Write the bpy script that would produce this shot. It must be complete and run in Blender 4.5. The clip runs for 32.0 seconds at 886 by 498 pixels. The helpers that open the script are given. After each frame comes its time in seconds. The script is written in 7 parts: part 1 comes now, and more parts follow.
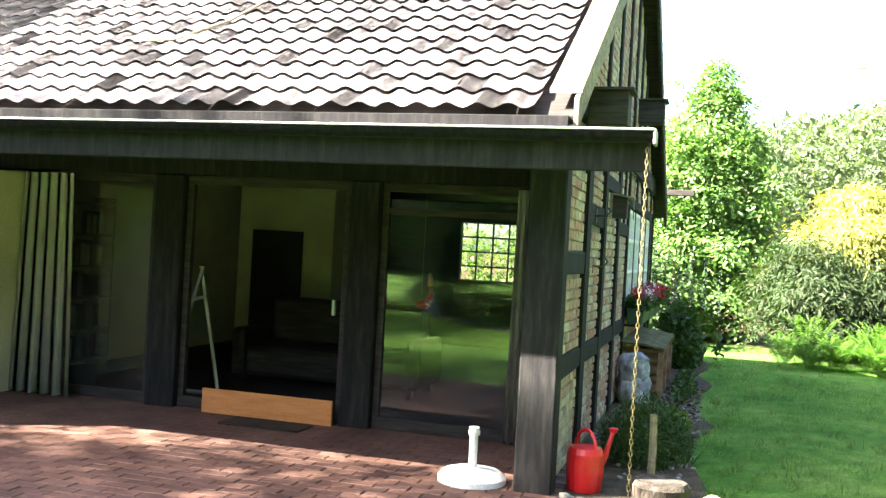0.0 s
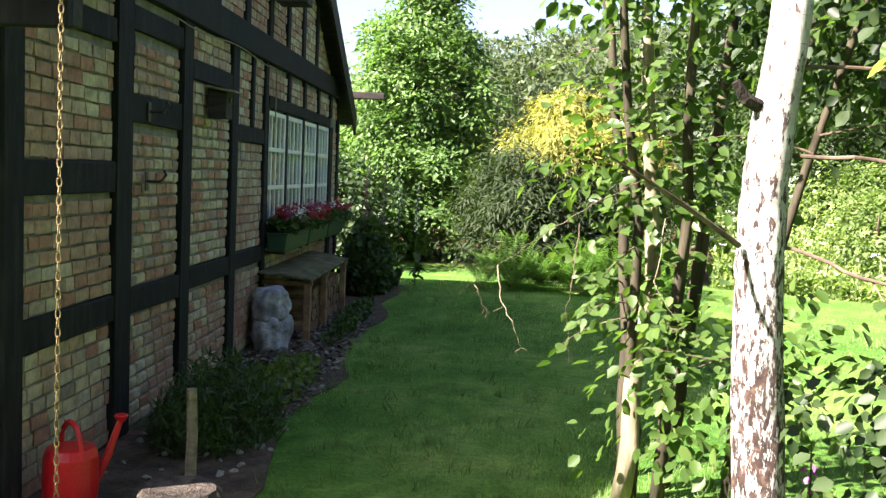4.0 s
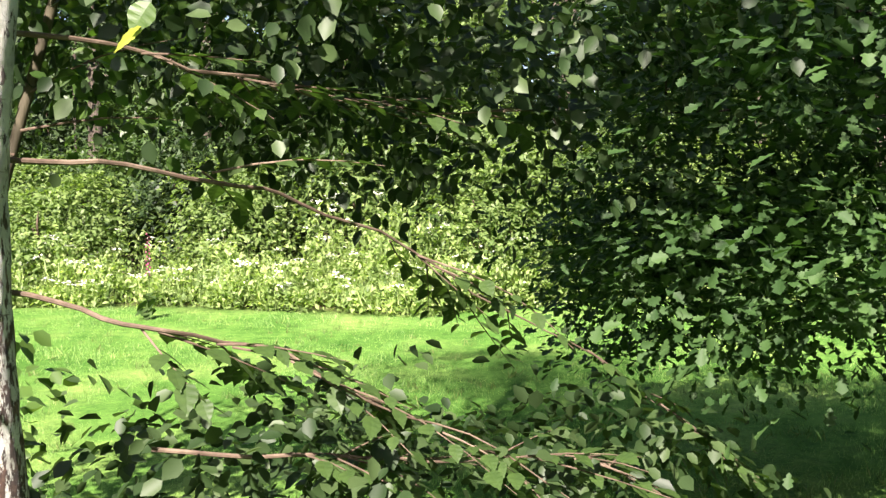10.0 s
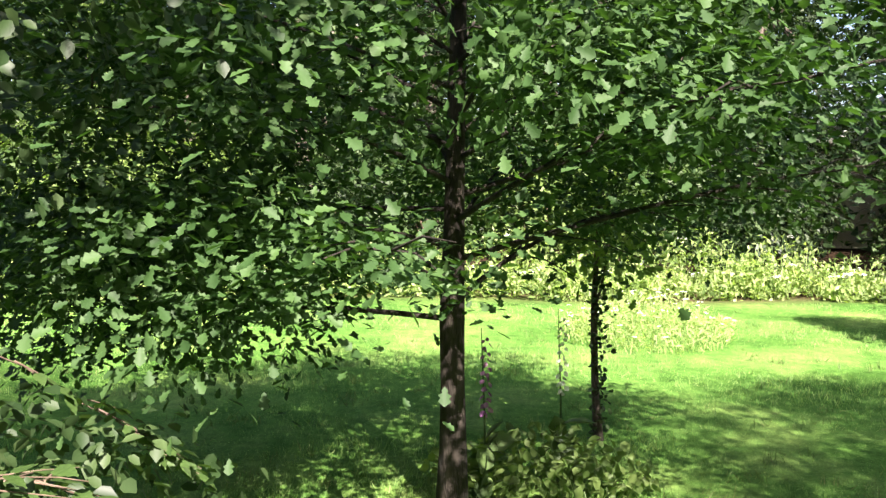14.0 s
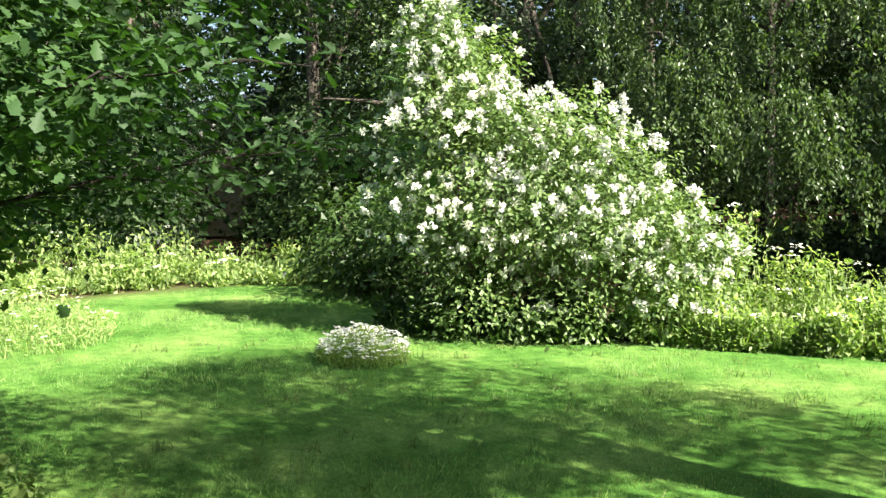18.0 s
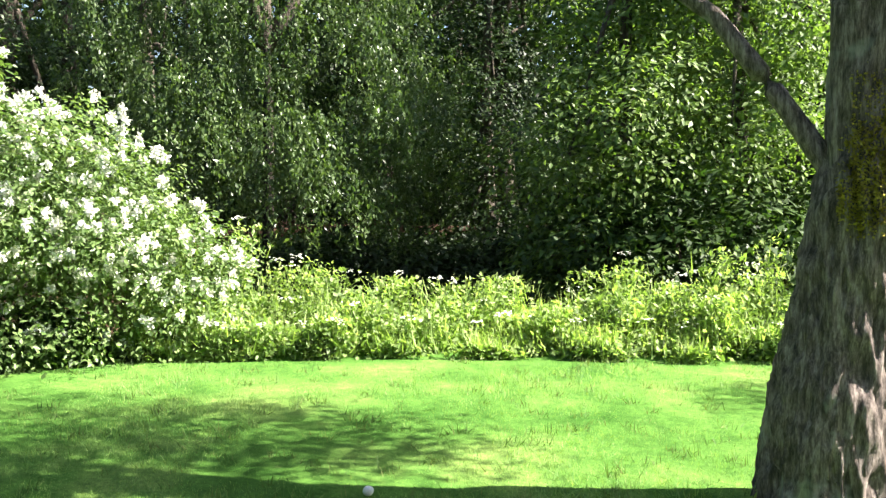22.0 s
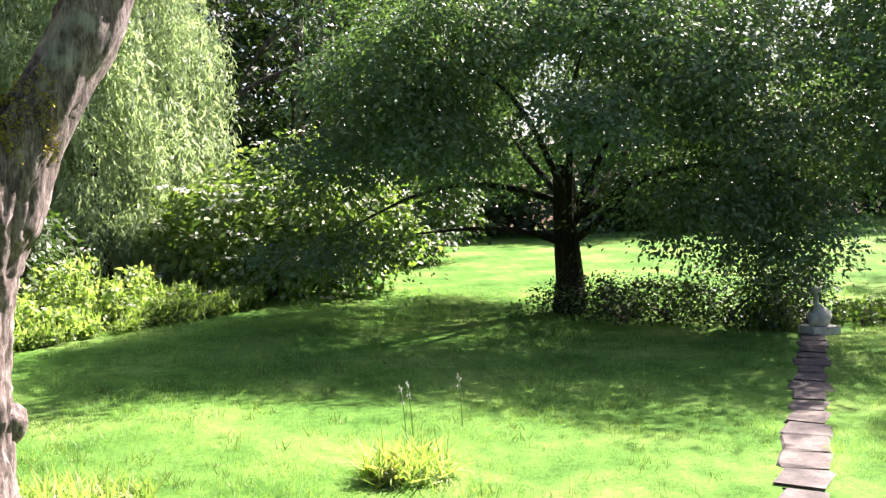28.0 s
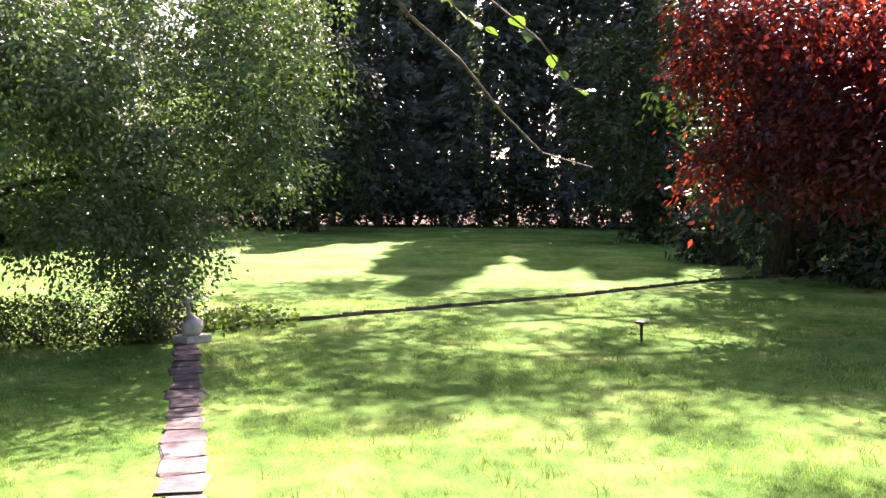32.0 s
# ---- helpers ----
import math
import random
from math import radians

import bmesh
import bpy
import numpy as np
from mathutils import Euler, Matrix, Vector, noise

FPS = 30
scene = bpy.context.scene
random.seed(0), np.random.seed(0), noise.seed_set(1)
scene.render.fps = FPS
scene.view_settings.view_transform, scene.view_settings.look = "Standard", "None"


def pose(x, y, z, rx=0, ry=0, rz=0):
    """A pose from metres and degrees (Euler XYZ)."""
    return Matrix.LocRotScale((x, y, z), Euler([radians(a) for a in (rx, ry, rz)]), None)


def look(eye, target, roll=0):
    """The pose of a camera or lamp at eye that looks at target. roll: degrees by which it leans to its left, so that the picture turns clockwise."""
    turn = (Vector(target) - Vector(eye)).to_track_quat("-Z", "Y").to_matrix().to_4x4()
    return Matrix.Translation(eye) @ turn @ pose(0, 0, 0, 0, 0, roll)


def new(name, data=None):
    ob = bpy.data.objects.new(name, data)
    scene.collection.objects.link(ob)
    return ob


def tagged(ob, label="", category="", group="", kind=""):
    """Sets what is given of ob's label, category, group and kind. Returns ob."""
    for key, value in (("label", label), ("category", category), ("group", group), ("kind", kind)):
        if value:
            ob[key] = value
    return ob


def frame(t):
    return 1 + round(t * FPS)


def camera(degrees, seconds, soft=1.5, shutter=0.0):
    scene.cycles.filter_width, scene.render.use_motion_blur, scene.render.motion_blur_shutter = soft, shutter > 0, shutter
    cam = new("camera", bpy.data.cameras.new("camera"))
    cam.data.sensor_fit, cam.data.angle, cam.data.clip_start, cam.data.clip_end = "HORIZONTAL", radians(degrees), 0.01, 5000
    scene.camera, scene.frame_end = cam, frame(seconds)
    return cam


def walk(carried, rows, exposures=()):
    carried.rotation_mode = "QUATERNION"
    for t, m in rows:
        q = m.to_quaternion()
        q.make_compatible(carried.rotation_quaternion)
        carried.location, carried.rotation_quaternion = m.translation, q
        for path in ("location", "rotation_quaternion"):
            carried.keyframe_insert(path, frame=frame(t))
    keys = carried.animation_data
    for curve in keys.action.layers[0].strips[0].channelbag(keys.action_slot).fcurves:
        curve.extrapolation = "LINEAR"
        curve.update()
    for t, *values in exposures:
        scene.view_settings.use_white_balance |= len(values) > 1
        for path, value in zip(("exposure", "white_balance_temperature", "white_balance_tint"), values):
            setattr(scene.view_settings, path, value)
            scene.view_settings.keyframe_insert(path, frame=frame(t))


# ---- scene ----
cam = camera(50.3, 32.0, soft=1.4)
PATH = [
    (0, (1.051, -3.206, 1.619), (0.490, -1.286, 1.620), 3.18),
    (0.5, (1.221, -3.152, 1.597), (0.859, -1.187, 1.507), 3.87),
    (1, (1.333, -2.856, 1.576), (1.357, -0.860, 1.462), 4.13),
    (1.5, (1.430, -2.554, 1.613), (1.737, -0.581, 1.487), 3.43),
    (2, (1.504, -2.362, 1.608), (1.809, -0.387, 1.531), 2.28),
    (2.5, (1.690, -2.019, 1.645), (1.835, -0.027, 1.548), 3.06),
    (4.5, (2.215, -0.626, 1.667), (2.112, 1.365, 1.508), 2.18),
    (5, (2.224, -0.371, 1.682), (2.148, 1.623, 1.546), 0.99),
    (5.5, (2.220, -0.165, 1.705), (2.071, 1.827, 1.613), 0.54),
    (6, (2.244, -0.000, 1.709), (2.105, 1.991, 1.577), 0.50),
    (6.5, (2.254, 0.067, 1.710), (2.473, 2.054, 1.637), -0.29),
    (7, (2.261, 0.062, 1.710), (2.728, 2.005, 1.636), -0.16),
    (7.5, (2.268, 0.057, 1.710), (2.959, 1.931, 1.612), -0.07),
    (8, (2.274, 0.052, 1.710), (3.176, 1.835, 1.613), 0.12),
    (8.5, (2.274, 0.052, 1.710), (3.317, 1.757, 1.625), 0.14),
    (9, (2.274, 0.052, 1.710), (3.443, 1.672, 1.610), 0.14),
    (9.5, (2.274, 0.052, 1.710), (3.594, 1.552, 1.625), 0.02),
    (10, (2.274, 0.052, 1.710), (3.717, 1.432, 1.587), 0.24),
    (10.5, (2.274, 0.052, 1.710), (3.844, 1.287, 1.606), 0.19),
    (11, (2.274, 0.052, 1.710), (3.936, 1.163, 1.634), 0.33),
    (11.5, (2.274, 0.052, 1.710), (4.000, 1.060, 1.623), 0.48),
    (12, (2.274, 0.052, 1.710), (4.055, 0.961, 1.646), 0.38),
    (12.5, (2.274, 0.052, 1.710), (4.105, 0.858, 1.673), 0.52),
    (13, (2.274, 0.052, 1.710), (4.168, 0.683, 1.586), 0.41),
    (13.5, (2.274, 0.052, 1.710), (4.202, 0.572, 1.590), 0.15),
    (14, (2.274, 0.052, 1.710), (4.238, 0.409, 1.586), 0.23),
    (14.5, (2.274, 0.052, 1.710), (4.261, 0.220, 1.554), 0.28),
    (16.5, (2.274, 0.052, 1.710), (4.227, -0.368, 1.607), 0.10),
    (17, (2.274, 0.052, 1.710), (4.187, -0.519, 1.590), -0.03),
    (17.5, (2.274, 0.052, 1.710), (4.133, -0.672, 1.564), -0.03),
    (18, (2.274, 0.052, 1.710), (4.064, -0.829, 1.569), -0.05),
    (18.5, (2.274, 0.052, 1.710), (4.000, -0.950, 1.576), -0.13),
    (19, (2.274, 0.052, 1.710), (3.947, -1.036, 1.581), -0.07),
    (19.5, (2.274, 0.052, 1.710), (3.889, -1.121, 1.582), 0.12),
    (20, (2.274, 0.052, 1.710), (3.822, -1.209, 1.601), -0.12),
    (20.5, (2.274, 0.052, 1.710), (3.759, -1.284, 1.609), -0.07),
    (21, (2.274, 0.052, 1.710), (3.639, -1.407, 1.612), 0.10),
    (21.5, (2.274, 0.052, 1.710), (3.529, -1.501, 1.597), 0.08),
    (22, (2.274, 0.052, 1.710), (3.401, -1.596, 1.599), 0.19),
    (22.5, (2.274, 0.052, 1.710), (3.294, -1.665, 1.599), 0.16),
    (23, (2.274, 0.052, 1.710), (3.187, -1.725, 1.614), 0.09),
    (23.5, (2.274, 0.052, 1.710), (3.056, -1.787, 1.628), -0.36),
    (24, (2.274, 0.052, 1.710), (2.921, -1.839, 1.638), -0.37),
    (24.5, (2.274, 0.052, 1.710), (2.730, -1.894, 1.632), -0.18),
    (25, (2.274, 0.052, 1.710), (2.592, -1.921, 1.628), 0.07),
    (25.5, (2.274, 0.052, 1.710), (2.424, -1.940, 1.612), 0.23),
    (27.5, (2.274, 0.052, 1.710), (1.907, -1.911, 1.610), 0.27),
    (28, (2.274, 0.052, 1.710), (1.687, -1.857, 1.602), -0.28),
    (28.5, (2.274, 0.052, 1.710), (1.494, -1.785, 1.589), -0.12),
    (29, (2.274, 0.052, 1.710), (1.339, -1.712, 1.598), -0.04),
    (29.5, (2.274, 0.052, 1.710), (1.207, -1.635, 1.588), -0.09),
    (30, (2.274, 0.052, 1.710), (1.077, -1.545, 1.586), 0.02),
    (30.5, (2.274, 0.052, 1.710), (0.953, -1.446, 1.608), 0.04),
    (31, (2.274, 0.052, 1.710), (0.852, -1.350, 1.616), 0.22),
    (31.5, (2.274, 0.052, 1.710), (0.749, -1.238, 1.612), 0.21),
    (32, (2.274, 0.052, 1.710), (0.660, -1.125, 1.627), -0.14),
]
walk(cam, [(t, look(eye, target, roll)) for t, eye, target, roll in PATH],
     exposures=[(0, 4.4, 6500, 11), (1.0, 4.1, 6500, 12), (2.0, 3.08, 6450, 16), (4.5, 2.9, 6400, 22), (6.0, 2.85, 6400, 23), (9, 2.25, 6450, 20),
                (13, 2.8, 6400, 23), (17, 2.4, 6400, 12), (19, 2.4, 6300, 10), (23, 2.75, 6300, 14), (25, 2.72, 6150, 23), (28, 2.75, 6300, 26), (30, 2.75, 6550, 38), (32, 3.18, 6650, 46)])

# ---- light ----
SUN_AZ, SUN_EL = 242.0, 42.0        # azimuth clockwise from +y
world = bpy.data.worlds.new("world")
scene.world = world
world.use_nodes = True
wn, wl = world.node_tree.nodes, world.node_tree.links
sky = wn.new("ShaderNodeTexSky")
sky.sky_type, sky.sun_disc = "NISHITA", False
sky.sun_elevation, sky.sun_rotation = radians(SUN_EL), radians(SUN_AZ)
sky.dust_density, sky.air_density = 2.5, 1.0
wl.new(sky.outputs[0], wn["Background"].inputs[0])
wn["Background"].inputs[1].default_value = 0.052
sun = new("sun", bpy.data.lights.new("sun", "SUN"))
sun.data.energy, sun.data.angle, sun.data.color = 5.0, radians(0.6), (1.0, 0.935, 0.8)
_sd = Vector((math.sin(radians(SUN_AZ)) * math.cos(radians(SUN_EL)), math.cos(radians(SUN_AZ)) * math.cos(radians(SUN_EL)), math.sin(radians(SUN_EL))))
sun.matrix_world = look(_sd * 60, (0, 0, 0))

rng = np.random.default_rng(7)


# ---- materials ----
def mat(name):
    m = bpy.data.materials.new(name)
    m.use_nodes = True
    nt = m.node_tree
    return m, nt.nodes, nt.links, nt.nodes["Principled BSDF"]


def ramp(n, l, fac, stops):
    r = n.new("ShaderNodeValToRGB")
    while len(r.color_ramp.elements) < len(stops):
        r.color_ramp.elements.new(0.5)
    for e, (p, c) in zip(r.color_ramp.elements, stops):
        e.position, e.color = p, (*c, 1)
    l.new(fac, r.inputs[0])
    return r.outputs[0]


def tex(n, l, scale, detail=5, rough=0.6, kind="noise", stretch=None, obj=True):
    co = n.new("ShaderNodeTexCoord")
    src = co.outputs["Object"]
    if not obj:
        g = n.new("ShaderNodeNewGeometry")
        src = g.outputs["Position"]
    if stretch:
        mp = n.new("ShaderNodeMapping")
        mp.inputs["Scale"].default_value = stretch
        l.new(src, mp.inputs[0])
        src = mp.outputs[0]
    if kind == "noise":
        t = n.new("ShaderNodeTexNoise")
        t.inputs["Scale"].default_value, t.inputs["Detail"].default_value, t.inputs["Roughness"].default_value = scale, detail, rough
    else:
        t = n.new("ShaderNodeTexVoronoi")
        t.inputs["Scale"].default_value = scale
    l.new(src, t.inputs["Vector"])
    return t.outputs[0]


def mixc(n, l, fac, a, b, mode="MIX"):
    x = n.new("ShaderNodeMix")
    x.data_type, x.blend_type = "RGBA", mode
    for s, v in ((x.inputs[0], fac), (x.inputs[6], a), (x.inputs[7], b)):
        if isinstance(v, (int, float)):
            s.default_value = v
        elif isinstance(v, tuple):
            s.default_value = (*v, 1)
        else:
            l.new(v, s)
    return x.outputs[2]


def bump(n, l, b, height, strength=0.3, dist=0.01):
    x = n.new("ShaderNodeBump")
    x.inputs["Strength"].default_value, x.inputs["Distance"].default_value = strength, dist
    l.new(height, x.inputs["Height"])
    l.new(x.outputs[0], b.inputs["Normal"])


def rough_mat(name, dark, mid, light, scale=6, rough=0.8, bump_s=0.3, bdist=0.01, fine=60, stretch=None, metal=0.0, spread=0.0, world_pos=False):
    """A surface with stains at one scale and grain at another; spread tints each object by chance."""
    m, n, l, b = mat(name)
    c = ramp(n, l, tex(n, l, scale, stretch=stretch, obj=not world_pos), [(0.3, dark), (0.5, mid), (0.72, light)])
    g = tex(n, l, fine, 3, stretch=stretch, obj=not world_pos)
    c = mixc(n, l, 0.35, c, ramp(n, l, g, [(0.35, (0.35, 0.35, 0.35)), (0.65, (1, 1, 1))]), "MULTIPLY")
    if spread:
        oi = n.new("ShaderNodeObjectInfo")
        c = mixc(n, l, spread, c, ramp(n, l, oi.outputs["Random"], [(0, (0.45, 0.4, 0.38)), (0.5, (1, 1, 1)), (1, (1.25, 1.15, 0.95))]), "MULTIPLY")
    l.new(c, b.inputs["Base Color"])
    b.inputs["Roughness"].default_value, b.inputs["Metallic"].default_value = rough, metal
    b.inputs["Specular IOR Level"].default_value = 0.5 if rough < 0.6 else 0.25
    bump(n, l, b, g, bump_s, bdist)
    return m


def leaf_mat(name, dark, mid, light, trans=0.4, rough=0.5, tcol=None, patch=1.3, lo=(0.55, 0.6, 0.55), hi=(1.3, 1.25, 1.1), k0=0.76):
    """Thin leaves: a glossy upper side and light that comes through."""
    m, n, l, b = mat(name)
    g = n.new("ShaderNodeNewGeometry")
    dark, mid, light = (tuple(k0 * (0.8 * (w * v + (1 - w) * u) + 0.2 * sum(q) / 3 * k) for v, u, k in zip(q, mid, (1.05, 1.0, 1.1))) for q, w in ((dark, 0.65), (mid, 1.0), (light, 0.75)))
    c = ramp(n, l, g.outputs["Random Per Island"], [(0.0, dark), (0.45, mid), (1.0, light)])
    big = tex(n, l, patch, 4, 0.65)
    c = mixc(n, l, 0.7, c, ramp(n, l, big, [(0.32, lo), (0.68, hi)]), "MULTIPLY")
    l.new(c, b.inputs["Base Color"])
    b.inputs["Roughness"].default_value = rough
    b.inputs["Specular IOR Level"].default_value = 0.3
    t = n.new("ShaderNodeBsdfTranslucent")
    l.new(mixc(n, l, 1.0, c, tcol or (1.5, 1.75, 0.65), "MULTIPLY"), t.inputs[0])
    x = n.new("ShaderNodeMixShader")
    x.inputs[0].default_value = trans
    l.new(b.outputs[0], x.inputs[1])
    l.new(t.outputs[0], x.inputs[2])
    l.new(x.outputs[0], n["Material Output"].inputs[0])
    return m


def plain(name, c, rough=0.5, metal=0.0, bump_s=0.05):
    return rough_mat(name, tuple(v * 0.8 for v in c), c, tuple(min(v * 1.12, 0.95) for v in c), 4, rough, bump_s, 0.002, 80, None, metal)


def ground_mat(name, dark, mid, light, soil, soil_at=0.68):
    m, n, l, b = mat(name)
    c = ramp(n, l, tex(n, l, 0.7, 5, 0.65, obj=False), [(0.3, dark), (0.5, mid), (0.7, light)])
    f = tex(n, l, 30, 8, 0.8, obj=False)
    c = mixc(n, l, 0.6, c, ramp(n, l, f, [(0.38, (0.35, 0.42, 0.3)), (0.6, (1.3, 1.2, 1.0))]), "MULTIPLY")
    c = mixc(n, l, 0.8, c, ramp(n, l, tex(n, l, 5.5, 5, 0.7, obj=False), [(0.34, (0.5, 0.58, 0.45)), (0.64, (1.25, 1.15, 1.0))]), "MULTIPLY")
    p = tex(n, l, 2.3, 6, 0.7, obj=False)
    c = mixc(n, l, ramp(n, l, p, [(soil_at, (0, 0, 0)), (soil_at + 0.12, (0.7, 0.7, 0.7))]), c, soil)
    att = n.new("ShaderNodeAttribute")
    att.attribute_name = "wood_floor"
    litter = ramp(n, l, tex(n, l, 9, 6, 0.75, obj=False), [(0.3, (0.02, 0.015, 0.01)), (0.55, (0.07, 0.045, 0.028)), (0.75, (0.14, 0.085, 0.05))])
    c = mixc(n, l, att.outputs["Fac"], c, litter)
    l.new(c, b.inputs["Base Color"])
    b.inputs["Roughness"].default_value = 0.9
    b.inputs["Specular IOR Level"].default_value = 0.03
    bump(n, l, b, f, 0.6, 0.03)
    return m


M_LAWN = ground_mat("lawn", (0.042, 0.12, 0.024), (0.09, 0.2, 0.047), (0.19, 0.29, 0.095), (0.2, 0.18, 0.08), 0.65)
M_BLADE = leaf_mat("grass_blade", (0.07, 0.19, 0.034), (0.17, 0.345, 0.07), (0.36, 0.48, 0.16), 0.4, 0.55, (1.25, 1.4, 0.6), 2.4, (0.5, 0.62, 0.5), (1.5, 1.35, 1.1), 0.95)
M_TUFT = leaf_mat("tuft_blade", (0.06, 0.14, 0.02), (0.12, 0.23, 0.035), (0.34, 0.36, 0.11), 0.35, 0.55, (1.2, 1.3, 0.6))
M_SOIL = rough_mat("soil", (0.03, 0.022, 0.015), (0.07, 0.05, 0.035), (0.13, 0.1, 0.07), 5, 0.95, 0.8, 0.03, 40)
M_BEAM = rough_mat("black_beam", (0.005, 0.005, 0.006), (0.012, 0.011, 0.012), (0.03, 0.027, 0.026), 3, 0.85, 0.5, 0.008, 30, (8, 8, 1))
M_BRICK = None
M_MORTAR = rough_mat("mortar", (0.13, 0.115, 0.1), (0.21, 0.19, 0.165), (0.3, 0.275, 0.24), 8, 0.95, 0.5, 0.01, 50)
M_TILE = rough_mat("roof_tile", (0.19, 0.17, 0.175), (0.24, 0.22, 0.225), (0.3, 0.28, 0.28), 2.5, 0.85, 0.2, 0.004, 45, spread=0.05, world_pos=True)
M_GUTTER = rough_mat("gutter_metal", (0.3, 0.3, 0.3), (0.5, 0.5, 0.5), (0.62, 0.62, 0.6), 3, 0.4, 0.1, 0.003, 50, metal=0.7)
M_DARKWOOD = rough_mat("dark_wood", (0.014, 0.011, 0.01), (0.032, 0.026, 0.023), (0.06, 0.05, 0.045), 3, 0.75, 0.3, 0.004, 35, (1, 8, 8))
M_WHITE = plain("white_paint", (0.78, 0.78, 0.76), 0.45)
M_CLOTH = rough_mat("curtain_cloth", (0.64, 0.63, 0.6), (0.72, 0.71, 0.68), (0.8, 0.79, 0.76), 6, 0.9, 0.2, 0.003, 120)
M_CREAM = rough_mat("cream_plaster", (0.5, 0.45, 0.3), (0.58, 0.52, 0.36), (0.64, 0.58, 0.42), 2, 0.9, 0.2, 0.004, 60)
M_RED = plain("red_plastic", (0.6, 0.012, 0.015), 0.35)
M_GREENBOX = plain("green_plastic", (0.012, 0.05, 0.03), 0.5)
M_ORANGE = rough_mat("orange_board", (0.45, 0.17, 0.05), (0.56, 0.22, 0.07), (0.62, 0.27, 0.1), 3, 0.6, 0.2, 0.003, 40, (1, 8, 8))
M_CLINKER = rough_mat("clinker_floor", (0.07, 0.038, 0.03), (0.12, 0.062, 0.048), (0.18, 0.1, 0.078), 2.5, 0.7, 0.3, 0.004, 40, spread=0.25, world_pos=True)
M_STONE = rough_mat("slab_stone", (0.035, 0.029, 0.027), (0.085, 0.071, 0.065), (0.17, 0.146, 0.132), 5, 0.9, 0.5, 0.01, 45, spread=0.35, world_pos=True)
M_PEBBLE = rough_mat("pebble", (0.12, 0.11, 0.1), (0.25, 0.24, 0.22), (0.45, 0.43, 0.4), 5, 0.85, 0.3, 0.006, 60, spread=0.5)
M_SACK = rough_mat("grey_sack", (0.1, 0.1, 0.11), (0.3, 0.3, 0.33), (0.62, 0.62, 0.65), 7, 0.6, 0.8, 0.02, 18)
M_LITTER = leaf_mat("dry_litter", (0.05, 0.035, 0.025), (0.14, 0.105, 0.08), (0.36, 0.32, 0.27), 0.1, 0.8)
M_PLANK = rough_mat("weathered_plank", (0.14, 0.11, 0.07), (0.26, 0.21, 0.14), (0.38, 0.32, 0.22), 3, 0.85, 0.4, 0.004, 30, (1, 8, 8))
M_MOSSPLANK = rough_mat("mossy_plank", (0.05, 0.045, 0.025), (0.1, 0.095, 0.045), (0.2, 0.19, 0.1), 5, 0.9, 0.5, 0.006, 35)
M_LOG = rough_mat("firewood", (0.12, 0.07, 0.04), (0.25, 0.15, 0.09), (0.42, 0.28, 0.17), 6, 0.85, 0.4, 0.006, 40)
M_STATUE = rough_mat("grey_concrete", (0.3, 0.3, 0.28), (0.45, 0.45, 0.42), (0.58, 0.58, 0.55), 9, 0.9, 0.4, 0.005, 60)
M_BLACK = plain("black_plastic", (0.015, 0.015, 0.016), 0.45)
M_CHAIN = rough_mat("rusty_chain", (0.12, 0.08, 0.04), (0.28, 0.2, 0.1), (0.45, 0.35, 0.18), 30, 0.5, 0.2, 0.002, 90, metal=0.6)
M_BARK = rough_mat("grey_bark", (0.03, 0.025, 0.02), (0.075, 0.06, 0.048), (0.15, 0.125, 0.1), 7, 0.9, 0.9, 0.02, 28, (2.5, 2.5, 0.6))
# darker copy of the grey bark; the oak trunk's shade is put into it
M_OAKBARK = rough_mat("darkened_bark", (0.008, 0.006, 0.005), (0.02, 0.016, 0.012), (0.05, 0.04, 0.032), 7, 0.92, 0.9, 0.02, 28, (2.5, 2.5, 0.6))
M_PALE = rough_mat("pale_hazel_bark", (0.12, 0.1, 0.06), (0.22, 0.19, 0.12), (0.34, 0.31, 0.21), 5, 0.8, 0.4, 0.006, 30, (2, 2, 0.5))
M_HAZEL = rough_mat("hazel_bark", (0.022, 0.019, 0.012), (0.05, 0.042, 0.026), (0.11, 0.095, 0.058), 5, 0.8, 0.4, 0.006, 30, (2, 2, 0.5))
M_TWIG = rough_mat("twig_bark", (0.05, 0.032, 0.022), (0.1, 0.07, 0.05), (0.2, 0.15, 0.11), 9, 0.8, 0.3, 0.003, 60)


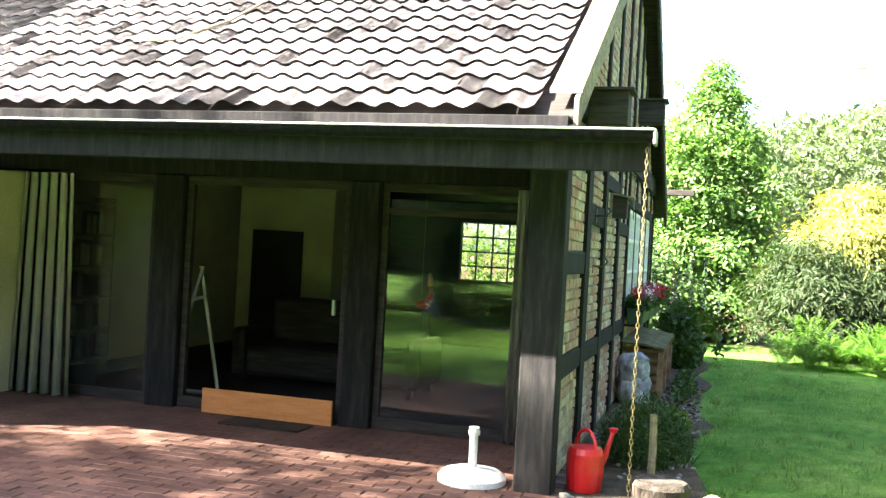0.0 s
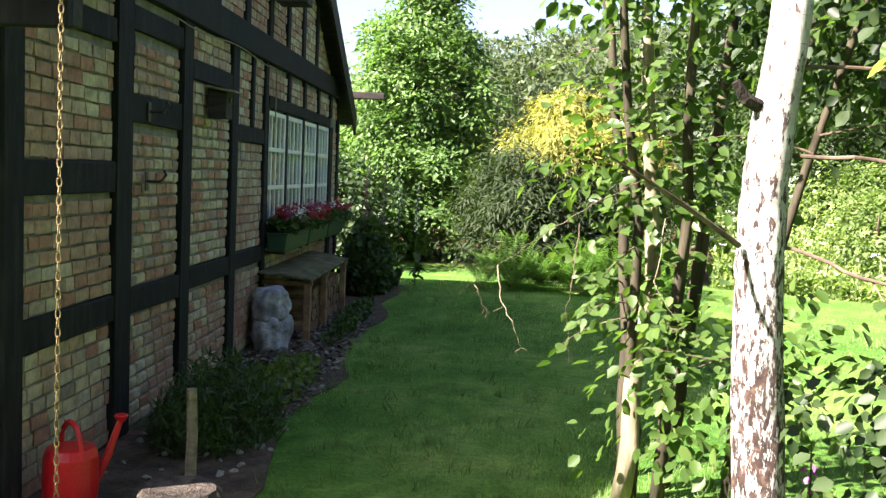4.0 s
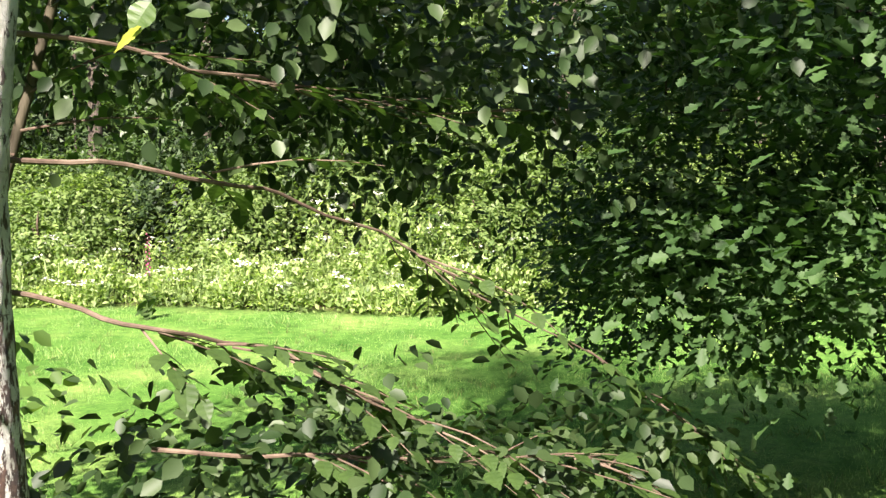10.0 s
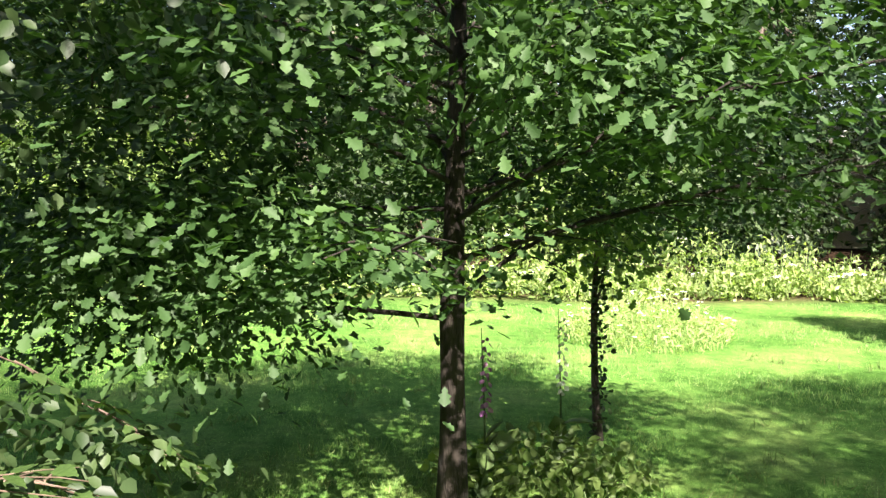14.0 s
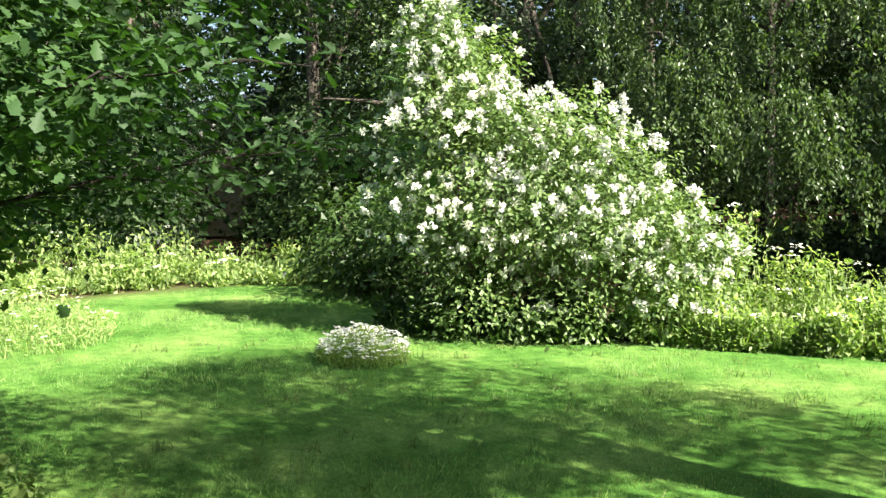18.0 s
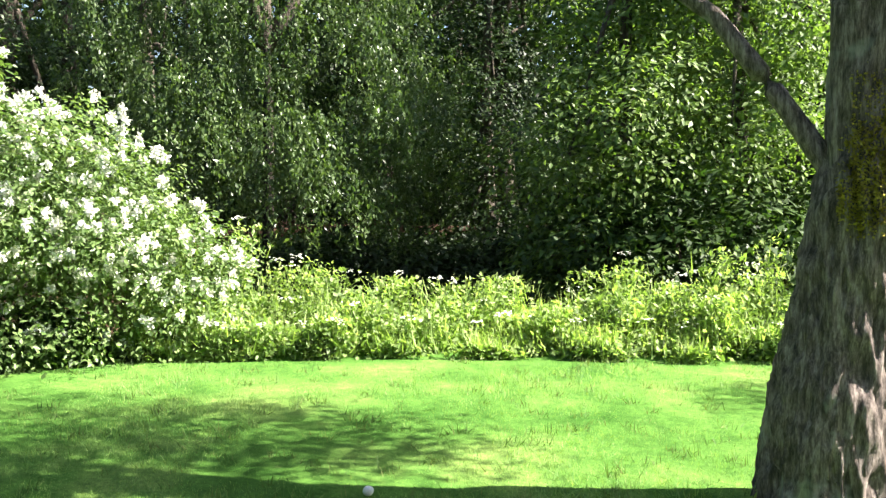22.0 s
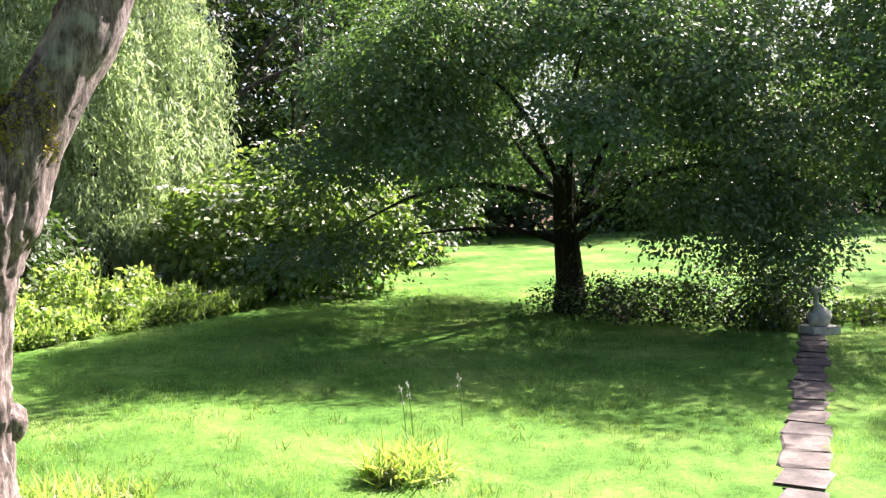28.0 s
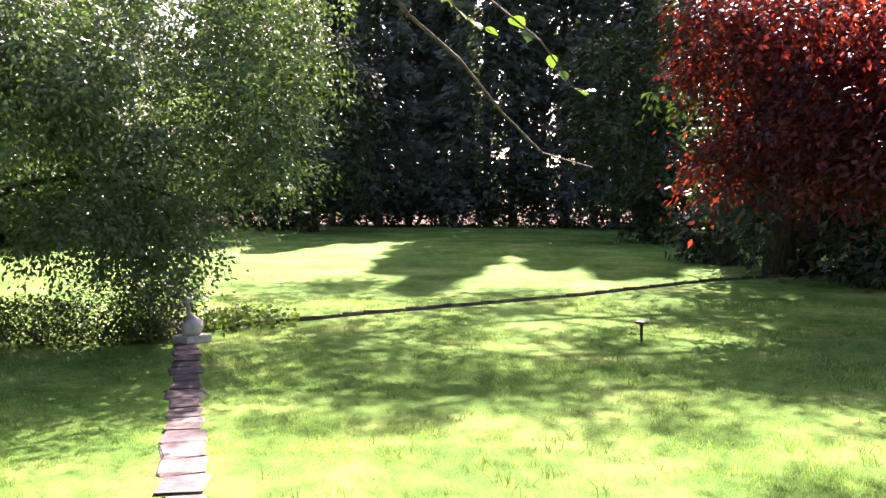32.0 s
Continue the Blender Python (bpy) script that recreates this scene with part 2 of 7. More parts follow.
def birch_mat():
    m, n, l, b = mat("birch_bark")
    white = ramp(n, l, tex(n, l, 5, 5, 0.6, stretch=(1, 1, 2.5)), [(0.3, (0.32, 0.3, 0.26)), (0.5, (0.54, 0.53, 0.5)), (0.7, (0.72, 0.71, 0.69))])
    plate = tex(n, l, 21, 8, 0.74, stretch=(2.3, 2.3, 0.75))
    co = n.new("ShaderNodeTexCoord")
    sp = n.new("ShaderNodeSeparateXYZ")
    l.new(co.outputs["Object"], sp.inputs[0])
    mr = n.new("ShaderNodeMapRange")
    for k, v in ((1, 0.2), (2, 2.3), (3, 0.115), (4, -0.045)):
        mr.inputs[k].default_value = v
    l.new(sp.outputs[2], mr.inputs[0])
    ad = n.new("ShaderNodeMath")
    l.new(plate, ad.inputs[0]), l.new(mr.outputs[0], ad.inputs[1])
    mask = ramp(n, l, ad.outputs[0], [(0.53, (0, 0, 0)), (0.56, (1, 1, 1))])
    brown = ramp(n, l, tex(n, l, 30, 4), [(0.32, (0.012, 0.007, 0.005)), (0.55, (0.065, 0.033, 0.025)), (0.75, (0.2, 0.12, 0.085))])
    lent = tex(n, l, 7, 3, 0.5, stretch=(1, 1, 14))
    c = mixc(n, l, ramp(n, l, lent, [(0.66, (0, 0, 0)), (0.7, (0.7, 0.7, 0.7))]), white, (0.16, 0.11, 0.08))
    c = mixc(n, l, mask, c, brown)
    l.new(c, b.inputs["Base Color"])
    b.inputs["Roughness"].default_value = 0.75
    bump(n, l, b, plate, 0.9, 0.03)
    return m


M_BIRCH = birch_mat()


def cherry_mat():
    m, n, l, b = mat("old_cherry_bark")
    ridge = tex(n, l, 11, 10, 0.78, stretch=(3, 3, 0.55))
    # dark stops put the shade of the fissures into the bark colour
    c = ramp(n, l, ridge, [(0.4, (0.03, 0.022, 0.019)), (0.49, (0.1, 0.075, 0.066)), (0.58, (0.22, 0.175, 0.16)), (0.72, (0.42, 0.36, 0.335))])
    blot = tex(n, l, 2.2, 4, 0.6)
    c = mixc(n, l, ramp(n, l, blot, [(0.6, (0, 0, 0)), (0.66, (0.45, 0.45, 0.45))]), c, (0.33, 0.33, 0.3))
    l.new(c, b.inputs["Base Color"])
    b.inputs["Roughness"].default_value = 0.92
    bump(n, l, b, ridge, 0.7, 0.025)
    return m


M_CHERRY = cherry_mat()
M_MOSS = rough_mat("moss", (0.17, 0.14, 0.02), (0.34, 0.28, 0.045), (0.48, 0.4, 0.08), 20, 0.95, 1.0, 0.02, 70)


def brick_mat():
    m, n, l, b = mat("yellow_brick")
    oi = n.new("ShaderNodeObjectInfo")
    g = n.new("ShaderNodeNewGeometry")
    ad = n.new("ShaderNodeMath")
    ad.operation = "ADD"
    l.new(oi.outputs["Random"], ad.inputs[0]), l.new(g.outputs["Random Per Island"], ad.inputs[1])
    fr = n.new("ShaderNodeMath")
    fr.operation = "FRACT"
    l.new(ad.outputs[0], fr.inputs[0])
    c = ramp(n, l, fr.outputs[0], [(0.0, (0.34, 0.15, 0.1)), (0.2, (0.42, 0.24, 0.16)), (0.34, (0.42, 0.34, 0.22)), (0.6, (0.5, 0.43, 0.29)), (0.82, (0.48, 0.42, 0.31)), (1.0, (0.24, 0.18, 0.14))])
    red = tex(n, l, 0.9, 4, 0.6, obj=False)
    c = mixc(n, l, ramp(n, l, red, [(0.46, (0, 0, 0)), (0.6, (0.7, 0.7, 0.7))]), c, (0.34, 0.175, 0.13))
    s = tex(n, l, 12, 5, 0.7, obj=False)
    c = mixc(n, l, 0.6, c, ramp(n, l, s, [(0.34, (0.3, 0.28, 0.26)), (0.6, (1.15, 1.1, 1.05))]), "MULTIPLY")
    l.new(c, b.inputs["Base Color"])
    b.inputs["Roughness"].default_value = 0.9
    bump(n, l, b, tex(n, l, 45, 6, 0.7, obj=False), 0.9, 0.012)
    return m


M_BRICK = brick_mat()


def glass_mat():
    m, n, l, b = mat("window_glass")
    tr, gl, mx, fr = n.new("ShaderNodeBsdfTransparent"), n.new("ShaderNodeBsdfGlossy"), n.new("ShaderNodeMixShader"), n.new("ShaderNodeFresnel")
    gl.inputs["Roughness"].default_value = 0.0
    fr.inputs[0].default_value = 1.5
    tr.inputs[0].default_value = (0.82, 0.86, 0.84, 1)
    mm = n.new("ShaderNodeMath")
    mm.operation, mm.inputs[1].default_value = "MULTIPLY", 1.5
    l.new(fr.outputs[0], mm.inputs[0])
    l.new(mm.outputs[0], mx.inputs[0]), l.new(tr.outputs[0], mx.inputs[1]), l.new(gl.outputs[0], mx.inputs[2])
    l.new(mx.outputs[0], n["Material Output"].inputs[0])
    return m


M_GLASS = glass_mat()
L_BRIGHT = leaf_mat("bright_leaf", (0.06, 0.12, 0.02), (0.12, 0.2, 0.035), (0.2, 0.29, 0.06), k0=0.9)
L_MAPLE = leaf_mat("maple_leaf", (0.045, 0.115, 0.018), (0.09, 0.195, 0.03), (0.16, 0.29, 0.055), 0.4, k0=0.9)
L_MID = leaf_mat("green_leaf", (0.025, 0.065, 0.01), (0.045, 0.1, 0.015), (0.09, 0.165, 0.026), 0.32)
# dark greens; woodland and canopy shade is put into this colour too
L_DARK_SHADE = leaf_mat("dark_shade_leaf", (0.012, 0.034, 0.008), (0.027, 0.062, 0.014), (0.075, 0.13, 0.034), 0.25)
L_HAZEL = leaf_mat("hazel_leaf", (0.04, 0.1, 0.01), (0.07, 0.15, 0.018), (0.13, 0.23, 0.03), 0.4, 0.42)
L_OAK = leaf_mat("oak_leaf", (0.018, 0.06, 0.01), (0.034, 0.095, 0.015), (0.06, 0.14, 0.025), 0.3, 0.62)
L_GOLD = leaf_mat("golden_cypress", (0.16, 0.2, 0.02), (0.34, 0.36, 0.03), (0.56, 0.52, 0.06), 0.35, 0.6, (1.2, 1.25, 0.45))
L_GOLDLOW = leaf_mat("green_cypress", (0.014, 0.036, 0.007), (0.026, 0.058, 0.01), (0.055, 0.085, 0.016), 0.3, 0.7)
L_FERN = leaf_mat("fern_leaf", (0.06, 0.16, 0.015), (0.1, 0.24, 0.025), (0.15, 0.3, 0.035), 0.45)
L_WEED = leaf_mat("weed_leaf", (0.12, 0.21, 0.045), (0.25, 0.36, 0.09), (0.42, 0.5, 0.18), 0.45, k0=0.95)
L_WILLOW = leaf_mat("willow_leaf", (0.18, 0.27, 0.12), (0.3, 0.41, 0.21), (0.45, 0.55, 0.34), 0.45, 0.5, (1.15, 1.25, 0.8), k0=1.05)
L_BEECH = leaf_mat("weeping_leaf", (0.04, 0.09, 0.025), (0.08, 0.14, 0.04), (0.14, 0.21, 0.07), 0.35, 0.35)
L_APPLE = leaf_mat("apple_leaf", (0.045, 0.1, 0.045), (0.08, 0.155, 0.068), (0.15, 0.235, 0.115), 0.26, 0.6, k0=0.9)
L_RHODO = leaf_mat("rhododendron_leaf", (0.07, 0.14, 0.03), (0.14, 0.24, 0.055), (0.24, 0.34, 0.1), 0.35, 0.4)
# bluish and lifted: distance haze is put into the needle colour
L_FIR_HAZE = leaf_mat("hazed_conifer_needles", (0.045, 0.075, 0.066), (0.08, 0.122, 0.106), (0.13, 0.185, 0.145), 0.25, 0.7)
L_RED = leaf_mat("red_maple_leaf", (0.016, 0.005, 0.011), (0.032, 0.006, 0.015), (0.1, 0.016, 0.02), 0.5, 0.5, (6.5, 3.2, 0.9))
# paler, bluer greens stand in for haze over the far hill
L_FAR = leaf_mat("hazed_far_leaf", (0.05, 0.085, 0.04), (0.09, 0.135, 0.06), (0.14, 0.2, 0.085), 0.3, 0.7)
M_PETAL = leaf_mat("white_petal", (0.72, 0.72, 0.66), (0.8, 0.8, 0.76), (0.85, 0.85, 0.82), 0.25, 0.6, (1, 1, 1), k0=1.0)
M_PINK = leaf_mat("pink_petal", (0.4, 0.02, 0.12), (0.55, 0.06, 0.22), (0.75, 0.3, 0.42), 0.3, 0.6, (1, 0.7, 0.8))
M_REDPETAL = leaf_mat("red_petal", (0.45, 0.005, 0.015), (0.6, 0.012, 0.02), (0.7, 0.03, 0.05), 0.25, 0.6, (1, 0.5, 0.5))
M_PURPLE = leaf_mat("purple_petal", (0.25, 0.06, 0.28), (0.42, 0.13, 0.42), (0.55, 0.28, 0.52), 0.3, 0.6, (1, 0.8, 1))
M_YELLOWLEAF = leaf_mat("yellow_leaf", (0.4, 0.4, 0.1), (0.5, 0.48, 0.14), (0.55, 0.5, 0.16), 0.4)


# ---- mesh tools ----
def link(name, me, material, parent=None, label=""):
    if material:
        me.materials.append(material)
    ob = new(name, me)
    if parent:
        ob.parent = parent
    if label:
        ob["label"] = label
    return ob


def part(name, bm, material, parent=None, label="", smooth=False):
    me = bpy.data.meshes.new(name)
    bm.to_mesh(me)
    bm.free()
    if smooth:
        me.polygons.foreach_set("use_smooth", [True] * len(me.polygons))
    return link(name, me, material, parent, label)


def empty(name, label, category, group="", at=(0, 0, 0), kind=""):
    e = new(name)
    e.location = at
    e.empty_display_size = 0.1
    return tagged(e, label, category, group, kind)


def box(bm, x0, x1, y0, y1, z0, z1, bev=0.0):
    v = bmesh.ops.create_cube(bm, size=1)["verts"]
    for p in v:
        p.co = Vector(((x0 + x1) / 2 + p.co.x * (x1 - x0), (y0 + y1) / 2 + p.co.y * (y1 - y0), (z0 + z1) / 2 + p.co.z * (z1 - z0)))
    if bev:
        es = list({e for p in v for e in p.link_edges})
        bmesh.ops.bevel(bm, geom=es, offset=bev, segments=1, affect="EDGES")
    return bm


def boxpart(name, dims, material, parent=None, label="", bev=0.004):
    return part(name, box(bmesh.new(), *dims, bev), material, parent, label)


def tube(bm, pts, radii, sides=8, cap=True, wob=0.0, seed=0):
    """A tapering tube through points."""
    r = random.Random(seed)
    rings, pts = [], [Vector(p) for p in pts]
    ref = Vector((0.31, 0.2, 0.93))
    for i, p in enumerate(pts):
        d = (pts[min(i + 1, len(pts) - 1)] - pts[max(i - 1, 0)]).normalized()
        a = d.cross(ref if abs(d.dot(ref)) < 0.95 else Vector((1, 0, 0))).normalized()
        b = d.cross(a)
        rings.append([bm.verts.new(p + (a * math.cos(2 * math.pi * k / sides) + b * math.sin(2 * math.pi * k / sides)) * radii[i] * (1 + wob * (r.random() - 0.5))) for k in range(sides)])
    for q, s in zip(rings, rings[1:]):
        for k in range(sides):
            bm.faces.new((q[k], q[(k + 1) % sides], s[(k + 1) % sides], s[k]))
    if cap:
        bm.faces.new(rings[0][::-1]), bm.faces.new(rings[-1])
    return bm


def lathe(bm, prof, cx=0, cy=0, sides=24):
    rings = [[bm.verts.new((cx + r * math.cos(2 * math.pi * k / sides), cy + r * math.sin(2 * math.pi * k / sides), z)) for k in range(sides)] for r, z in prof]
    for q, s in zip(rings, rings[1:]):
        for k in range(sides):
            bm.faces.new((q[k], q[(k + 1) % sides], s[(k + 1) % sides], s[k]))
    bm.faces.new(rings[0][::-1]), bm.faces.new(rings[-1])
    return bm


def mesh_np(name, verts, k, faces_per, hard=False):
    """A mesh of many equal pieces: verts (n, k, 3), each piece with the faces given as index tuples."""
    n = len(verts)
    me = bpy.data.meshes.new(name)
    me.vertices.add(n * k)
    me.vertices.foreach_set("co", np.ascontiguousarray(verts, dtype=np.float32).ravel())
    flat = np.concatenate([np.array(f) for f in faces_per])
    lens = np.array([len(f) for f in faces_per])
    loops = (flat[None] + (np.arange(n) * k)[:, None]).ravel()
    me.loops.add(len(loops))
    me.loops.foreach_set("vertex_index", loops.astype(np.int32))
    starts = (np.concatenate([[0], np.cumsum(lens)[:-1]])[None] + (np.arange(n) * len(flat))[:, None]).ravel()
    me.polygons.add(n * len(lens))
    me.polygons.foreach_set("loop_start", starts.astype(np.int32))
    if hard:
        me.polygons.foreach_set("use_smooth", [False] * len(me.polygons))
    me.update(calc_edges=True)
    return me


# leaf outlines: along the leaf, across it, and lift
DIAMOND = ([(0, 0, 0), (0.45, 0.3, 0.06), (1, 0, -0.05), (0.45, -0.3, 0.06)], [(0, 1, 2, 3)])
OVAL = ([(0, 0, 0), (0.25, 0.3, 0.07), (0.62, 0.33, 0.06), (1, 0, -0.1), (0.62, -0.33, 0.06), (0.25, -0.3, 0.07)], [(0, 1, 2, 3), (0, 3, 4, 5)])
ROUND = ([(0, 0, 0), (0.08, 0.27, 0.05), (0.4, 0.45, 0.09), (0.75, 0.36, 0.05), (1, 0, -0.12), (0.75, -0.36, 0.05), (0.4, -0.45, 0.09), (0.08, -0.27, 0.05)], [(0, 1, 2, 3, 4), (0, 4, 5, 6, 7)])
LOBED = ([(0, 0, 0), (0.2, 0.16, 0.03), (0.33, 0.12, 0.02), (0.48, 0.32, 0.06), (0.6, 0.2, 0.03), (0.78, 0.3, 0.04), (1, 0, -0.06), (0.78, -0.3, 0.04), (0.6, -0.2, 0.03), (0.48, -0.32, 0.06), (0.33, -0.12, 0.02), (0.2, -0.16, 0.03)],
         [(0, 1, 2, 3, 4, 5, 6), (0, 6, 7, 8, 9, 10, 11)])
SLIM = ([(0, 0, 0), (0.4, 0.09, 0.02), (1, 0, -0.04), (0.4, -0.09, 0.02)], [(0, 1, 2, 3)])
KITE = ([(0, 0, 0), (0.38, 0.27, 0.05), (1, 0, -0.06), (0.42, -0.24, 0.05)], [(0, 1, 2), (0, 2, 3)])
LOB8 = ([(0, 0, 0), (0.3, 0.12, 0.03), (0.5, 0.32, 0.07), (0.66, 0.2, 0.03), (1, 0, -0.06), (0.66, -0.2, 0.03), (0.5, -0.32, 0.07), (0.3, -0.12, 0.03)], [(0, 1, 2, 3, 4), (0, 4, 5, 6, 7)])
TRI = ([(0, 0, 0), (0.55, 0.36, 0.06), (1, -0.2, -0.04)], [(0, 1, 2)])
BLADE = ([(0, -0.04, 0), (0, 0.04, 0), (1, 0, 0.25)], [(0, 1, 2)])


def unit(v):
    return v / np.maximum(np.linalg.norm(v, axis=-1, keepdims=True), 1e-6)


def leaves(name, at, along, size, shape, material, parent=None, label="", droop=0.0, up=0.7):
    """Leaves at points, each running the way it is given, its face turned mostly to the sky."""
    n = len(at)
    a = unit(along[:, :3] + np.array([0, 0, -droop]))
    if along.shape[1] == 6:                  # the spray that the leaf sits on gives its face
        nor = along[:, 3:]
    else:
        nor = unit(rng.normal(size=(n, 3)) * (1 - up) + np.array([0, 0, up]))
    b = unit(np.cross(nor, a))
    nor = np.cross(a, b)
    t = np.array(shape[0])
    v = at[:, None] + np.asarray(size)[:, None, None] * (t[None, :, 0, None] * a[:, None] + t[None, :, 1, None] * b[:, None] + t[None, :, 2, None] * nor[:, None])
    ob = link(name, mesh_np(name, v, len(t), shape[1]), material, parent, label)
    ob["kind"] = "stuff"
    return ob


def blob(n, centre, radii, inner=0.55):
    """Points in the outer part of an uneven ellipsoid."""
    d = unit(rng.normal(size=(n, 3)))
    r = (inner + (1 - inner) * rng.random(n) ** 0.6)[:, None]
    w = 1 + 0.22 * np.sin(d[:, :1] * 5.1 + centre[0]) * np.cos(d[:, 1:2] * 4.3 + centre[1]) + 0.15 * np.sin(d[:, 2:] * 7 + centre[0] * 3)
    return np.array(centre) + d * r * w * np.array(radii), d


def crown(blobs, clumps, per, spread, low=0.05, flat=0.28, tilt=0.6):
    """Leaf places in flat sprays over ellipsoids ((centre), (radii), share): where, which way, and the face of the spray."""
    P, D = [], []
    tot = sum(b[2] for b in blobs)
    for c, r, s in blobs:
        p, d = blob(max(4, int(clumps * s / tot)), c, r)
        k = len(p)
        face = unit(d * tilt + np.array([0, 0, 0.75]) + rng.normal(size=(k, 3)) * 0.28)[:, None]
        a = unit(np.cross(face, rng.normal(size=(k, 1, 3))))
        b = np.cross(face, a)
        g = rng.normal(size=(k, per, 2)) * np.array([1.25, 0.95])
        wide = (spread * rng.uniform(0.6, 1.5, k))[:, None, None]
        way = a * g[..., :1] + b * g[..., 1:]
        q = p[:, None] + way * wide + face * (rng.normal(size=(k, per, 1)) * flat - 0.16 * (g ** 2).sum(-1, keepdims=True)) * wide
        e = unit(unit(way) + rng.normal(size=(k, per, 3)) * 0.45)
        nor = unit(face + rng.normal(size=(k, per, 3)) * 0.3)
        P.append(q.reshape(-1, 3)), D.append(np.concatenate([e, nor], -1).reshape(-1, 6))
    P, D = np.concatenate(P), np.concatenate(D)
    keep = P[:, 2] > low
    return P[keep], D[keep]


def gz(x, y):
    """Height of the ground: level round the house, rising to the south-west meadow and to the wooded hill in the north."""
    s = -(x - 2.25) * 0.75 - (y - 0.07) * 0.66
    z = 0.03 * np.clip(s - 13, 0, 30)
    d = np.hypot(x - 2, y)
    z = z + 0.155 * np.clip(y - 45, 0, 110) * np.clip(1 - np.abs(x - 18) / 190, 0, 1) * np.clip((x + 12) / 26, 0, 1)
    z = z + 0.012 * np.clip(x - 22, 0, 60)
    return z


CX, CY = 2.25, 0.07


def place(azimuth, dist, z=None):
    x, y = CX + dist * math.sin(radians(azimuth)), CY + dist * math.cos(radians(azimuth))
    return (x, y, float(gz(x, y)) if z is None else z)


# ---- ground ----
def make_ground():
    rad = np.concatenate([[0.0], np.geomspace(1.2, 30, 60), np.geomspace(32, 900, 40)])
    nang = 180
    th = np.linspace(0, 2 * math.pi, nang, endpoint=False)
    x = CX + rad[:, None] * np.sin(th)[None]
    y = CY + rad[:, None] * np.cos(th)[None]
    z = gz(x, y)
    me = bpy.data.meshes.new("ground")
    v = np.stack([x, y, z], -1).reshape(-1, 3)
    f = [(i * nang + j, (i + 1) * nang + j, (i + 1) * nang + (j + 1) % nang, i * nang + (j + 1) % nang) for i in range(len(rad) - 1) for j in range(nang)]
    me.from_pydata(v.tolist(), [], f)
    me.update()
    az = np.degrees(th) % 360
    edge = np.interp(az, [0, 12, 24, 43, 60, 93, 107, 118, 130, 142, 163, 173, 183, 195, 215, 225, 250, 262, 300, 340, 350, 360],
                     [16, 15, 14.5, 12.5, 15, 14, 16, 11, 10.6, 10.6, 10.6, 11.4, 15, 30, 42, 52, 46, 38, 40, 40, 17, 16])
    w = np.clip((rad[:, None] - edge[None]) / 1.0, 0, 1)
    a = me.attributes.new("wood_floor", "FLOAT", "POINT")
    a.data.foreach_set("value", w.ravel().astype(np.float32))
    ob = link("ground", me, M_LAWN)
    return tagged(ob, "mown green lawn running to dark woodland floor", "lawn", kind="structure")


make_ground()

# ---- house: setting pieces ----
WALL_Y0, WALL_Y1 = 3.22, 12.35
EAVE_Z, RIDGE_Y, SLOPE = 2.42, 7.55, math.tan(radians(31))


def roof_z(y):
    return EAVE_Z + 0.06 + (min(y - 2.5, 12.6 - y)) * SLOPE


house = empty("wall_east", "half-timbered gable wall, yellow brick between black beams", "wall", kind="structure")
# mortar bed behind the bricks, with an opening for the windows
POSTS = [(3.1, 3.26), (4.39, 4.63), (5.54, 5.76), (6.8, 6.98), (7.93, 8.06)]


def gable_slab(name, x0, x1, y0, y1, z0, ztop, material, parent):
    """A wall slab whose top follows the roof."""
    bm = bmesh.new()
    ys = sorted({y0, y1, *([RIDGE_Y] if y0 < RIDGE_Y < y1 else [])})
    prof = [(y0, z0), (y1, z0)] + [(y, min(ztop, roof_z(y) - 0.1)) for y in reversed(ys)]
    a = [bm.verts.new((x0, y, z)) for y, z in prof]
    b = [bm.verts.new((x1, y, z)) for y, z in prof]
    bm.faces.new(a[::-1]), bm.faces.new(b)
    for i in range(len(prof)):
        j = (i + 1) % len(prof)
        bm.faces.new((a[i], a[j], b[j], b[i]))
    bmesh.ops.recalc_face_normals(bm, faces=bm.faces)
    return part(name, bm, material, parent)


WIN0, WIN1, WZ0, WZ1 = 8.08, 11.56, 1.08, 2.24
gable_slab("mortar_bed", -0.16, -0.012, WALL_Y0, WIN0, 0.0, 9, M_MORTAR, house)
gable_slab("mortar_bed", -0.16, -0.012, WIN1, WALL_Y1, 0.0, 9, M_MORTAR, house)
gable_slab("mortar_bed", -0.16, -0.012, WIN0, WIN1, 0.0, WZ0, M_MORTAR, house)
gable_slab("mortar_bed", -0.16, -0.012, WIN0, WIN1, WZ1, 9, M_MORTAR, house)


def beam(y0, y1, z0, z1, x=0.022, name="beam"):
    """A hewn timber in the wall, slightly uneven."""
    bm = box(bmesh.new(), -0.1, x, y0, y1, z0, z1, 0.008)
    for v in bm.verts:
        v.co += Vector((random.uniform(-0.003, 0.004), random.uniform(-0.008, 0.008), random.uniform(-0.008, 0.008)))
    return part(name, bm, M_BEAM, house)


UP0, UP1 = 2.66, 2.9          # the long tie beam
for a, b in POSTS[1:]:
    beam(a, b, 0.02, UP0 - 0.002, 0.03, "post")
for y in (8.95, 9.8, 10.68, 11.56, 12.2):
    beam(y, y + 0.13, WZ1 + 0.12, UP0 - 0.002, 0.024, "post")
beam(11.56, 11.75, 0.02, WZ1 - 0.002, 0.03, "post")
beam(12.2, 12.35, 0.02, UP0, 0.024, "post")
beam(3.26, 12.35, UP0, UP1, 0.045, "tie_beam")
SPANS = [(POSTS[i][1] + 0.002, POSTS[i + 1][0] - 0.002) for i in range(4)]
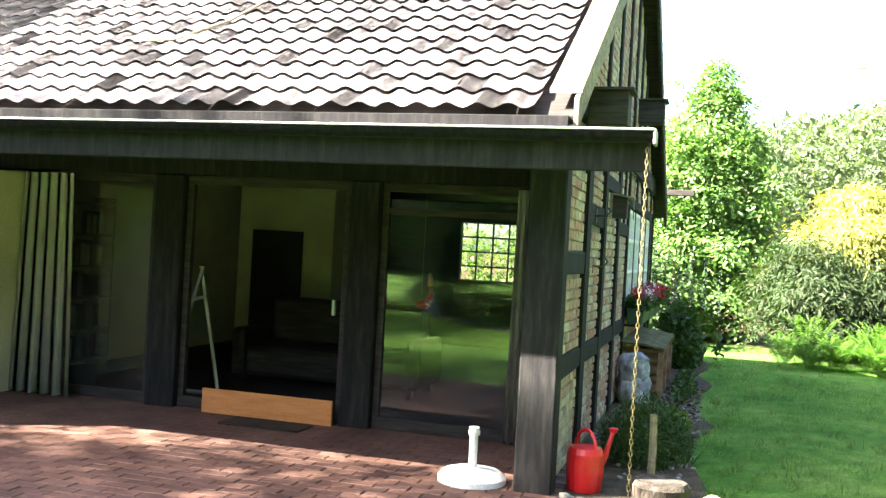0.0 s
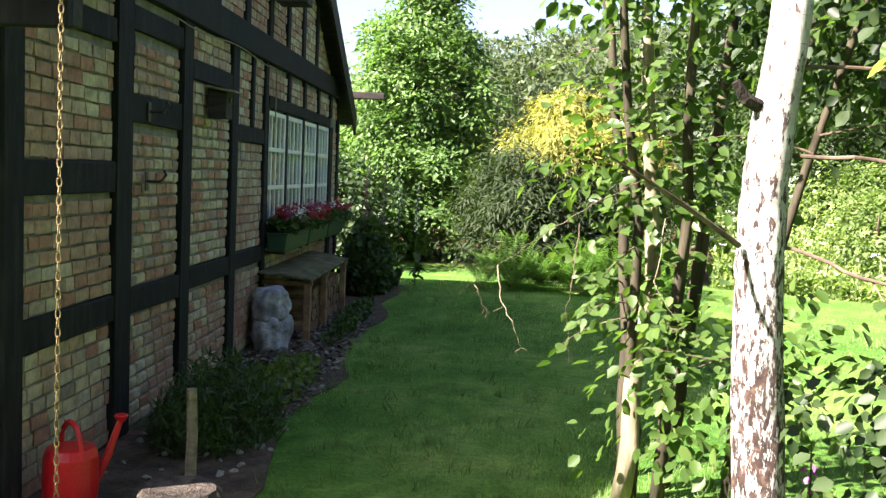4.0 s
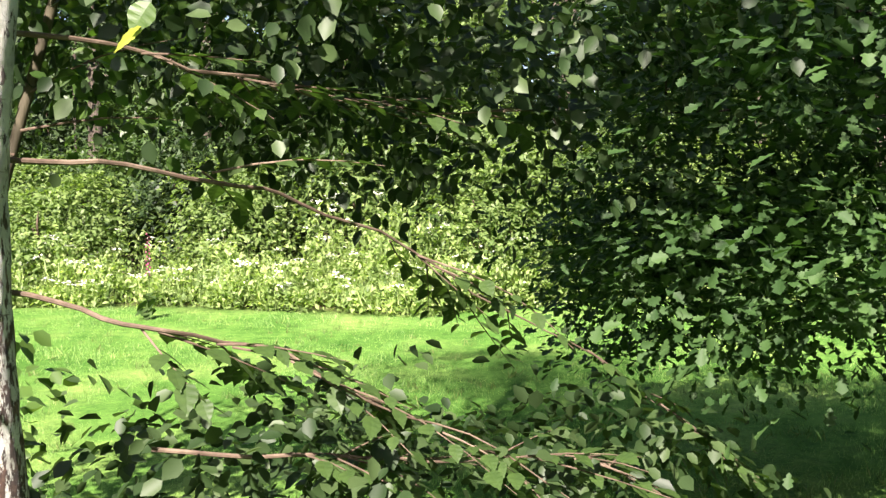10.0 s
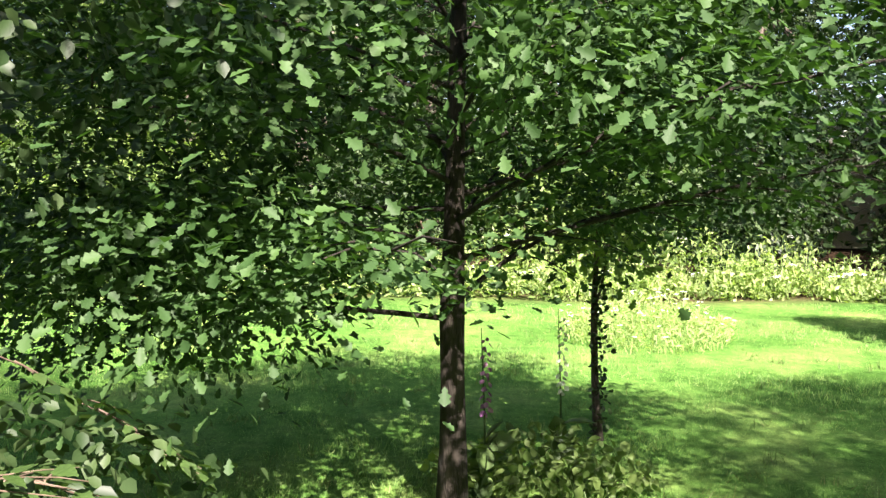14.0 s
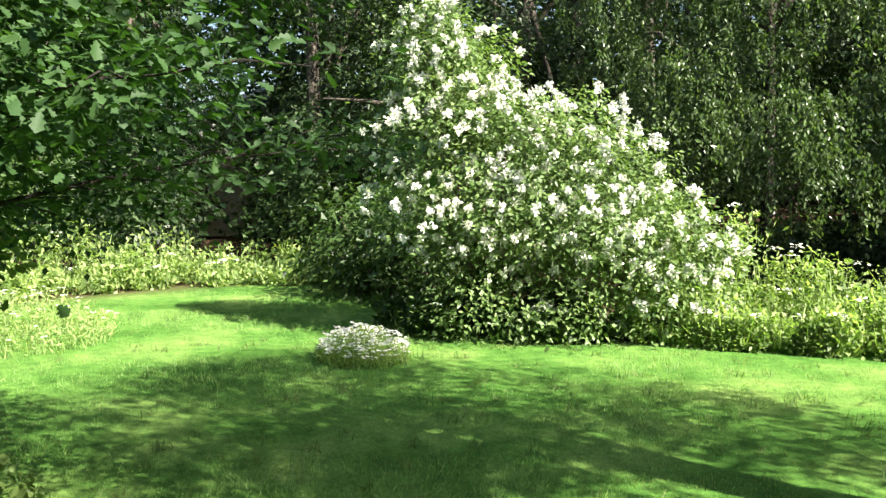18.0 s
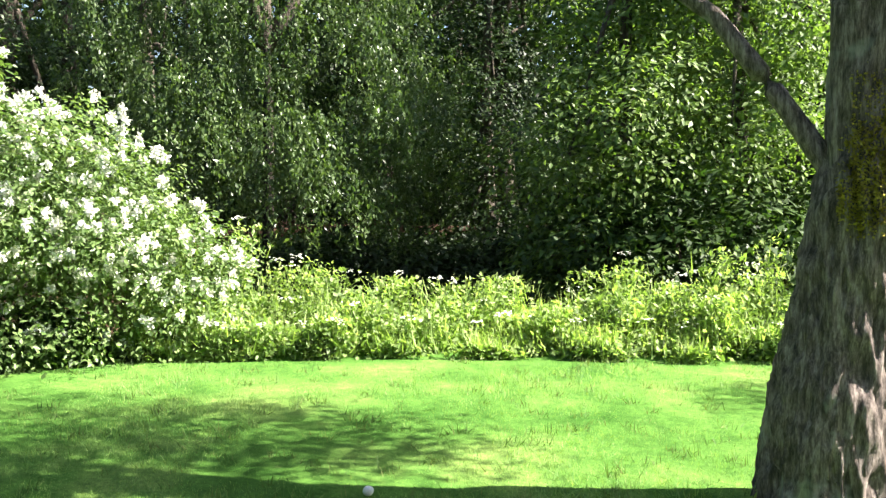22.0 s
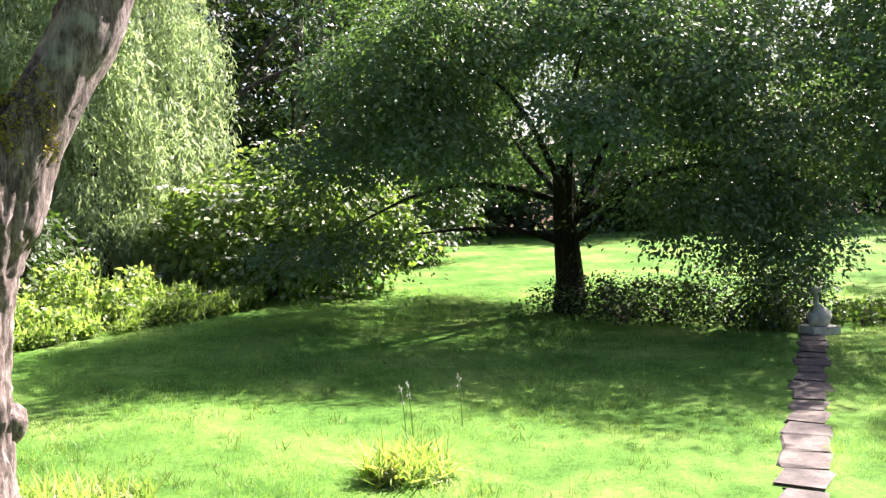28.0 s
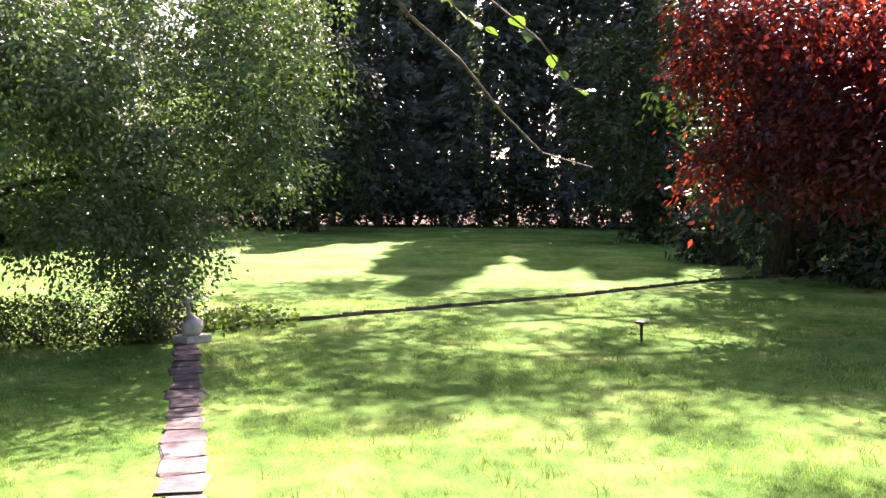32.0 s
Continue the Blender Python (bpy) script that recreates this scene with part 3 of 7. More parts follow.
RAILS = {0: [(0.74, 0.9), (1.48, 1.66), (2.33, 2.47)], 1: [(0.74, 0.9), (1.9, 2.07), (2.45, 2.6)], 2: [(0.76, 0.92), (2.28, 2.42)], 3: [(0.78, 0.93), (1.88, 2.02)]}
for i, rs in RAILS.items():
    for z0, z1 in rs:
        beam(*SPANS[i], z0, z1, 0.024, "rail")
beam(7.45, 7.55, 2.024, UP0 - 0.002, 0.024, "post")
beam(8.064, 11.558, WZ1 + 0.002, WZ1 + 0.118, 0.03, "window_head")
beam(8.064, 11.558, WZ0 - 0.14, WZ0 - 0.002, 0.03, "window_sill_beam")
beam(11.752, 12.198, 0.78, 0.93, 0.024, "rail")
# upper gable studs
for y in (5.4, 6.3, 7.2, 8.05, 8.85, 9.65, 10.45):
    beam(y, y + 0.13, UP1 + 0.002, roof_z(y) - 0.16, 0.024, "stud")

# ---- bargeboards, eaves ----
roof = empty("roof", "weathered grey-brown pantile roof with dark boards", "roof", kind="structure")


def slope_box(name, x0, x1, ya, yb, th, lift, material, parent):
    bm = bmesh.new()
    c = []
    for x in (x0, x1):
        for y in (ya, yb):
            z = roof_z(y) + lift
            c.append((bm.verts.new((x, y, z)), bm.verts.new((x, y, z - th))))
    (a, a2), (b, b2), (d, d2), (e, e2) = c
    for f in ((a, d, e, b), (a2, b2, e2, d2), (a, b, b2, a2), (d, d2, e2, e), (a, a2, d2, d), (b, e, e2, b2)):
        bm.faces.new(f)
    bmesh.ops.recalc_face_normals(bm, faces=bm.faces)
    return part(name, bm, material, parent)


slope_box("roof_deck", -8.0, 0.16, 2.5, RIDGE_Y, 0.05, -0.01, M_DARKWOOD, roof)
slope_box("roof_deck", -8.0, 0.16, RIDGE_Y, 12.75, 0.05, -0.01, M_DARKWOOD, roof)
slope_box("bargeboard", 0.162, 0.19, 2.5, RIDGE_Y, 0.2, 0.1, M_PLANK, roof)
slope_box("bargeboard", 0.162, 0.2, RIDGE_Y, 12.75, 0.3, 0.1, M_DARKWOOD, roof)
slope_box("verge_cap", 0.0, 0.2, 2.55, RIDGE_Y, 0.025, 0.135, M_PLANK, roof)
slope_box("roof_cover", -8.0, 0.16, RIDGE_Y + 0.02, 12.8, 0.04, 0.06, M_TILE, roof)
boxpart("eave_fascia", (-8.0, 0.62, 2.44, 2.49, 2.14, 2.36), M_BEAM, roof)
boxpart("eave_beam", (-8.0, 0.58, 2.50, 2.66, 2.16, 2.32), M_DARKWOOD, roof)
boxpart("lower_tile_board", (-8.0, 0.14, 2.46, 2.5, 2.38, 2.47), M_BEAM, roof)
boxpart("north_eave_beam", (-8.0, 0.62, 12.45, 12.6, 2.7, 2.79), M_DARKWOOD, roof)
for k in range(9):
    x = -0.3 - k * 0.85
    boxpart("rafter_end", (x, x + 0.1, 2.66, 3.4, 2.3, 2.42), M_DARKWOOD, roof)
boxpart("ceiling_boards", (-8.0, 0.0, 2.67, 4.6, 2.43, 2.46), M_DARKWOOD, roof)


def gutter():
    g = empty("gutter", "pale metal roof gutter along the eave", "gutter")
    bm = bmesh.new()
    n = 10
    rows = []
    for x in np.linspace(-8.0, 0.66, 24):
        rows.append([bm.verts.new((x, 2.385 + 0.065 * math.cos(math.pi * (1 + k / n)), 2.372 + 0.07 * math.sin(math.pi * (1 + k / n)))) for k in range(n + 1)])
    for a, b in zip(rows, rows[1:]):
        for k in range(n):
            bm.faces.new((a[k], a[k + 1], b[k + 1], b[k]))
    bmesh.ops.solidify(bm, geom=list(bm.faces), thickness=0.006)
    trough = part("trough", bm, M_BEAM, g)
    part("rim", tube(bmesh.new(), [(-8, 2.318, 2.375), (0.66, 2.318, 2.375)], [0.008, 0.008], 8), M_GUTTER, trough, "bright metal rolled rim")
    part("end_cap", box(bmesh.new(), 0.655, 0.672, 2.315, 2.455, 2.29, 2.378, 0.004), M_GUTTER, g)
    for x in np.arange(-7.6, 0.6, 0.8):
        part("bracket", box(bmesh.new(), x, x + 0.025, 2.45, 2.5, 2.27, 2.37, 0.002), M_GUTTER, g)


gutter()

# ---- front of the house ----
FY = 4.62
front = empty("wall_front", "dark timber front with tall glazed bays", "wall", kind="structure")
boxpart("front_lintel", (-6.2, 0.0, FY - 0.06, FY + 0.1, 2.18, 2.43), M_BEAM, front)
for x0, x1 in ((-0.22, -0.03), (-2.08, -1.8), (-4.05, -3.74), (-5.5, -5.3)):
    boxpart("front_post", (x0, x1, FY - 0.1, FY + 0.1, 0.012, 2.178), M_BEAM, front, bev=0.01)
boxpart("corner_post", (-0.2, 0.06, 3.06, 3.26, 0.0, 2.45), M_BEAM, front, bev=0.012)
# carried forward out of view to keep western sun off the terrace
boxpart("side_wall", (-6.2, -5.5, 2.52, FY + 0.08, 0.0, 2.14), M_CREAM, front, "cream plastered wall")
BAYS = [(-1.796, -0.224), (-3.736, -2.084), (-5.296, -4.054)]
for i, (x0, x1) in enumerate(BAYS):
    w = empty(f"window_{i + 2}" if i != 1 else "door_1", "tall glazed bay in a dark timber frame, lawn mirrored in it" if i != 1 else "open terrace doorway in a dark timber frame", "window" if i != 1 else "door", kind="structure")
    for dims in ((x0, x1, FY - 0.03, FY + 0.03, 0.02, 0.12), (x0, x1, FY - 0.03, FY + 0.03, 2.1, 2.178), (x0, x0 + 0.06, FY - 0.03, FY + 0.03, 0.122, 2.098), (x1 - 0.06, x1, FY - 0.03, FY + 0.03, 0.122, 2.098)):
        boxpart("frame", dims, M_DARKWOOD, w)
    if i == 0:
        boxpart("transom", (x0 + 0.062, x1 - 0.062, FY - 0.03, FY + 0.03, 1.9, 1.96), M_DARKWOOD, w)
    if i != 1:
        g = boxpart("pane", (x0 + 0.06, x1 - 0.06, FY - 0.004, FY + 0.004, 0.12, 2.1), M_GLASS, w, bev=0)
        g.visible_shadow = False
    if i == 1:
        part("handle", box(bmesh.new(), x1 - 0.13, x1 - 0.1, FY - 0.07, FY - 0.032, 0.98, 1.12, 0.006), M_GUTTER, w)
# room behind the glass
room = empty("room_shell", "dim living room behind the glass", "room", kind="structure")
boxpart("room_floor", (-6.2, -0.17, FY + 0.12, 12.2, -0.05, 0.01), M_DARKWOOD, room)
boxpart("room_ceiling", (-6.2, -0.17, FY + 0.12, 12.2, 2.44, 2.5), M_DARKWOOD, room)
boxpart("room_wall", (-6.3, -6.2, FY + 0.1, 12.2, 0, 2.5), M_CREAM, room)
NW = (-3.15, -2.05, 1.12, 2.1)      # opening in the north wall
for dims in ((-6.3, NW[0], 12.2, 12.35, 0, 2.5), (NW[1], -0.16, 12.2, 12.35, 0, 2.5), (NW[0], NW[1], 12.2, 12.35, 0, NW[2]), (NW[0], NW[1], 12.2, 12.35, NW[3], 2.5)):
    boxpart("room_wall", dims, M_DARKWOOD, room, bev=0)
boxpart("chimney_breast", (-5.25, -3.86, 8.4, 8.9, 0.012, 2.438), M_CREAM, room, "pale chimney breast")
# black plate on the chimney front stands for the opening's shade
boxpart("fire_opening_plate", (-5.03, -4.29, 8.37, 8.397, 0.3, 1.75), M_BLACK, room)
nwin = empty("window_5", "white lattice window in the north wall", "window", kind="structure")
for k in range(5):
    x = NW[0] + (NW[1] - NW[0]) * k / 4
    boxpart("glazing_bar", (x - 0.015, x + 0.015, 12.25, 12.28, NW[2], NW[3]), M_WHITE, nwin)
for k in range(5):
    z = NW[2] + (NW[3] - NW[2]) * k / 4
    boxpart("glazing_bar", (NW[0], NW[1], 12.251, 12.279, z - 0.015, z + 0.015), M_WHITE, nwin)


# ---- windows in the gable wall ----
def casement(i, y0, y1):
    w = empty("window_1" if i == 0 else "casement_window", "white casement window with small panes", "window", "white casements", kind="structure")
    z0, z1, x0, x1 = WZ0 + 0.02, WZ1 - 0.02, -0.03, 0.012
    f = 0.045
    for d in ((x0, x1, y0, y0 + f, z0, z1), (x0, x1, y1 - f, y1, z0, z1), (x0, x1, y0 + f, y1 - f, z0, z0 + f), (x0, x1, y0 + f, y1 - f, z1 - f, z1)):
        boxpart("frame", d, M_WHITE, w)
    for k in (1, 2, 3):
        y = y0 + (y1 - y0) * k / 4
        boxpart("glazing_bar", (x0 + 0.01, x1 - 0.006, y - 0.011, y + 0.011, z0 + f, z1 - f), M_WHITE, w, bev=0.003)
    for k in (1, 2):
        z = z0 + (z1 - z0) * k / 3
        boxpart("transom_bar", (x0 + 0.01, x1 + 0.004, y0 + f, y1 - f, z - 0.02, z + 0.02), M_WHITE, w, bev=0.003)
    g = boxpart("pane", (-0.012, -0.006, y0 + f, y1 - f, z0 + f, z1 - f), M_GLASS, w, bev=0)
    g.visible_shadow = False
    # white sheet added close behind the glass in place of the sky's reflection
    bm = bmesh.new()
    a = [bm.verts.new((-0.07 + 0.012 * math.sin(j * 1.9), y0 + (y1 - y0) * j / 24, z0)) for j in range(25)]
    b = [bm.verts.new((v.co.x, v.co.y, z1)) for v in a]
    for j in range(24):
        bm.faces.new((a[j], a[j + 1], b[j + 1], b[j]))
    bmesh.ops.solidify(bm, geom=list(bm.faces), thickness=0.003)
    part("pane_backing", bm, M_WHITE, w, "white sheet behind the pane, standing in for sky glare")


step = (WIN1 - WIN0) / 4
for i in range(4):
    casement(i, WIN0 + step * i + 0.05, WIN0 + step * (i + 1) - 0.05)
    beam(WIN0 + step * i - 0.045 if i else WIN0, WIN0 + step * i + 0.045, WZ0, WZ1, 0.02, "mullion")

# ---- terrace ----
terrace = empty("terrace", "dark red clinker terrace in front of the glass", "terrace", kind="structure")
boxpart("terrace_bed", (-8, 0.02, 1.2, FY + 0.12, -0.1, 0.003), M_SOIL, terrace, bev=0)

# ---- small things by the house ----
def parasol_base():
    p = empty("parasol_base", "white plastic parasol base with an upright tube", "parasol base", at=(-0.52, 3.2, 0.004))
    part("foot", lathe(bmesh.new(), [(0.22, 0), (0.24, 0.012), (0.24, 0.05), (0.2, 0.085), (0.07, 0.105), (0.05, 0.11)], sides=32), M_WHITE, p, smooth=False)
    pole = part("tube", lathe(bmesh.new(), [(0.03, 0.105), (0.03, 0.33), (0.036, 0.332), (0.036, 0.39), (0.022, 0.392)], sides=16), M_WHITE, p)
    part("clamp_collar", lathe(bmesh.new(), [(0.042, 0.34), (0.042, 0.365)], sides=16), M_WHITE, pole)


parasol_base()


def watering_can():
    c = empty("watering_can", "red plastic watering can standing by the wall", "watering can", at=(0.24, 3.36, 0.0))
    part("body", lathe(bmesh.new(), [(0.105, 0), (0.12, 0.02), (0.13, 0.15), (0.125, 0.27), (0.11, 0.31), (0.085, 0.315)], sides=24), M_RED, c)
    arc = [(0.1 * math.cos(a), 0, 0.3 + 0.13 * math.sin(a)) for a in np.linspace(0.05, math.pi - 0.05, 10)]
    part("handle", tube(bmesh.new(), arc, [0.013] * 10, 8), M_RED, c)
    spout = part("spout", tube(bmesh.new(), [(0, 0.1, 0.08), (0, 0.19, 0.24), (0, 0.25, 0.4)], [0.026, 0.02, 0.015], 10), M_RED, c)
    part("rose", lathe(bmesh.new(), [(0.018, 0.39), (0.035, 0.42), (0.03, 0.425)], 0, 0.255, 12), M_RED, spout)
    c.rotation_euler = (0, 0, radians(-40))


watering_can()


def rain_chain():
    c = empty("rain_chain", "rusty chain hanging from the gutter end", "chain", at=(0.62, 2.39, 0))
    links = []
    for turn in (0, 1):
        pts = [(0.009 * math.cos(a) * (1 - turn), 0.009 * math.cos(a) * turn, 0.02 * math.sin(a)) for a in np.linspace(0, 2 * math.pi, 9)]
        bm = tube(bmesh.new(), pts, [0.0028] * 9, 5, False)
        me = bpy.data.meshes.new("chain_link")
        bm.to_mesh(me)
        bm.free()
        me.materials.append(M_CHAIN)
        links.append(me)
    for k in range(65):
        o = new("chain_link", links[k % 2])
        o.location = (0, 0, 2.26 - 0.034 * k)
        o.parent = c


rain_chain()


def birdhouse():
    b = empty("birdhouse", "small dark wooden nesting box on the wall", "birdhouse", at=(0.03, 6.18, 2.02))
    body = part("box_body", box(bmesh.new(), 0.0, 0.14, -0.09, 0.09, 0, 0.22, 0.004), M_DARKWOOD, b)
    bm = box(bmesh.new(), -0.01, 0.21, -0.12, 0.12, 0.222, 0.24, 0.003)
    for v in bm.verts:
        v.co.z -= v.co.x * 0.15
    part("lid", bm, M_PLANK, b)
    # solid black disc stands for the dark inside the entry hole
    part("entry_hole_disc", lathe(bmesh.new(), [(0.02, 0.0), (0.02, 0.012)], 0, 0, 12), M_BLACK, body).matrix_local = pose(0.14, 0, 0.14, 0, 90, 0)


birdhouse()
for y, z in ((4.05, 2.62), (8.3, 3.25)):
    p = empty("beam_end_box", "dark wooden box on a beam end of the wall", "nesting box", at=(0.046, y, z))
    part("box_body", box(bmesh.new(), 0.0, 0.3, -0.13, 0.13, 0, 0.26, 0.006), M_DARKWOOD, p)
    part("lid", box(bmesh.new(), 0.0, 0.34, -0.16, 0.16, 0.262, 0.285, 0.004), M_DARKWOOD, p)
# cable along the beam
bm = tube(bmesh.new(), [(0.055, y, 2.63 + 0.02 * math.sin(y * 3)) for y in np.linspace(5.3, 8.2, 24)] + [(0.05, 8.25, 2.4), (0.05, 8.24, 2.1)], [0.006] * 26, 6)
tagged(part("cable", bm, M_PLANK), "pale cable fixed along the wall beam", "cable")
for z, y in ((1.55, 4.85), (1.98, 4.88)):
    h = empty("wall_hook", "black iron hook on the wall post", "hook", "wall hooks", at=(0.03, y, z))
    part("shank", tube(bmesh.new(), [(0, 0, 0), (0.09, 0.0, 0), (0.12, 0.02, 0.04), (0.1, 0.04, 0.07)], [0.009] * 4, 6), M_BLACK, h)
    part("plate", box(bmesh.new(), 0, 0.006, -0.025, 0.025, -0.06, 0.06, 0.002), M_BLACK, h)


def flower_box(y0, y1, k):
    b = empty("flower_box", "green plastic window box full of red and pink geraniums", "flower box", "window boxes", at=(0.05, y0, 0.86))
    L = y1 - y0
    bm = box(bmesh.new(), 0.0, 0.2, 0, L, 0, 0.17, 0.01)
    for v in bm.verts:
        if v.co.z < 0.05:
            v.co.x = 0.1 + (v.co.x - 0.1) * 0.8
    trough = part("trough", bm, M_GREENBOX, b)
    part("rim", box(bmesh.new(), -0.008, 0.208, -0.008, L + 0.008, 0.171, 0.185, 0.004), M_GREENBOX, trough)
    n = 700
    p = np.stack([rng.normal(0.12, 0.08, n), rng.random(n) * L, 0.2 + 0.11 * rng.random(n)], 1)
    leaves("leafage", p, rng.normal(size=(n, 3)), rng.uniform(0.04, 0.075, n), ROUND, L_MID, b)
    for m, share in ((M_REDPETAL, 9 - 2 * k), (M_PINK, 3 + 2 * k), (M_PETAL, 3)):
        c = np.stack([rng.normal(0.13, 0.08, share), rng.random(share) * L, rng.uniform(0.27, 0.4, share)], 1)
        q = np.repeat(c, 40, 0) + rng.normal(size=(share * 40, 3)) * 0.028
        leaves("blossom", q, rng.normal(size=(len(q), 3)), rng.uniform(0.02, 0.035, len(q)), ROUND, m, b)
    for y in (0.15, L - 0.15):
        part("bracket", box(bmesh.new(), -0.05, 0.15, y, y + 0.02, -0.03, -0.002, 0.002), M_BLACK, b)


for k in range(3):
    flower_box(8.0 + k * 1.2, 8.0 + k * 1.2 + 1.14, k)


def wood_shelter():
    s = empty("firewood_shelter", "low weathered plank shelter over stacked firewood", "shelter", at=(0, 0, 0))
    for i, x in enumerate((0.03, 0.19, 0.35)):
        bm = box(bmesh.new(), x, x + 0.152 + 0.006 * i, 7.8 + 0.05 * i, 10.35 - 0.04 * i, 0.66, 0.685, 0.004)
        for v in bm.verts:
            v.co.z -= (v.co.x - 0.1) * 0.14 - 0.008 * (i == 1)
        part("roof_plank", bm, M_MOSSPLANK, s)
    for y in (7.95, 8.85, 10.15):
        part("leg", box(bmesh.new(), 0.435, 0.5, y, y + 0.07, 0.0, 0.585, 0.005), M_LOG, s)
        part("bearer", box(bmesh.new(), 0.03, 0.515, y + 0.01, y + 0.06, 0.555, 0.6, 0.004), M_LOG, s)


wood_shelter()
r = random.Random(5)
logmesh = []
for k in range(4):
    bm = tube(bmesh.new(), [(0, 0, 0), (0.2, 0.004, 0.002), (0.4, 0, 0)], [0.06, 0.062, 0.058], 7 + k % 2, True, 0.35, k)
    me = bpy.data.meshes.new("firewood_log")
    bm.to_mesh(me)
    bm.free()
    me.materials.append(M_LOG)
    logmesh.append(me)
for row in range(4):
    for k in range(13):
        o = new("firewood_log", logmesh[r.randrange(4)])
        o.matrix_world = pose(0.012 + r.uniform(0, 0.018), 8.5 + k * 0.128 + (row % 2) * 0.06, 0.062 + row * 0.115, r.uniform(0, 360), 0, r.uniform(-3, 3))
        tagged(o, "split firewood log stacked under the shelter", "log", "firewood stack")
bag = empty("log_sack", "slumped grey sack tied in two bulges standing by the wall", "sack", at=(0.2, 7.62, 0))
for nm, z0, hz, wx, seed_ in (("lower_bulge", 0.0, 0.34, 0.2, 3), ("upper_bulge", 0.27, 0.31, 0.18, 8)):
    bm = lathe(bmesh.new(), [(wx * q, z0 + hz * u) for q, u in ((0.3, 0.0), (0.95, 0.02), (1.0, 0.15), (1.0, 0.32), (0.97, 0.5), (0.95, 0.68), (0.9, 0.84), (0.72, 0.95), (0.2, 0.99))], sides=32)
    for v in bm.verts:
        fold = 0.07 * noise.noise(v.co * 7 + Vector((seed_, 0, 0))) + 0.03 * noise.noise(v.co * 22) + 0.014 * math.sin(math.atan2(v.co.y, v.co.x) * 9 + seed_ + 5 * v.co.z)
        rad = max(0.02, Vector((v.co.x, v.co.y)).length)
        v.co.x *= (1 + fold / rad) * 0.92
        v.co.y *= 1 + fold / rad
        v.co.z = max(0.0, v.co.z + 0.03 * noise.noise(v.co * 6))
    part(nm, bm, M_SACK, bag, smooth=True)
stake = part("garden_stake", tube(bmesh.new(), [(0.66, 3.85, 0), (0.665, 3.86, 0.25), (0.66, 3.85, 0.5)], [0.03, 0.028, 0.025], 8, True, 0.2), M_PLANK)
tagged(stake, "short pale wooden stake in the wall bed", "stake")
disc = part("stump_disc", tube(bmesh.new(), [(0.75, 3.4, 0.0), (0.75, 3.4, 0.1), (0.75, 3.4, 0.13)], [0.19, 0.2, 0.17], 20, True, 0.12, 3), M_BARK)
tagged(disc, "flat dark tree stump slice in the bed", "stump")
bm = box(bmesh.new(), -0.22, 0.22, -0.09, 0.09, 0, 0.1, 0.012)
lg = part("wood_block", bm, M_PLANK)
lg.matrix_world = pose(1.0, 2.85, 0.02, 0, -14, 38)
tagged(lg, "split pale wooden block lying at the lawn edge", "wood block")


def curtain(x0, x1, y, z0, z1, folds):
    bm = bmesh.new()
    n = folds * 6
    a = [bm.verts.new((x0 + (x1 - x0) * j / n, y + 0.03 * math.sin(j * 2 * math.pi / 6), z0 + 0.01 * math.sin(j))) for j in range(n + 1)]
    b = [bm.verts.new((x0 + (x1 - x0) * (0.1 + 0.8 * j / n), v.co.y, z1)) for j, v in enumerate(a)]
    for j in range(n):
        bm.faces.new((a[j], a[j + 1], b[j + 1], b[j]))
    bmesh.ops.solidify(bm, geom=list(bm.faces), thickness=0.004)
    tagged(part("curtain", bm, M_CLOTH, smooth=True), "long white curtain hanging at the glass front", "curtain", "terrace curtains")


curtain(-0.6, -0.36, FY - 0.09, 0.03, 2.15, 4)
curtain(-5.49, -4.8, FY - 0.2, 0.03, 2.15, 5)


# ---- furniture in the dim room ----
def sofa():
    f = empty("sofa", "dark upholstered sofa in the dim room", "sofa", at=(-3.0, 6.6, 0.01))
    for dims in ((-0.95, 0.95, -0.35, 0.45, 0.1, 0.42), (-0.95, 0.95, 0.3, 0.5, 0.42, 0.95)):
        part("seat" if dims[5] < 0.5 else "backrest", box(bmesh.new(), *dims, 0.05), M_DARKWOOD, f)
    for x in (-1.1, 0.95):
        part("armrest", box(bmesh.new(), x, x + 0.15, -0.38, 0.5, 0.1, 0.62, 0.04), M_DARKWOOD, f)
    for x in (-1.0, 0.95):
        for y in (-0.3, 0.4):
            part("leg", box(bmesh.new(), x, x + 0.06, y, y + 0.06, 0.0, 0.098, 0.004), M_BLACK, f)


sofa()


def bookshelf():
    b = empty("bookshelf", "half-full bookshelf along the room wall", "bookshelf", at=(-6.19, 5.0, 0.01))
    for y in (-0.03, 0.75, 1.5):
        part("side_panel", box(bmesh.new(), 0, 0.3, y, y + 0.03, 0, 2.0, 0.003), M_PLANK, b)
    for k in range(6):
        part("shelf", box(bmesh.new(), 0.002, 0.298, 0.002, 1.498, 0.1 + k * 0.36, 0.125 + k * 0.36, 0.002), M_PLANK, b)
    rb = random.Random(5)
    for k in range(5):
        y = 0.02
        while y < 1.4:
            w, h = rb.uniform(0.03, 0.07), rb.uniform(0.2, 0.29)
            if rb.random() < 0.75 and not 0.68 < y < 0.79:
                o = part("book", box(bmesh.new(), -6.15, -5.95, 5.0 + y, 5.0 + y + w - 0.004, 0.1375 + k * 0.36, 0.1375 + k * 0.36 + h, 0.003), rb.choice((M_CREAM, M_GREENBOX, M_PLANK, M_CLINKER, M_CLOTH)))
                tagged(o, "book standing upright on the dim shelf", "book", "books on the shelf")
            y += w


bookshelf()
bm = box(bmesh.new(), -3.4, -2.12, 4.46, 4.49, 0.018, 0.24, 0.004)
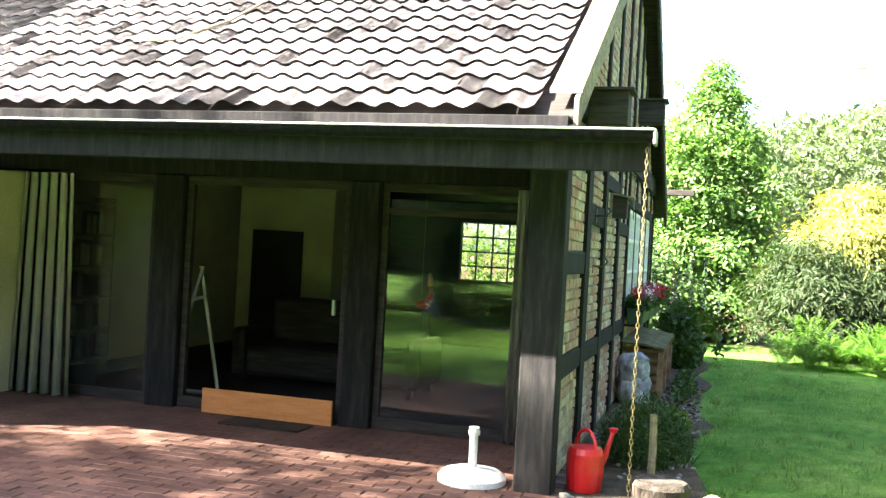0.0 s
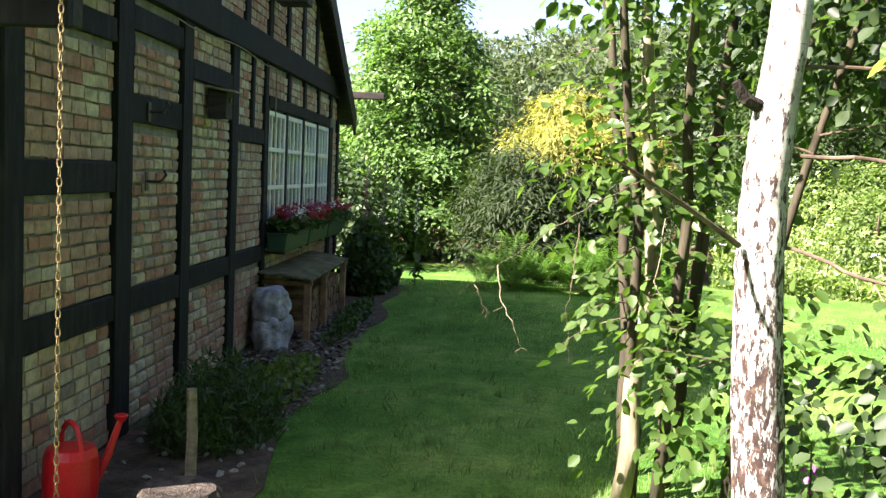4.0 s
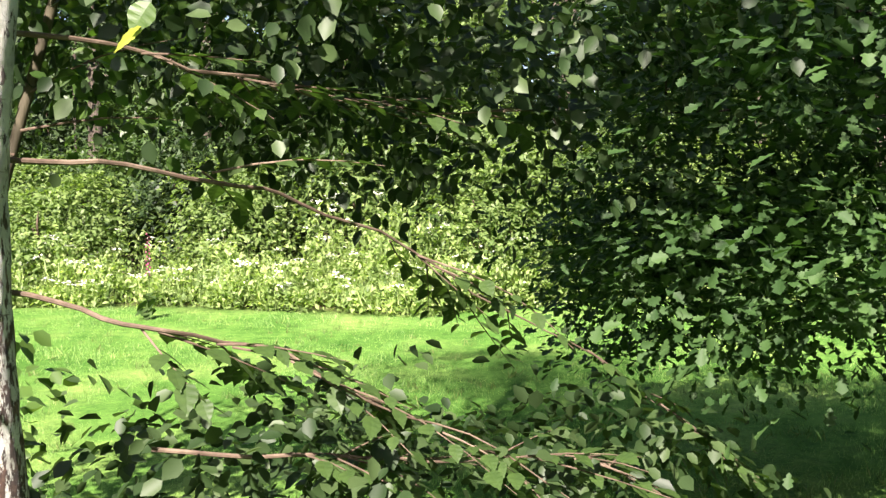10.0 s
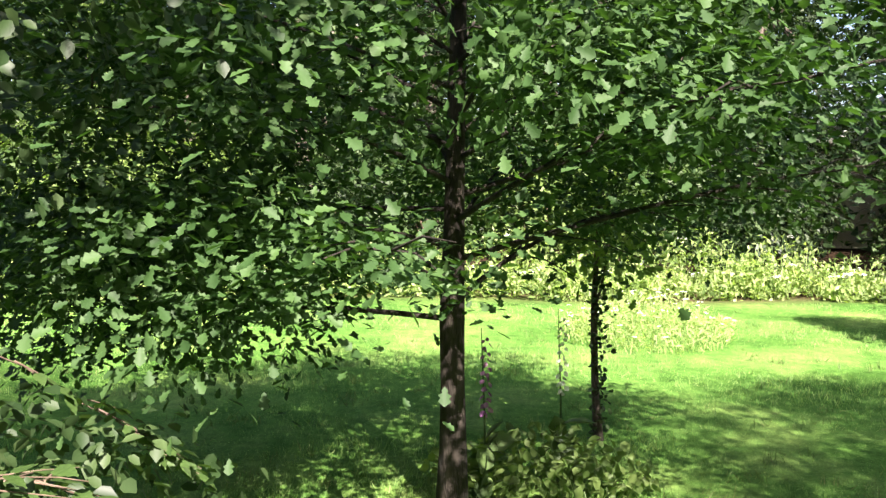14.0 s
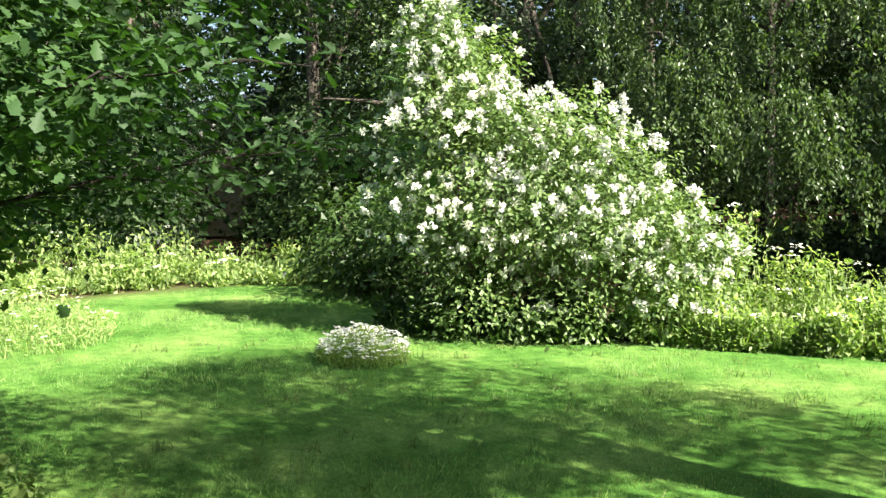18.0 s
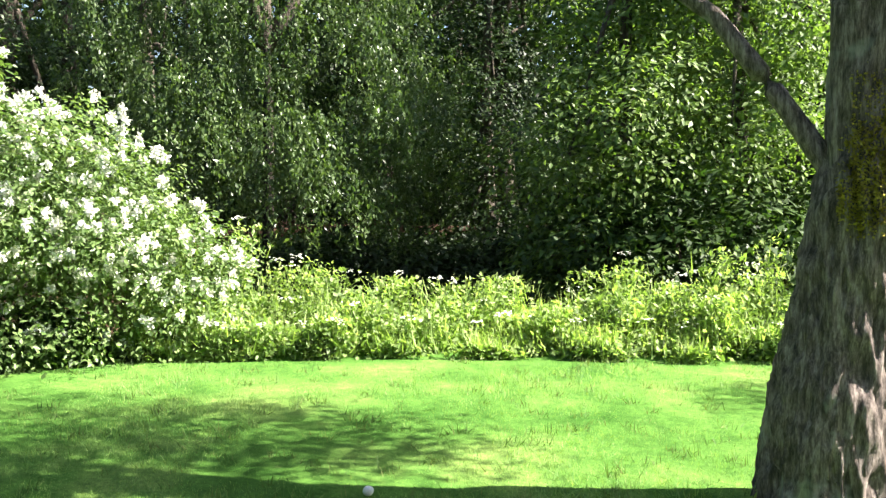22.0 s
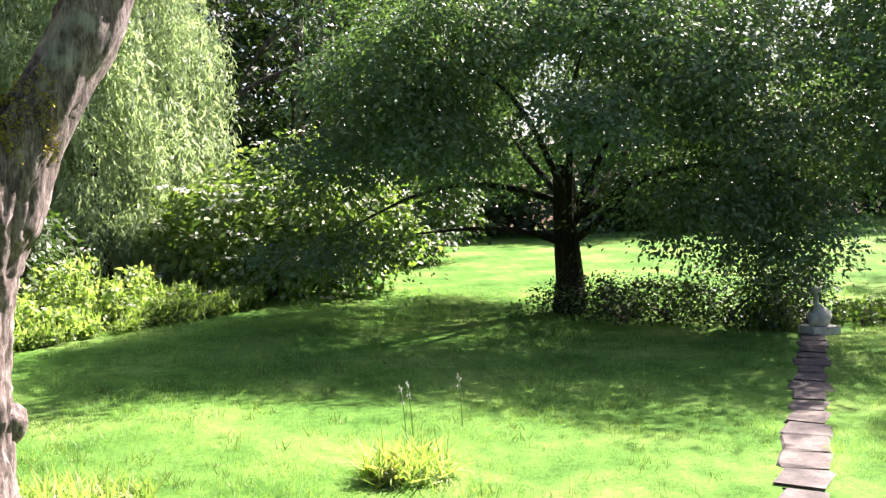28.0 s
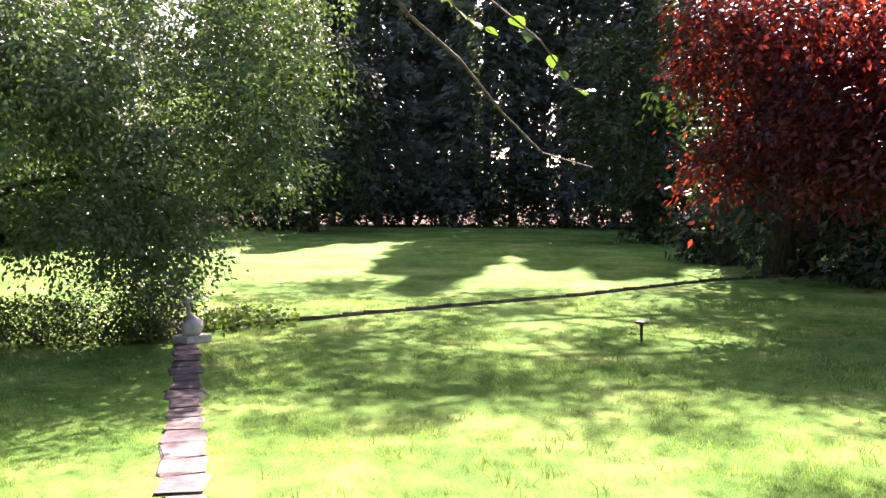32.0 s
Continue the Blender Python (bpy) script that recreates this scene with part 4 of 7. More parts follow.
tagged(part("orange_board", bm, M_ORANGE), "orange wooden board leaning at the door foot", "board")
bm = box(bmesh.new(), -3.0, -2.25, 4.05, 4.4, 0.018, 0.032, 0.004)
tagged(part("doormat", bm, M_DARKWOOD), "dark flat doormat before the terrace door", "doormat")


def hanging_toy():
    t = empty("hanging_toy", "red and yellow wooden parrot swing on a string", "hanging ornament", at=(-1.5, FY + 0.3, 1.1))
    arc = [(0.09 * math.cos(a), 0, 0.12 + 0.11 * math.sin(a)) for a in np.linspace(-2.2, 0.4, 9)]
    part("arc_body", tube(bmesh.new(), arc, [0.015, 0.03, 0.04, 0.045, 0.045, 0.04, 0.03, 0.022, 0.012], 8), M_RED, t)
    part("crest", tube(bmesh.new(), [(0.08, 0, 0.18), (0.07, 0, 0.3)], [0.03, 0.012], 8), M_ORANGE, t, "yellow-orange crest")
    part("string", tube(bmesh.new(), [(0.0, 0, 0.1), (0.0, 0, 1.2)], [0.003, 0.003], 5), M_PLANK, t)


hanging_toy()
ex = empty("clothes_stand", "pale metal folding stand behind the glass", "stand", at=(-4.3, 5.3, 0.01))
for a, b in (((0, 0, 0), (0.35, 0, 1.3)), ((0.6, 0, 0), (0.3, 0.05, 1.3)), ((-0.1, 0, 0.03), (0.8, 0, 0.03)), ((0.0, 0, 0.9), (0.4, 0, 1.0))):
    part("rail", tube(bmesh.new(), [a, b], [0.02, 0.02], 8), M_GUTTER, ex)

# ---- trees and shrubs ----
def limb_path(a, b, bend=0.15, n=6, seed=0):
    r = random.Random(seed)
    a, b = Vector(a), Vector(b)
    L = (b - a).length
    off = Vector((r.uniform(-1, 1), r.uniform(-1, 1), r.uniform(0.2, 1))) * bend * L
    return [a.lerp(b, k / n) + off * math.sin(math.pi * k / n) for k in range(n + 1)]


def tree(name, label, category, base, top, r0, r1, blobs, clumps, per, spread, size, shape, leafm, bark=None, limbs=6, seed=1, droop=0.2, up=0.6, lean=0.05, group="", sides=10):
    """A trunk with limbs and a crown of separate leaves."""
    t = empty(name, label, category, group)
    bark = bark or M_BARK
    base, top = Vector(base), Vector(top)
    path = limb_path(base - Vector((0, 0, 0.05)), top, lean, 8, seed)
    bm = tube(bmesh.new(), path, [r0 * 1.35] + [r0 + (r1 - r0) * k / 8 for k in range(1, 9)], sides, True, 0.18, seed)
    part("trunk", bm, bark, t, smooth=True)
    rr = random.Random(seed)
    for k in range(limbs):
        c, rad, _ = blobs[k % len(blobs)]
        s = path[min(8, 3 + rr.randrange(5))]
        e = Vector(c) + Vector((rr.uniform(-1, 1) * rad[0], rr.uniform(-1, 1) * rad[1], rr.uniform(-0.6, 0.8) * rad[2])) * 0.7
        lp = limb_path(s, e, 0.12, 6, seed * 31 + k)
        w = r0 * rr.uniform(0.28, 0.45)
        part("limb", tube(bmesh.new(), lp, [w * (1 - 0.13 * i) for i in range(7)], 6, True, 0.1, k), bark, t, smooth=True)
    P, D = crown(blobs, clumps, per, spread)
    leaves("crown", P, D, rng.uniform(size * 0.65, size * 1.3, len(P)), shape, leafm, t, droop=droop, up=up)
    return t


def shrub(name, label, category, blobs, clumps, per, spread, size, shape, leafm, stems=5, seed=1, up=0.6, group="", droop=0.1):
    t = empty(name, label, category, group)
    rr = random.Random(seed)
    c0 = np.mean([b[0] for b in blobs], 0)
    for k in range(stems):
        c, rad, _ = blobs[k % len(blobs)]
        e = (c[0] + rr.uniform(-0.5, 0.5) * rad[0], c[1] + rr.uniform(-0.5, 0.5) * rad[1], c[2] + rr.uniform(-0.2, 0.6) * rad[2])
        s = (c[0] * 0.6 + c0[0] * 0.4 + rr.uniform(-0.2, 0.2), c[1] * 0.6 + c0[1] * 0.4 + rr.uniform(-0.2, 0.2), float(gz(c[0], c[1])) - 0.03)
        part("stem", tube(bmesh.new(), limb_path(s, e, 0.1, 5, seed + k), [0.04, 0.035, 0.03, 0.025, 0.018, 0.01], 6), M_TWIG, t)
    P, D = crown(blobs, clumps, per, spread)
    leaves("foliage", P, D, rng.uniform(size * 0.65, size * 1.3, len(P)), shape, leafm, t, up=up, droop=droop)
    return t, P


def B(az, d, z, rx, rz, share=1.0, ry=None):
    """A crown blob by azimuth, distance and height."""
    x, y, _ = place(az, d)
    return ((x, y, z), (rx, ry or rx, rz), share)


# tree and golden bush at the end of the lawn strip
tree("maple_tree", "bright green young maple at the end of the lawn strip", "tree", (0.6, 18.2, 0), (0.7, 18.2, 4.6), 0.1, 0.03,
     [((0.5, 17.9, 0.9), (1.9, 1.5, 0.9), 1.0), ((0.6, 18.2, 2.0), (1.85, 1.6, 1.2), 1.2), ((0.8, 18.0, 3.3), (1.55, 1.4, 1.2), 1.1), ((0.7, 18.2, 4.5), (1.0, 1.0, 1.0), 0.6), ((0.75, 18.2, 5.3), (0.4, 0.4, 0.7), 0.2)],
     950, 54, 0.17, 0.115, KITE, L_MAPLE, limbs=8, seed=4)
gold = empty("golden_cypress", "golden thread cypress, yellow above and green below", "shrub")
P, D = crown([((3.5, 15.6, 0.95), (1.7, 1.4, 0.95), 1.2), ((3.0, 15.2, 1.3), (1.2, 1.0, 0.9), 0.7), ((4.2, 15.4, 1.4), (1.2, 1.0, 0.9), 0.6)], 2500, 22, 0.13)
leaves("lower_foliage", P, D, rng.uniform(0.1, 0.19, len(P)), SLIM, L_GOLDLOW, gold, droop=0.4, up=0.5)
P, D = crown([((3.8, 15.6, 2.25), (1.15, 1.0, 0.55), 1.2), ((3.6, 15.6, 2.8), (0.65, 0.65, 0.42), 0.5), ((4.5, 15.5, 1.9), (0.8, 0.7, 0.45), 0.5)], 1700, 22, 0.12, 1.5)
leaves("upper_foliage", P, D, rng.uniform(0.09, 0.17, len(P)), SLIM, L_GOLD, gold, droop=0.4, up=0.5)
part("trunk", tube(bmesh.new(), [(3.5, 15.6, -0.05), (3.5, 15.6, 2.6)], [0.09, 0.03], 8), M_BARK, gold)
shrub("garden_shrub", "bright green shrub behind the house", "shrub", [((-2.4, 17.2, 1.1), (1.9, 1.2, 1.4), 1), ((-4.6, 17.5, 1.2), (1.6, 1.2, 1.4), 1)], 420, 16, 0.2, 0.12, KITE, L_BRIGHT, seed=9)
shrub("dark_shrub", "dark green shrub between the wall end and the maple", "shrub", [((-0.4, 15.5, 0.9), (0.9, 0.9, 1.1), 1), ((-1.6, 16.5, 1.3), (1.2, 1.2, 1.4), 1)], 420, 16, 0.15, 0.1, OVAL, L_DARK_SHADE, seed=8)
for az, d, h, s in ((349, 30, 3.0, 1), (357, 38, 3.2, 2), (13, 27, 3.0, 4), (19, 24, 4.2, 5)):
    x, y, z = place(az, d)
    tree("garden_tree", "green deciduous tree behind the lawn strip", "tree", (x, y, z), (x, y, z + h * 0.7), 0.18, 0.05,
         [((x, y, z + h * 0.45), (h * 0.33, h * 0.33, h * 0.32), 1), ((x + 0.5, y, z + h * 0.75), (h * 0.22, h * 0.22, h * 0.24), 0.6)], 700, 18, 0.3, 0.14, TRI, L_MID, limbs=4, seed=40 + s, group="trees behind the strip")


def fern(x, y, s, k):
    f = empty("fern", "bright green fern below the golden bush", "fern", "ferns", at=(x, y, 0))
    for j in range(12):
        a = j * 2 * math.pi / 12 + k + 0.3 * math.sin(j * 7 + k)
        n = 30
        lift = 1.0 + 0.35 * math.sin(j * 3.1 + k)
        u = np.linspace(0.05, 1, n)
        ax = np.stack([np.cos(a) * u * 0.55 * s, np.sin(a) * u * 0.55 * s, s * lift * (1.35 * u - 0.7 * u ** 2)], 1)
        q = np.repeat(ax, 2, 0)
        sd = np.tile([[-math.sin(a), math.cos(a), -0.15], [math.sin(a), -math.cos(a), -0.15]], (n, 1))
        leaves("frond", q, sd, 0.15 * s * np.repeat(np.sin(np.pi * (u * 0.85 + 0.15)) + 0.1, 2), SLIM, L_FERN, f, up=0.9)


rr = random.Random(3)
for k in range(20):
    fern(2.2 + (k % 10) * 0.3 + rr.uniform(-0.15, 0.15), 12.9 + (k // 10) * 0.75 + rr.uniform(-0.35, 0.35), rr.uniform(0.55, 1.0), k)


# birch: white trunk close to the path of the camera
def birch():
    b = empty("birch_tree", "white-barked birch with brown cracked bark", "tree")
    path = [(3.165, 2.31, -0.05), (3.155, 2.31, 0.3), (3.12, 2.312, 0.8), (3.098, 2.315, 1.12), (3.087, 2.318, 1.4), (3.086, 2.316, 1.65), (3.095, 2.31, 1.84), (3.107, 2.302, 1.98), (3.125, 2.295, 2.17), (3.15, 2.29, 2.6), (3.18, 2.3, 3.4), (3.21, 2.33, 4.6), (3.23, 2.38, 6.2)]
    path = [Vector(p) for p in path]
    fine = []
    for p, q in zip(path, path[1:]):
        fine += [p.lerp(q, k / 5) for k in range(5)]
    n = len(fine)
    bm = tube(bmesh.new(), fine, [0.096 - 0.046 * (k / n) + (0.03 if k == 0 else 0) for k in range(n)], 22, True, 0.07, 2)
    part("trunk", bm, M_BIRCH, b, smooth=True)
    part("branch_stub", tube(bmesh.new(), [(3.06, 2.29, 1.93), (2.99, 2.26, 1.955), (2.95, 2.25, 2.01)], [0.026, 0.02, 0.014], 8, True, 0.3), M_OAKBARK, b, "broken brown branch stub")
    for k, (a, e, w) in enumerate((((3.0, 2.26, 1.47), (2.5, 1.85, 1.74), 0.011),)):
        part("branch", tube(bmesh.new(), limb_path(a, e, 0.07, 8, k + 3), [w * (1 - 0.09 * i) for i in range(9)], 7, True, 0.1), M_TWIG, b)
    # unseen crown blobs, placed to shade the oak, the branches and the lawn
    P, D = crown([((3.0, 0.9, 5.6), (1.3, 1.1, 0.8), 1.2), ((2.2, 1.3, 5.0), (1.1, 0.9, 0.7), 1.0), ((3.2, -0.6, 5.8), (1.1, 0.8, 0.7), 0.8), ((3.3, 2.1, 5.4), (0.8, 0.7, 0.6), 0.5), ((3.2, 2.0, 6.7), (1.0, 0.8, 0.8), 0.7), ((3.6, 3.2, 5.6), (1.0, 1.0, 0.7), 0.9), ((3.3, 0.4, 5.0), (1.3, 1.2, 0.7), 1.7)], 2600, 18, 0.14, 3.8)
    leaves("crown", P, D, rng.uniform(0.04, 0.065, len(P)), KITE, L_BRIGHT, b, droop=0.8)


birch()

# large leaves are pieces of their own; they share a few meshes
BIGLEAF = {}
for nm, shape, m in (("hazel", ROUND, L_HAZEL), ("alder", OVAL, L_MID), ("yellow", ROUND, M_YELLOWLEAF)):
    me = bpy.data.meshes.new("leaf")
    # two halves folded along the midrib with a toothed edge
    vs, n = [], 9
    for k in range(n + 1):
        u = k / n
        w = 0.42 * math.sin(math.pi * u ** 0.75) ** (0.8 if u < 0.5 else 1.15) * (0.95 if nm != "alder" else 0.72) + (0.028 if k % 2 else 0)
        vs += [(u, 0, -0.12 * u * u), (u, max(w, 0.005), 0.1 * w - 0.12 * u * u + 0.015 * (k % 2)), (u, -max(w, 0.005), 0.1 * w - 0.12 * u * u - 0.015 * (k % 2))]
    fs = []
    for k in range(n):
        a = 3 * k
        fs += [(a, a + 3, a + 4, a + 1), (a, a + 2, a + 5, a + 3)]
    me.from_pydata(vs, [], fs)
    me.materials.append(m)
    BIGLEAF[nm] = me


def put_leaf(at, way, size, kind, parent, r, level=0.5):
    o = new("leaf", BIGLEAF[kind])
    way = Vector(way).normalized()
    up = Vector((r.uniform(-level, level), r.uniform(-level, level), 1)).normalized()
    y = up.cross(way).normalized()
    z = way.cross(y)
    m = Matrix((way, y, z)).transposed().to_4x4()
    m.translation = at
    o.matrix_world = m @ Matrix.Scale(size, 4)
    o.parent = parent
    return o


def twig(parent, pts, w, nleaf, size, kind, r, mat_=None, hang=0.4, level=0.5):
    """A twig with leaves set along it."""
    pts = [Vector(p) for p in pts]
    part("twig", tube(bmesh.new(), pts, [w * (1 - 0.75 * i / (len(pts) - 1)) for i in range(len(pts))], 6), mat_ or M_TWIG, parent)
    for k in range(nleaf):
        u = (0.25 + 0.75 * (k + r.random() * 0.6) / max(nleaf, 1)) * (len(pts) - 1)
        i = min(int(u), len(pts) - 2)
        p = pts[i].lerp(pts[i + 1], min(1, u - i))
        d = (pts[i + 1] - pts[i]).normalized()
        way = d * 0.7 + Vector((d.y, -d.x, 0)) * (1 if k % 2 else -1) * r.uniform(0.4, 1.1) + Vector((r.uniform(-0.3, 0.3), r.uniform(-0.3, 0.3), r.uniform(-hang - 0.25, 0.2)))
        put_leaf(p, way, size * r.uniform(0.65, 1.25), kind, parent, r, level)


def hazel():
    h = empty("hazel_bush", "many-stemmed hazel with broad toothed leaves", "shrub")
    r = random.Random(12)
    stems = [((2.92, 3.95, 0), (3.02, 4.0, 1.2), (2.9, 4.1, 3.4), 0.05), ((2.99, 4.04, 0), (2.9, 3.85, 1.5), (2.6, 3.5, 3.9), 0.03), ((3.1, 3.9, 0), (3.15, 3.9, 1.5), (3.1, 3.8, 4.0), 0.035),
             ((3.2, 4.2, 0), (3.35, 4.2, 1.6), (3.55, 4.2, 4.2), 0.04), ((3.4, 3.7, 0), (3.45, 3.6, 1.5), (3.85, 3.3, 4.0), 0.03), ((3.0, 4.4, 0), (2.95, 4.6, 1.6), (2.6, 4.8, 3.9), 0.035), ((3.3, 3.3, 0), (3.4, 3.2, 1.3), (3.9, 2.9, 3.6), 0.024)]
    for a, b, c, w in stems:
        p = [Vector(a).lerp(Vector(b), k / 4) for k in range(4)] + [Vector(b).lerp(Vector(c), k / 5) for k in range(6)]
        p = [q + Vector((r.uniform(-0.02, 0.02), r.uniform(-0.02, 0.02), 0)) for q in p]
        part("stem", tube(bmesh.new(), p, [w * (1.1 - 0.07 * i) for i in range(len(p))], 9, True, 0.1), M_PALE if w == 0.05 else M_HAZEL, h, smooth=True)
    P, D = crown([((2.95, 3.7, 3.0), (0.65, 0.7, 0.7), 0.8), ((3.4, 3.9, 3.0), (0.9, 0.8, 0.9), 1.2), ((3.0, 4.0, 1.7), (0.45, 0.5, 0.6), 0.7), ((3.3, 3.5, 0.8), (0.5, 0.5, 0.5), 0.6), ((3.9, 3.3, 2.6), (0.8, 0.8, 0.7), 0.9)], 420, 9, 0.13)
    leaves("crown", P, D, rng.uniform(0.05, 0.09, len(P)), OVAL, L_HAZEL, h, droop=0.4)
    for k in range(30):
        s = stems[r.randrange(len(stems))]
        u = r.uniform(0.1, 0.9)
        p = Vector(s[1]).lerp(Vector(s[2]), u) if r.random() < 0.6 else Vector(s[0]).lerp(Vector(s[1]), 0.4 + 0.6 * u)
        a = r.uniform(2.6, 5.6)
        e = p + Vector((math.cos(a) * 0.5, math.sin(a) * 0.5, r.uniform(-0.25, 0.2)))
        twig(h, limb_path(p, e, 0.1, 4, k), 0.005, 8, 0.068, "hazel", r, level=0.5)


hazel()


def near_branches():
    """Branches that reach out beside and above the camera."""
    b = empty("overhanging_branches", "leafy branches reaching over the lawn from the birch clump", "tree branches")
    r = random.Random(21)

    def seen(az, el, d):
        return Vector((CX + d * math.sin(radians(az)), CY + d * math.cos(radians(az)), 1.71 + d * math.tan(radians(el))))
    def low_(az, el, d):
        return Vector((2.224 + d * math.sin(radians(az)), -0.371 + d * math.cos(radians(az)), 1.682 + d * math.tan(radians(el))))
    main = [[seen(20.5, 1.2, 2.42), seen(27, 1.2, 2.4), seen(33, 1.0, 2.5), seen(38, -0.8, 2.7), seen(44, -3.5, 2.9), seen(50, -6.5, 3.1), seen(56, -10, 3.3), seen(62, -14, 3.4)],
            [seen(20.5, -5.6, 2.42), seen(26, -6.0, 2.35), seen(31, -8, 2.3), seen(37, -10, 2.4), seen(43, -13, 2.5), seen(50, -16, 2.6), seen(57, -19, 2.7)],
            [seen(21, 9, 2.44), seen(30, 8, 2.6), seen(38, 6, 2.9), seen(46, 4.5, 3.0), seen(54, 5, 3.1)],
            [seen(21.5, 16, 2.44), seen(33, 14, 2.6), seen(42, 13, 2.7), seen(52, 13, 2.8), seen(62, 12, 2.9)],
            [seen(30, -15, 2.6), seen(38, -15.5, 2.6), seen(46, -16, 2.7), seen(54, -16, 2.8), seen(61, -16.5, 3.0)]]
    for i, pts in enumerate(main):
        pts = [p + Vector((r.uniform(-0.02, 0.02), r.uniform(-0.02, 0.02), r.uniform(-0.02, 0.02))) for p in pts]
        fine = []
        for p0, p1 in zip(pts, pts[1:]):
            fine += [p0.lerp(p1, k / 4) + noise.noise_vector(p0.lerp(p1, k / 4) * 4) * 0.035 for k in range(4)]
        part("branch", tube(bmesh.new(), fine, [0.0075 * (1 - 0.8 * k / len(fine)) for k in range(len(fine))], 7, True, 0.15, i), M_TWIG, b)
        for k in range(17):
            u = r.uniform(0.22, 1) * (len(pts) - 1)
            j = min(int(u), len(pts) - 2)
            p = pts[j].lerp(pts[j + 1], u - j)
            d_ = (pts[j + 1] - pts[j]).normalized()
            side_ = Vector((d_.y, -d_.x, 0)) * (1 if k % 2 else -1)
            e = p + (d_ * r.uniform(0.5, 1.0) + side_ * r.uniform(0.3, 0.9)) * r.uniform(0.25, 0.5) + Vector((0, 0, r.uniform(-0.14, 0.05)))
            twig(b, limb_path(p, e, 0.06, 4, i * 20 + k), 0.0035, 9, 0.072, "alder", r, hang=0.15, level=0.3)
    for p, kind, way in ((seen(30.0, 10.6, 2.2), "hazel", (-0.5, 0.2, -0.8)), (seen(29.6, 9.2, 2.2), "yellow", (-0.7, 0.4, -0.6))):
        put_leaf(p, way, 0.085, kind, b, r)
    # denser foliage above and below, its shade put into the dark leaf colour
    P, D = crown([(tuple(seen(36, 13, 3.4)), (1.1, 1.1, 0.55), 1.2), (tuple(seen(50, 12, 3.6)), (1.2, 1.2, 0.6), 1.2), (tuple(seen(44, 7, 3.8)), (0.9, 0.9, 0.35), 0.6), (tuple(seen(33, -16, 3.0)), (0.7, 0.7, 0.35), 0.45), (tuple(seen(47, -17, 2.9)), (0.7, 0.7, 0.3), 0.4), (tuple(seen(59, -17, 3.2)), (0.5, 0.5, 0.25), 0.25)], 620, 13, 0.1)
    leaves("foliage", P, D, rng.uniform(0.045, 0.075, len(P)), OVAL, L_DARK_SHADE, b, droop=0.4)
    # bare hanging twigs in front of the lawn strip
    for i, pts in enumerate(([low_(9.5, -0.2, 2.7), low_(8.1, -0.9, 2.6), low_(6.2, -2.15, 2.5), low_(3.2, -4.1, 2.4), low_(0.8, -6.0, 2.33), low_(-1.2, -7.4, 2.2), low_(-3.4, -9.0, 1.8), low_(-4.4, -10.6, 1.65)], [low_(-0.9, -7.2, 2.22), low_(-0.6, -9.5, 2.1), low_(0.3, -11.5, 2.0), low_(0.9, -13.2, 2.0), low_(2.1, -14.1, 2.0)], [low_(-3.0, -8.7, 1.86), low_(-2.4, -10.2, 1.85), low_(-1.5, -11.5, 1.85)],
                [low_(0.5, -6.1, 2.34), low_(-0.6, -5.2, 2.32), low_(-1.6, -5.4, 2.3)], [seen(5.6, -4.6, 2.45), seen(5.4, -9, 2.4), seen(4.9, -11.7, 2.4), seen(5.2, -14.5, 2.4), seen(5.4, -17.6, 2.4)], [seen(12.9, -4.1, 2.3), seen(12.3, -9.7, 2.2), seen(13.4, -11.6, 2.2), seen(16.2, -14.3, 2.2)])):
        fine = []
        for p0, p1 in zip(pts, pts[1:]):
            fine += [p0.lerp(p1, k / 4) + Vector((r.uniform(-1, 1), r.uniform(-1, 1), r.uniform(-1, 1))) * 0.005 for k in range(4)]
        part("bare_twig", tube(bmesh.new(), fine, [0.0019 * (1.1 - k / len(fine)) for k in range(len(fine))], 5), M_PALE if i % 2 else M_TWIG, b)
        for k in (5, 13):
            q = fine[min(k, len(fine) - 2)]
            part("bare_twig", tube(bmesh.new(), [q, q + Vector((r.uniform(-0.02, 0.02), 0.005, -0.012)), q + Vector((r.uniform(-0.035, 0.035), 0.01, -0.03))], [0.0014, 0.0011, 0.0007], 5), M_TWIG, b)
    r2 = random.Random(2)
    twig(b, [seen(228, 16, 5.2), seen(231.5, 11.6, 5.0), seen(234.6, 9, 5.0), seen(237.2, 5.8, 5.0), seen(239.6, 3.4, 5.0), seen(242.6, 2.5, 5.0)], 0.012, 0, 0.06, "hazel", r2)
    twig(b, [seen(233, 15, 5.2), seen(237, 12, 5.1), seen(239.5, 10, 5.0), seen(241.5, 7.2, 5.0), seen(242.3, 7.0, 5.0)], 0.008, 6, 0.11, "hazel", r2)
    twig(b, [seen(232, 15, 5), seen(234.5, 11.8, 5), seen(236.5, 10.6, 5)], 0.006, 5, 0.11, "hazel", r2)


near_branches()


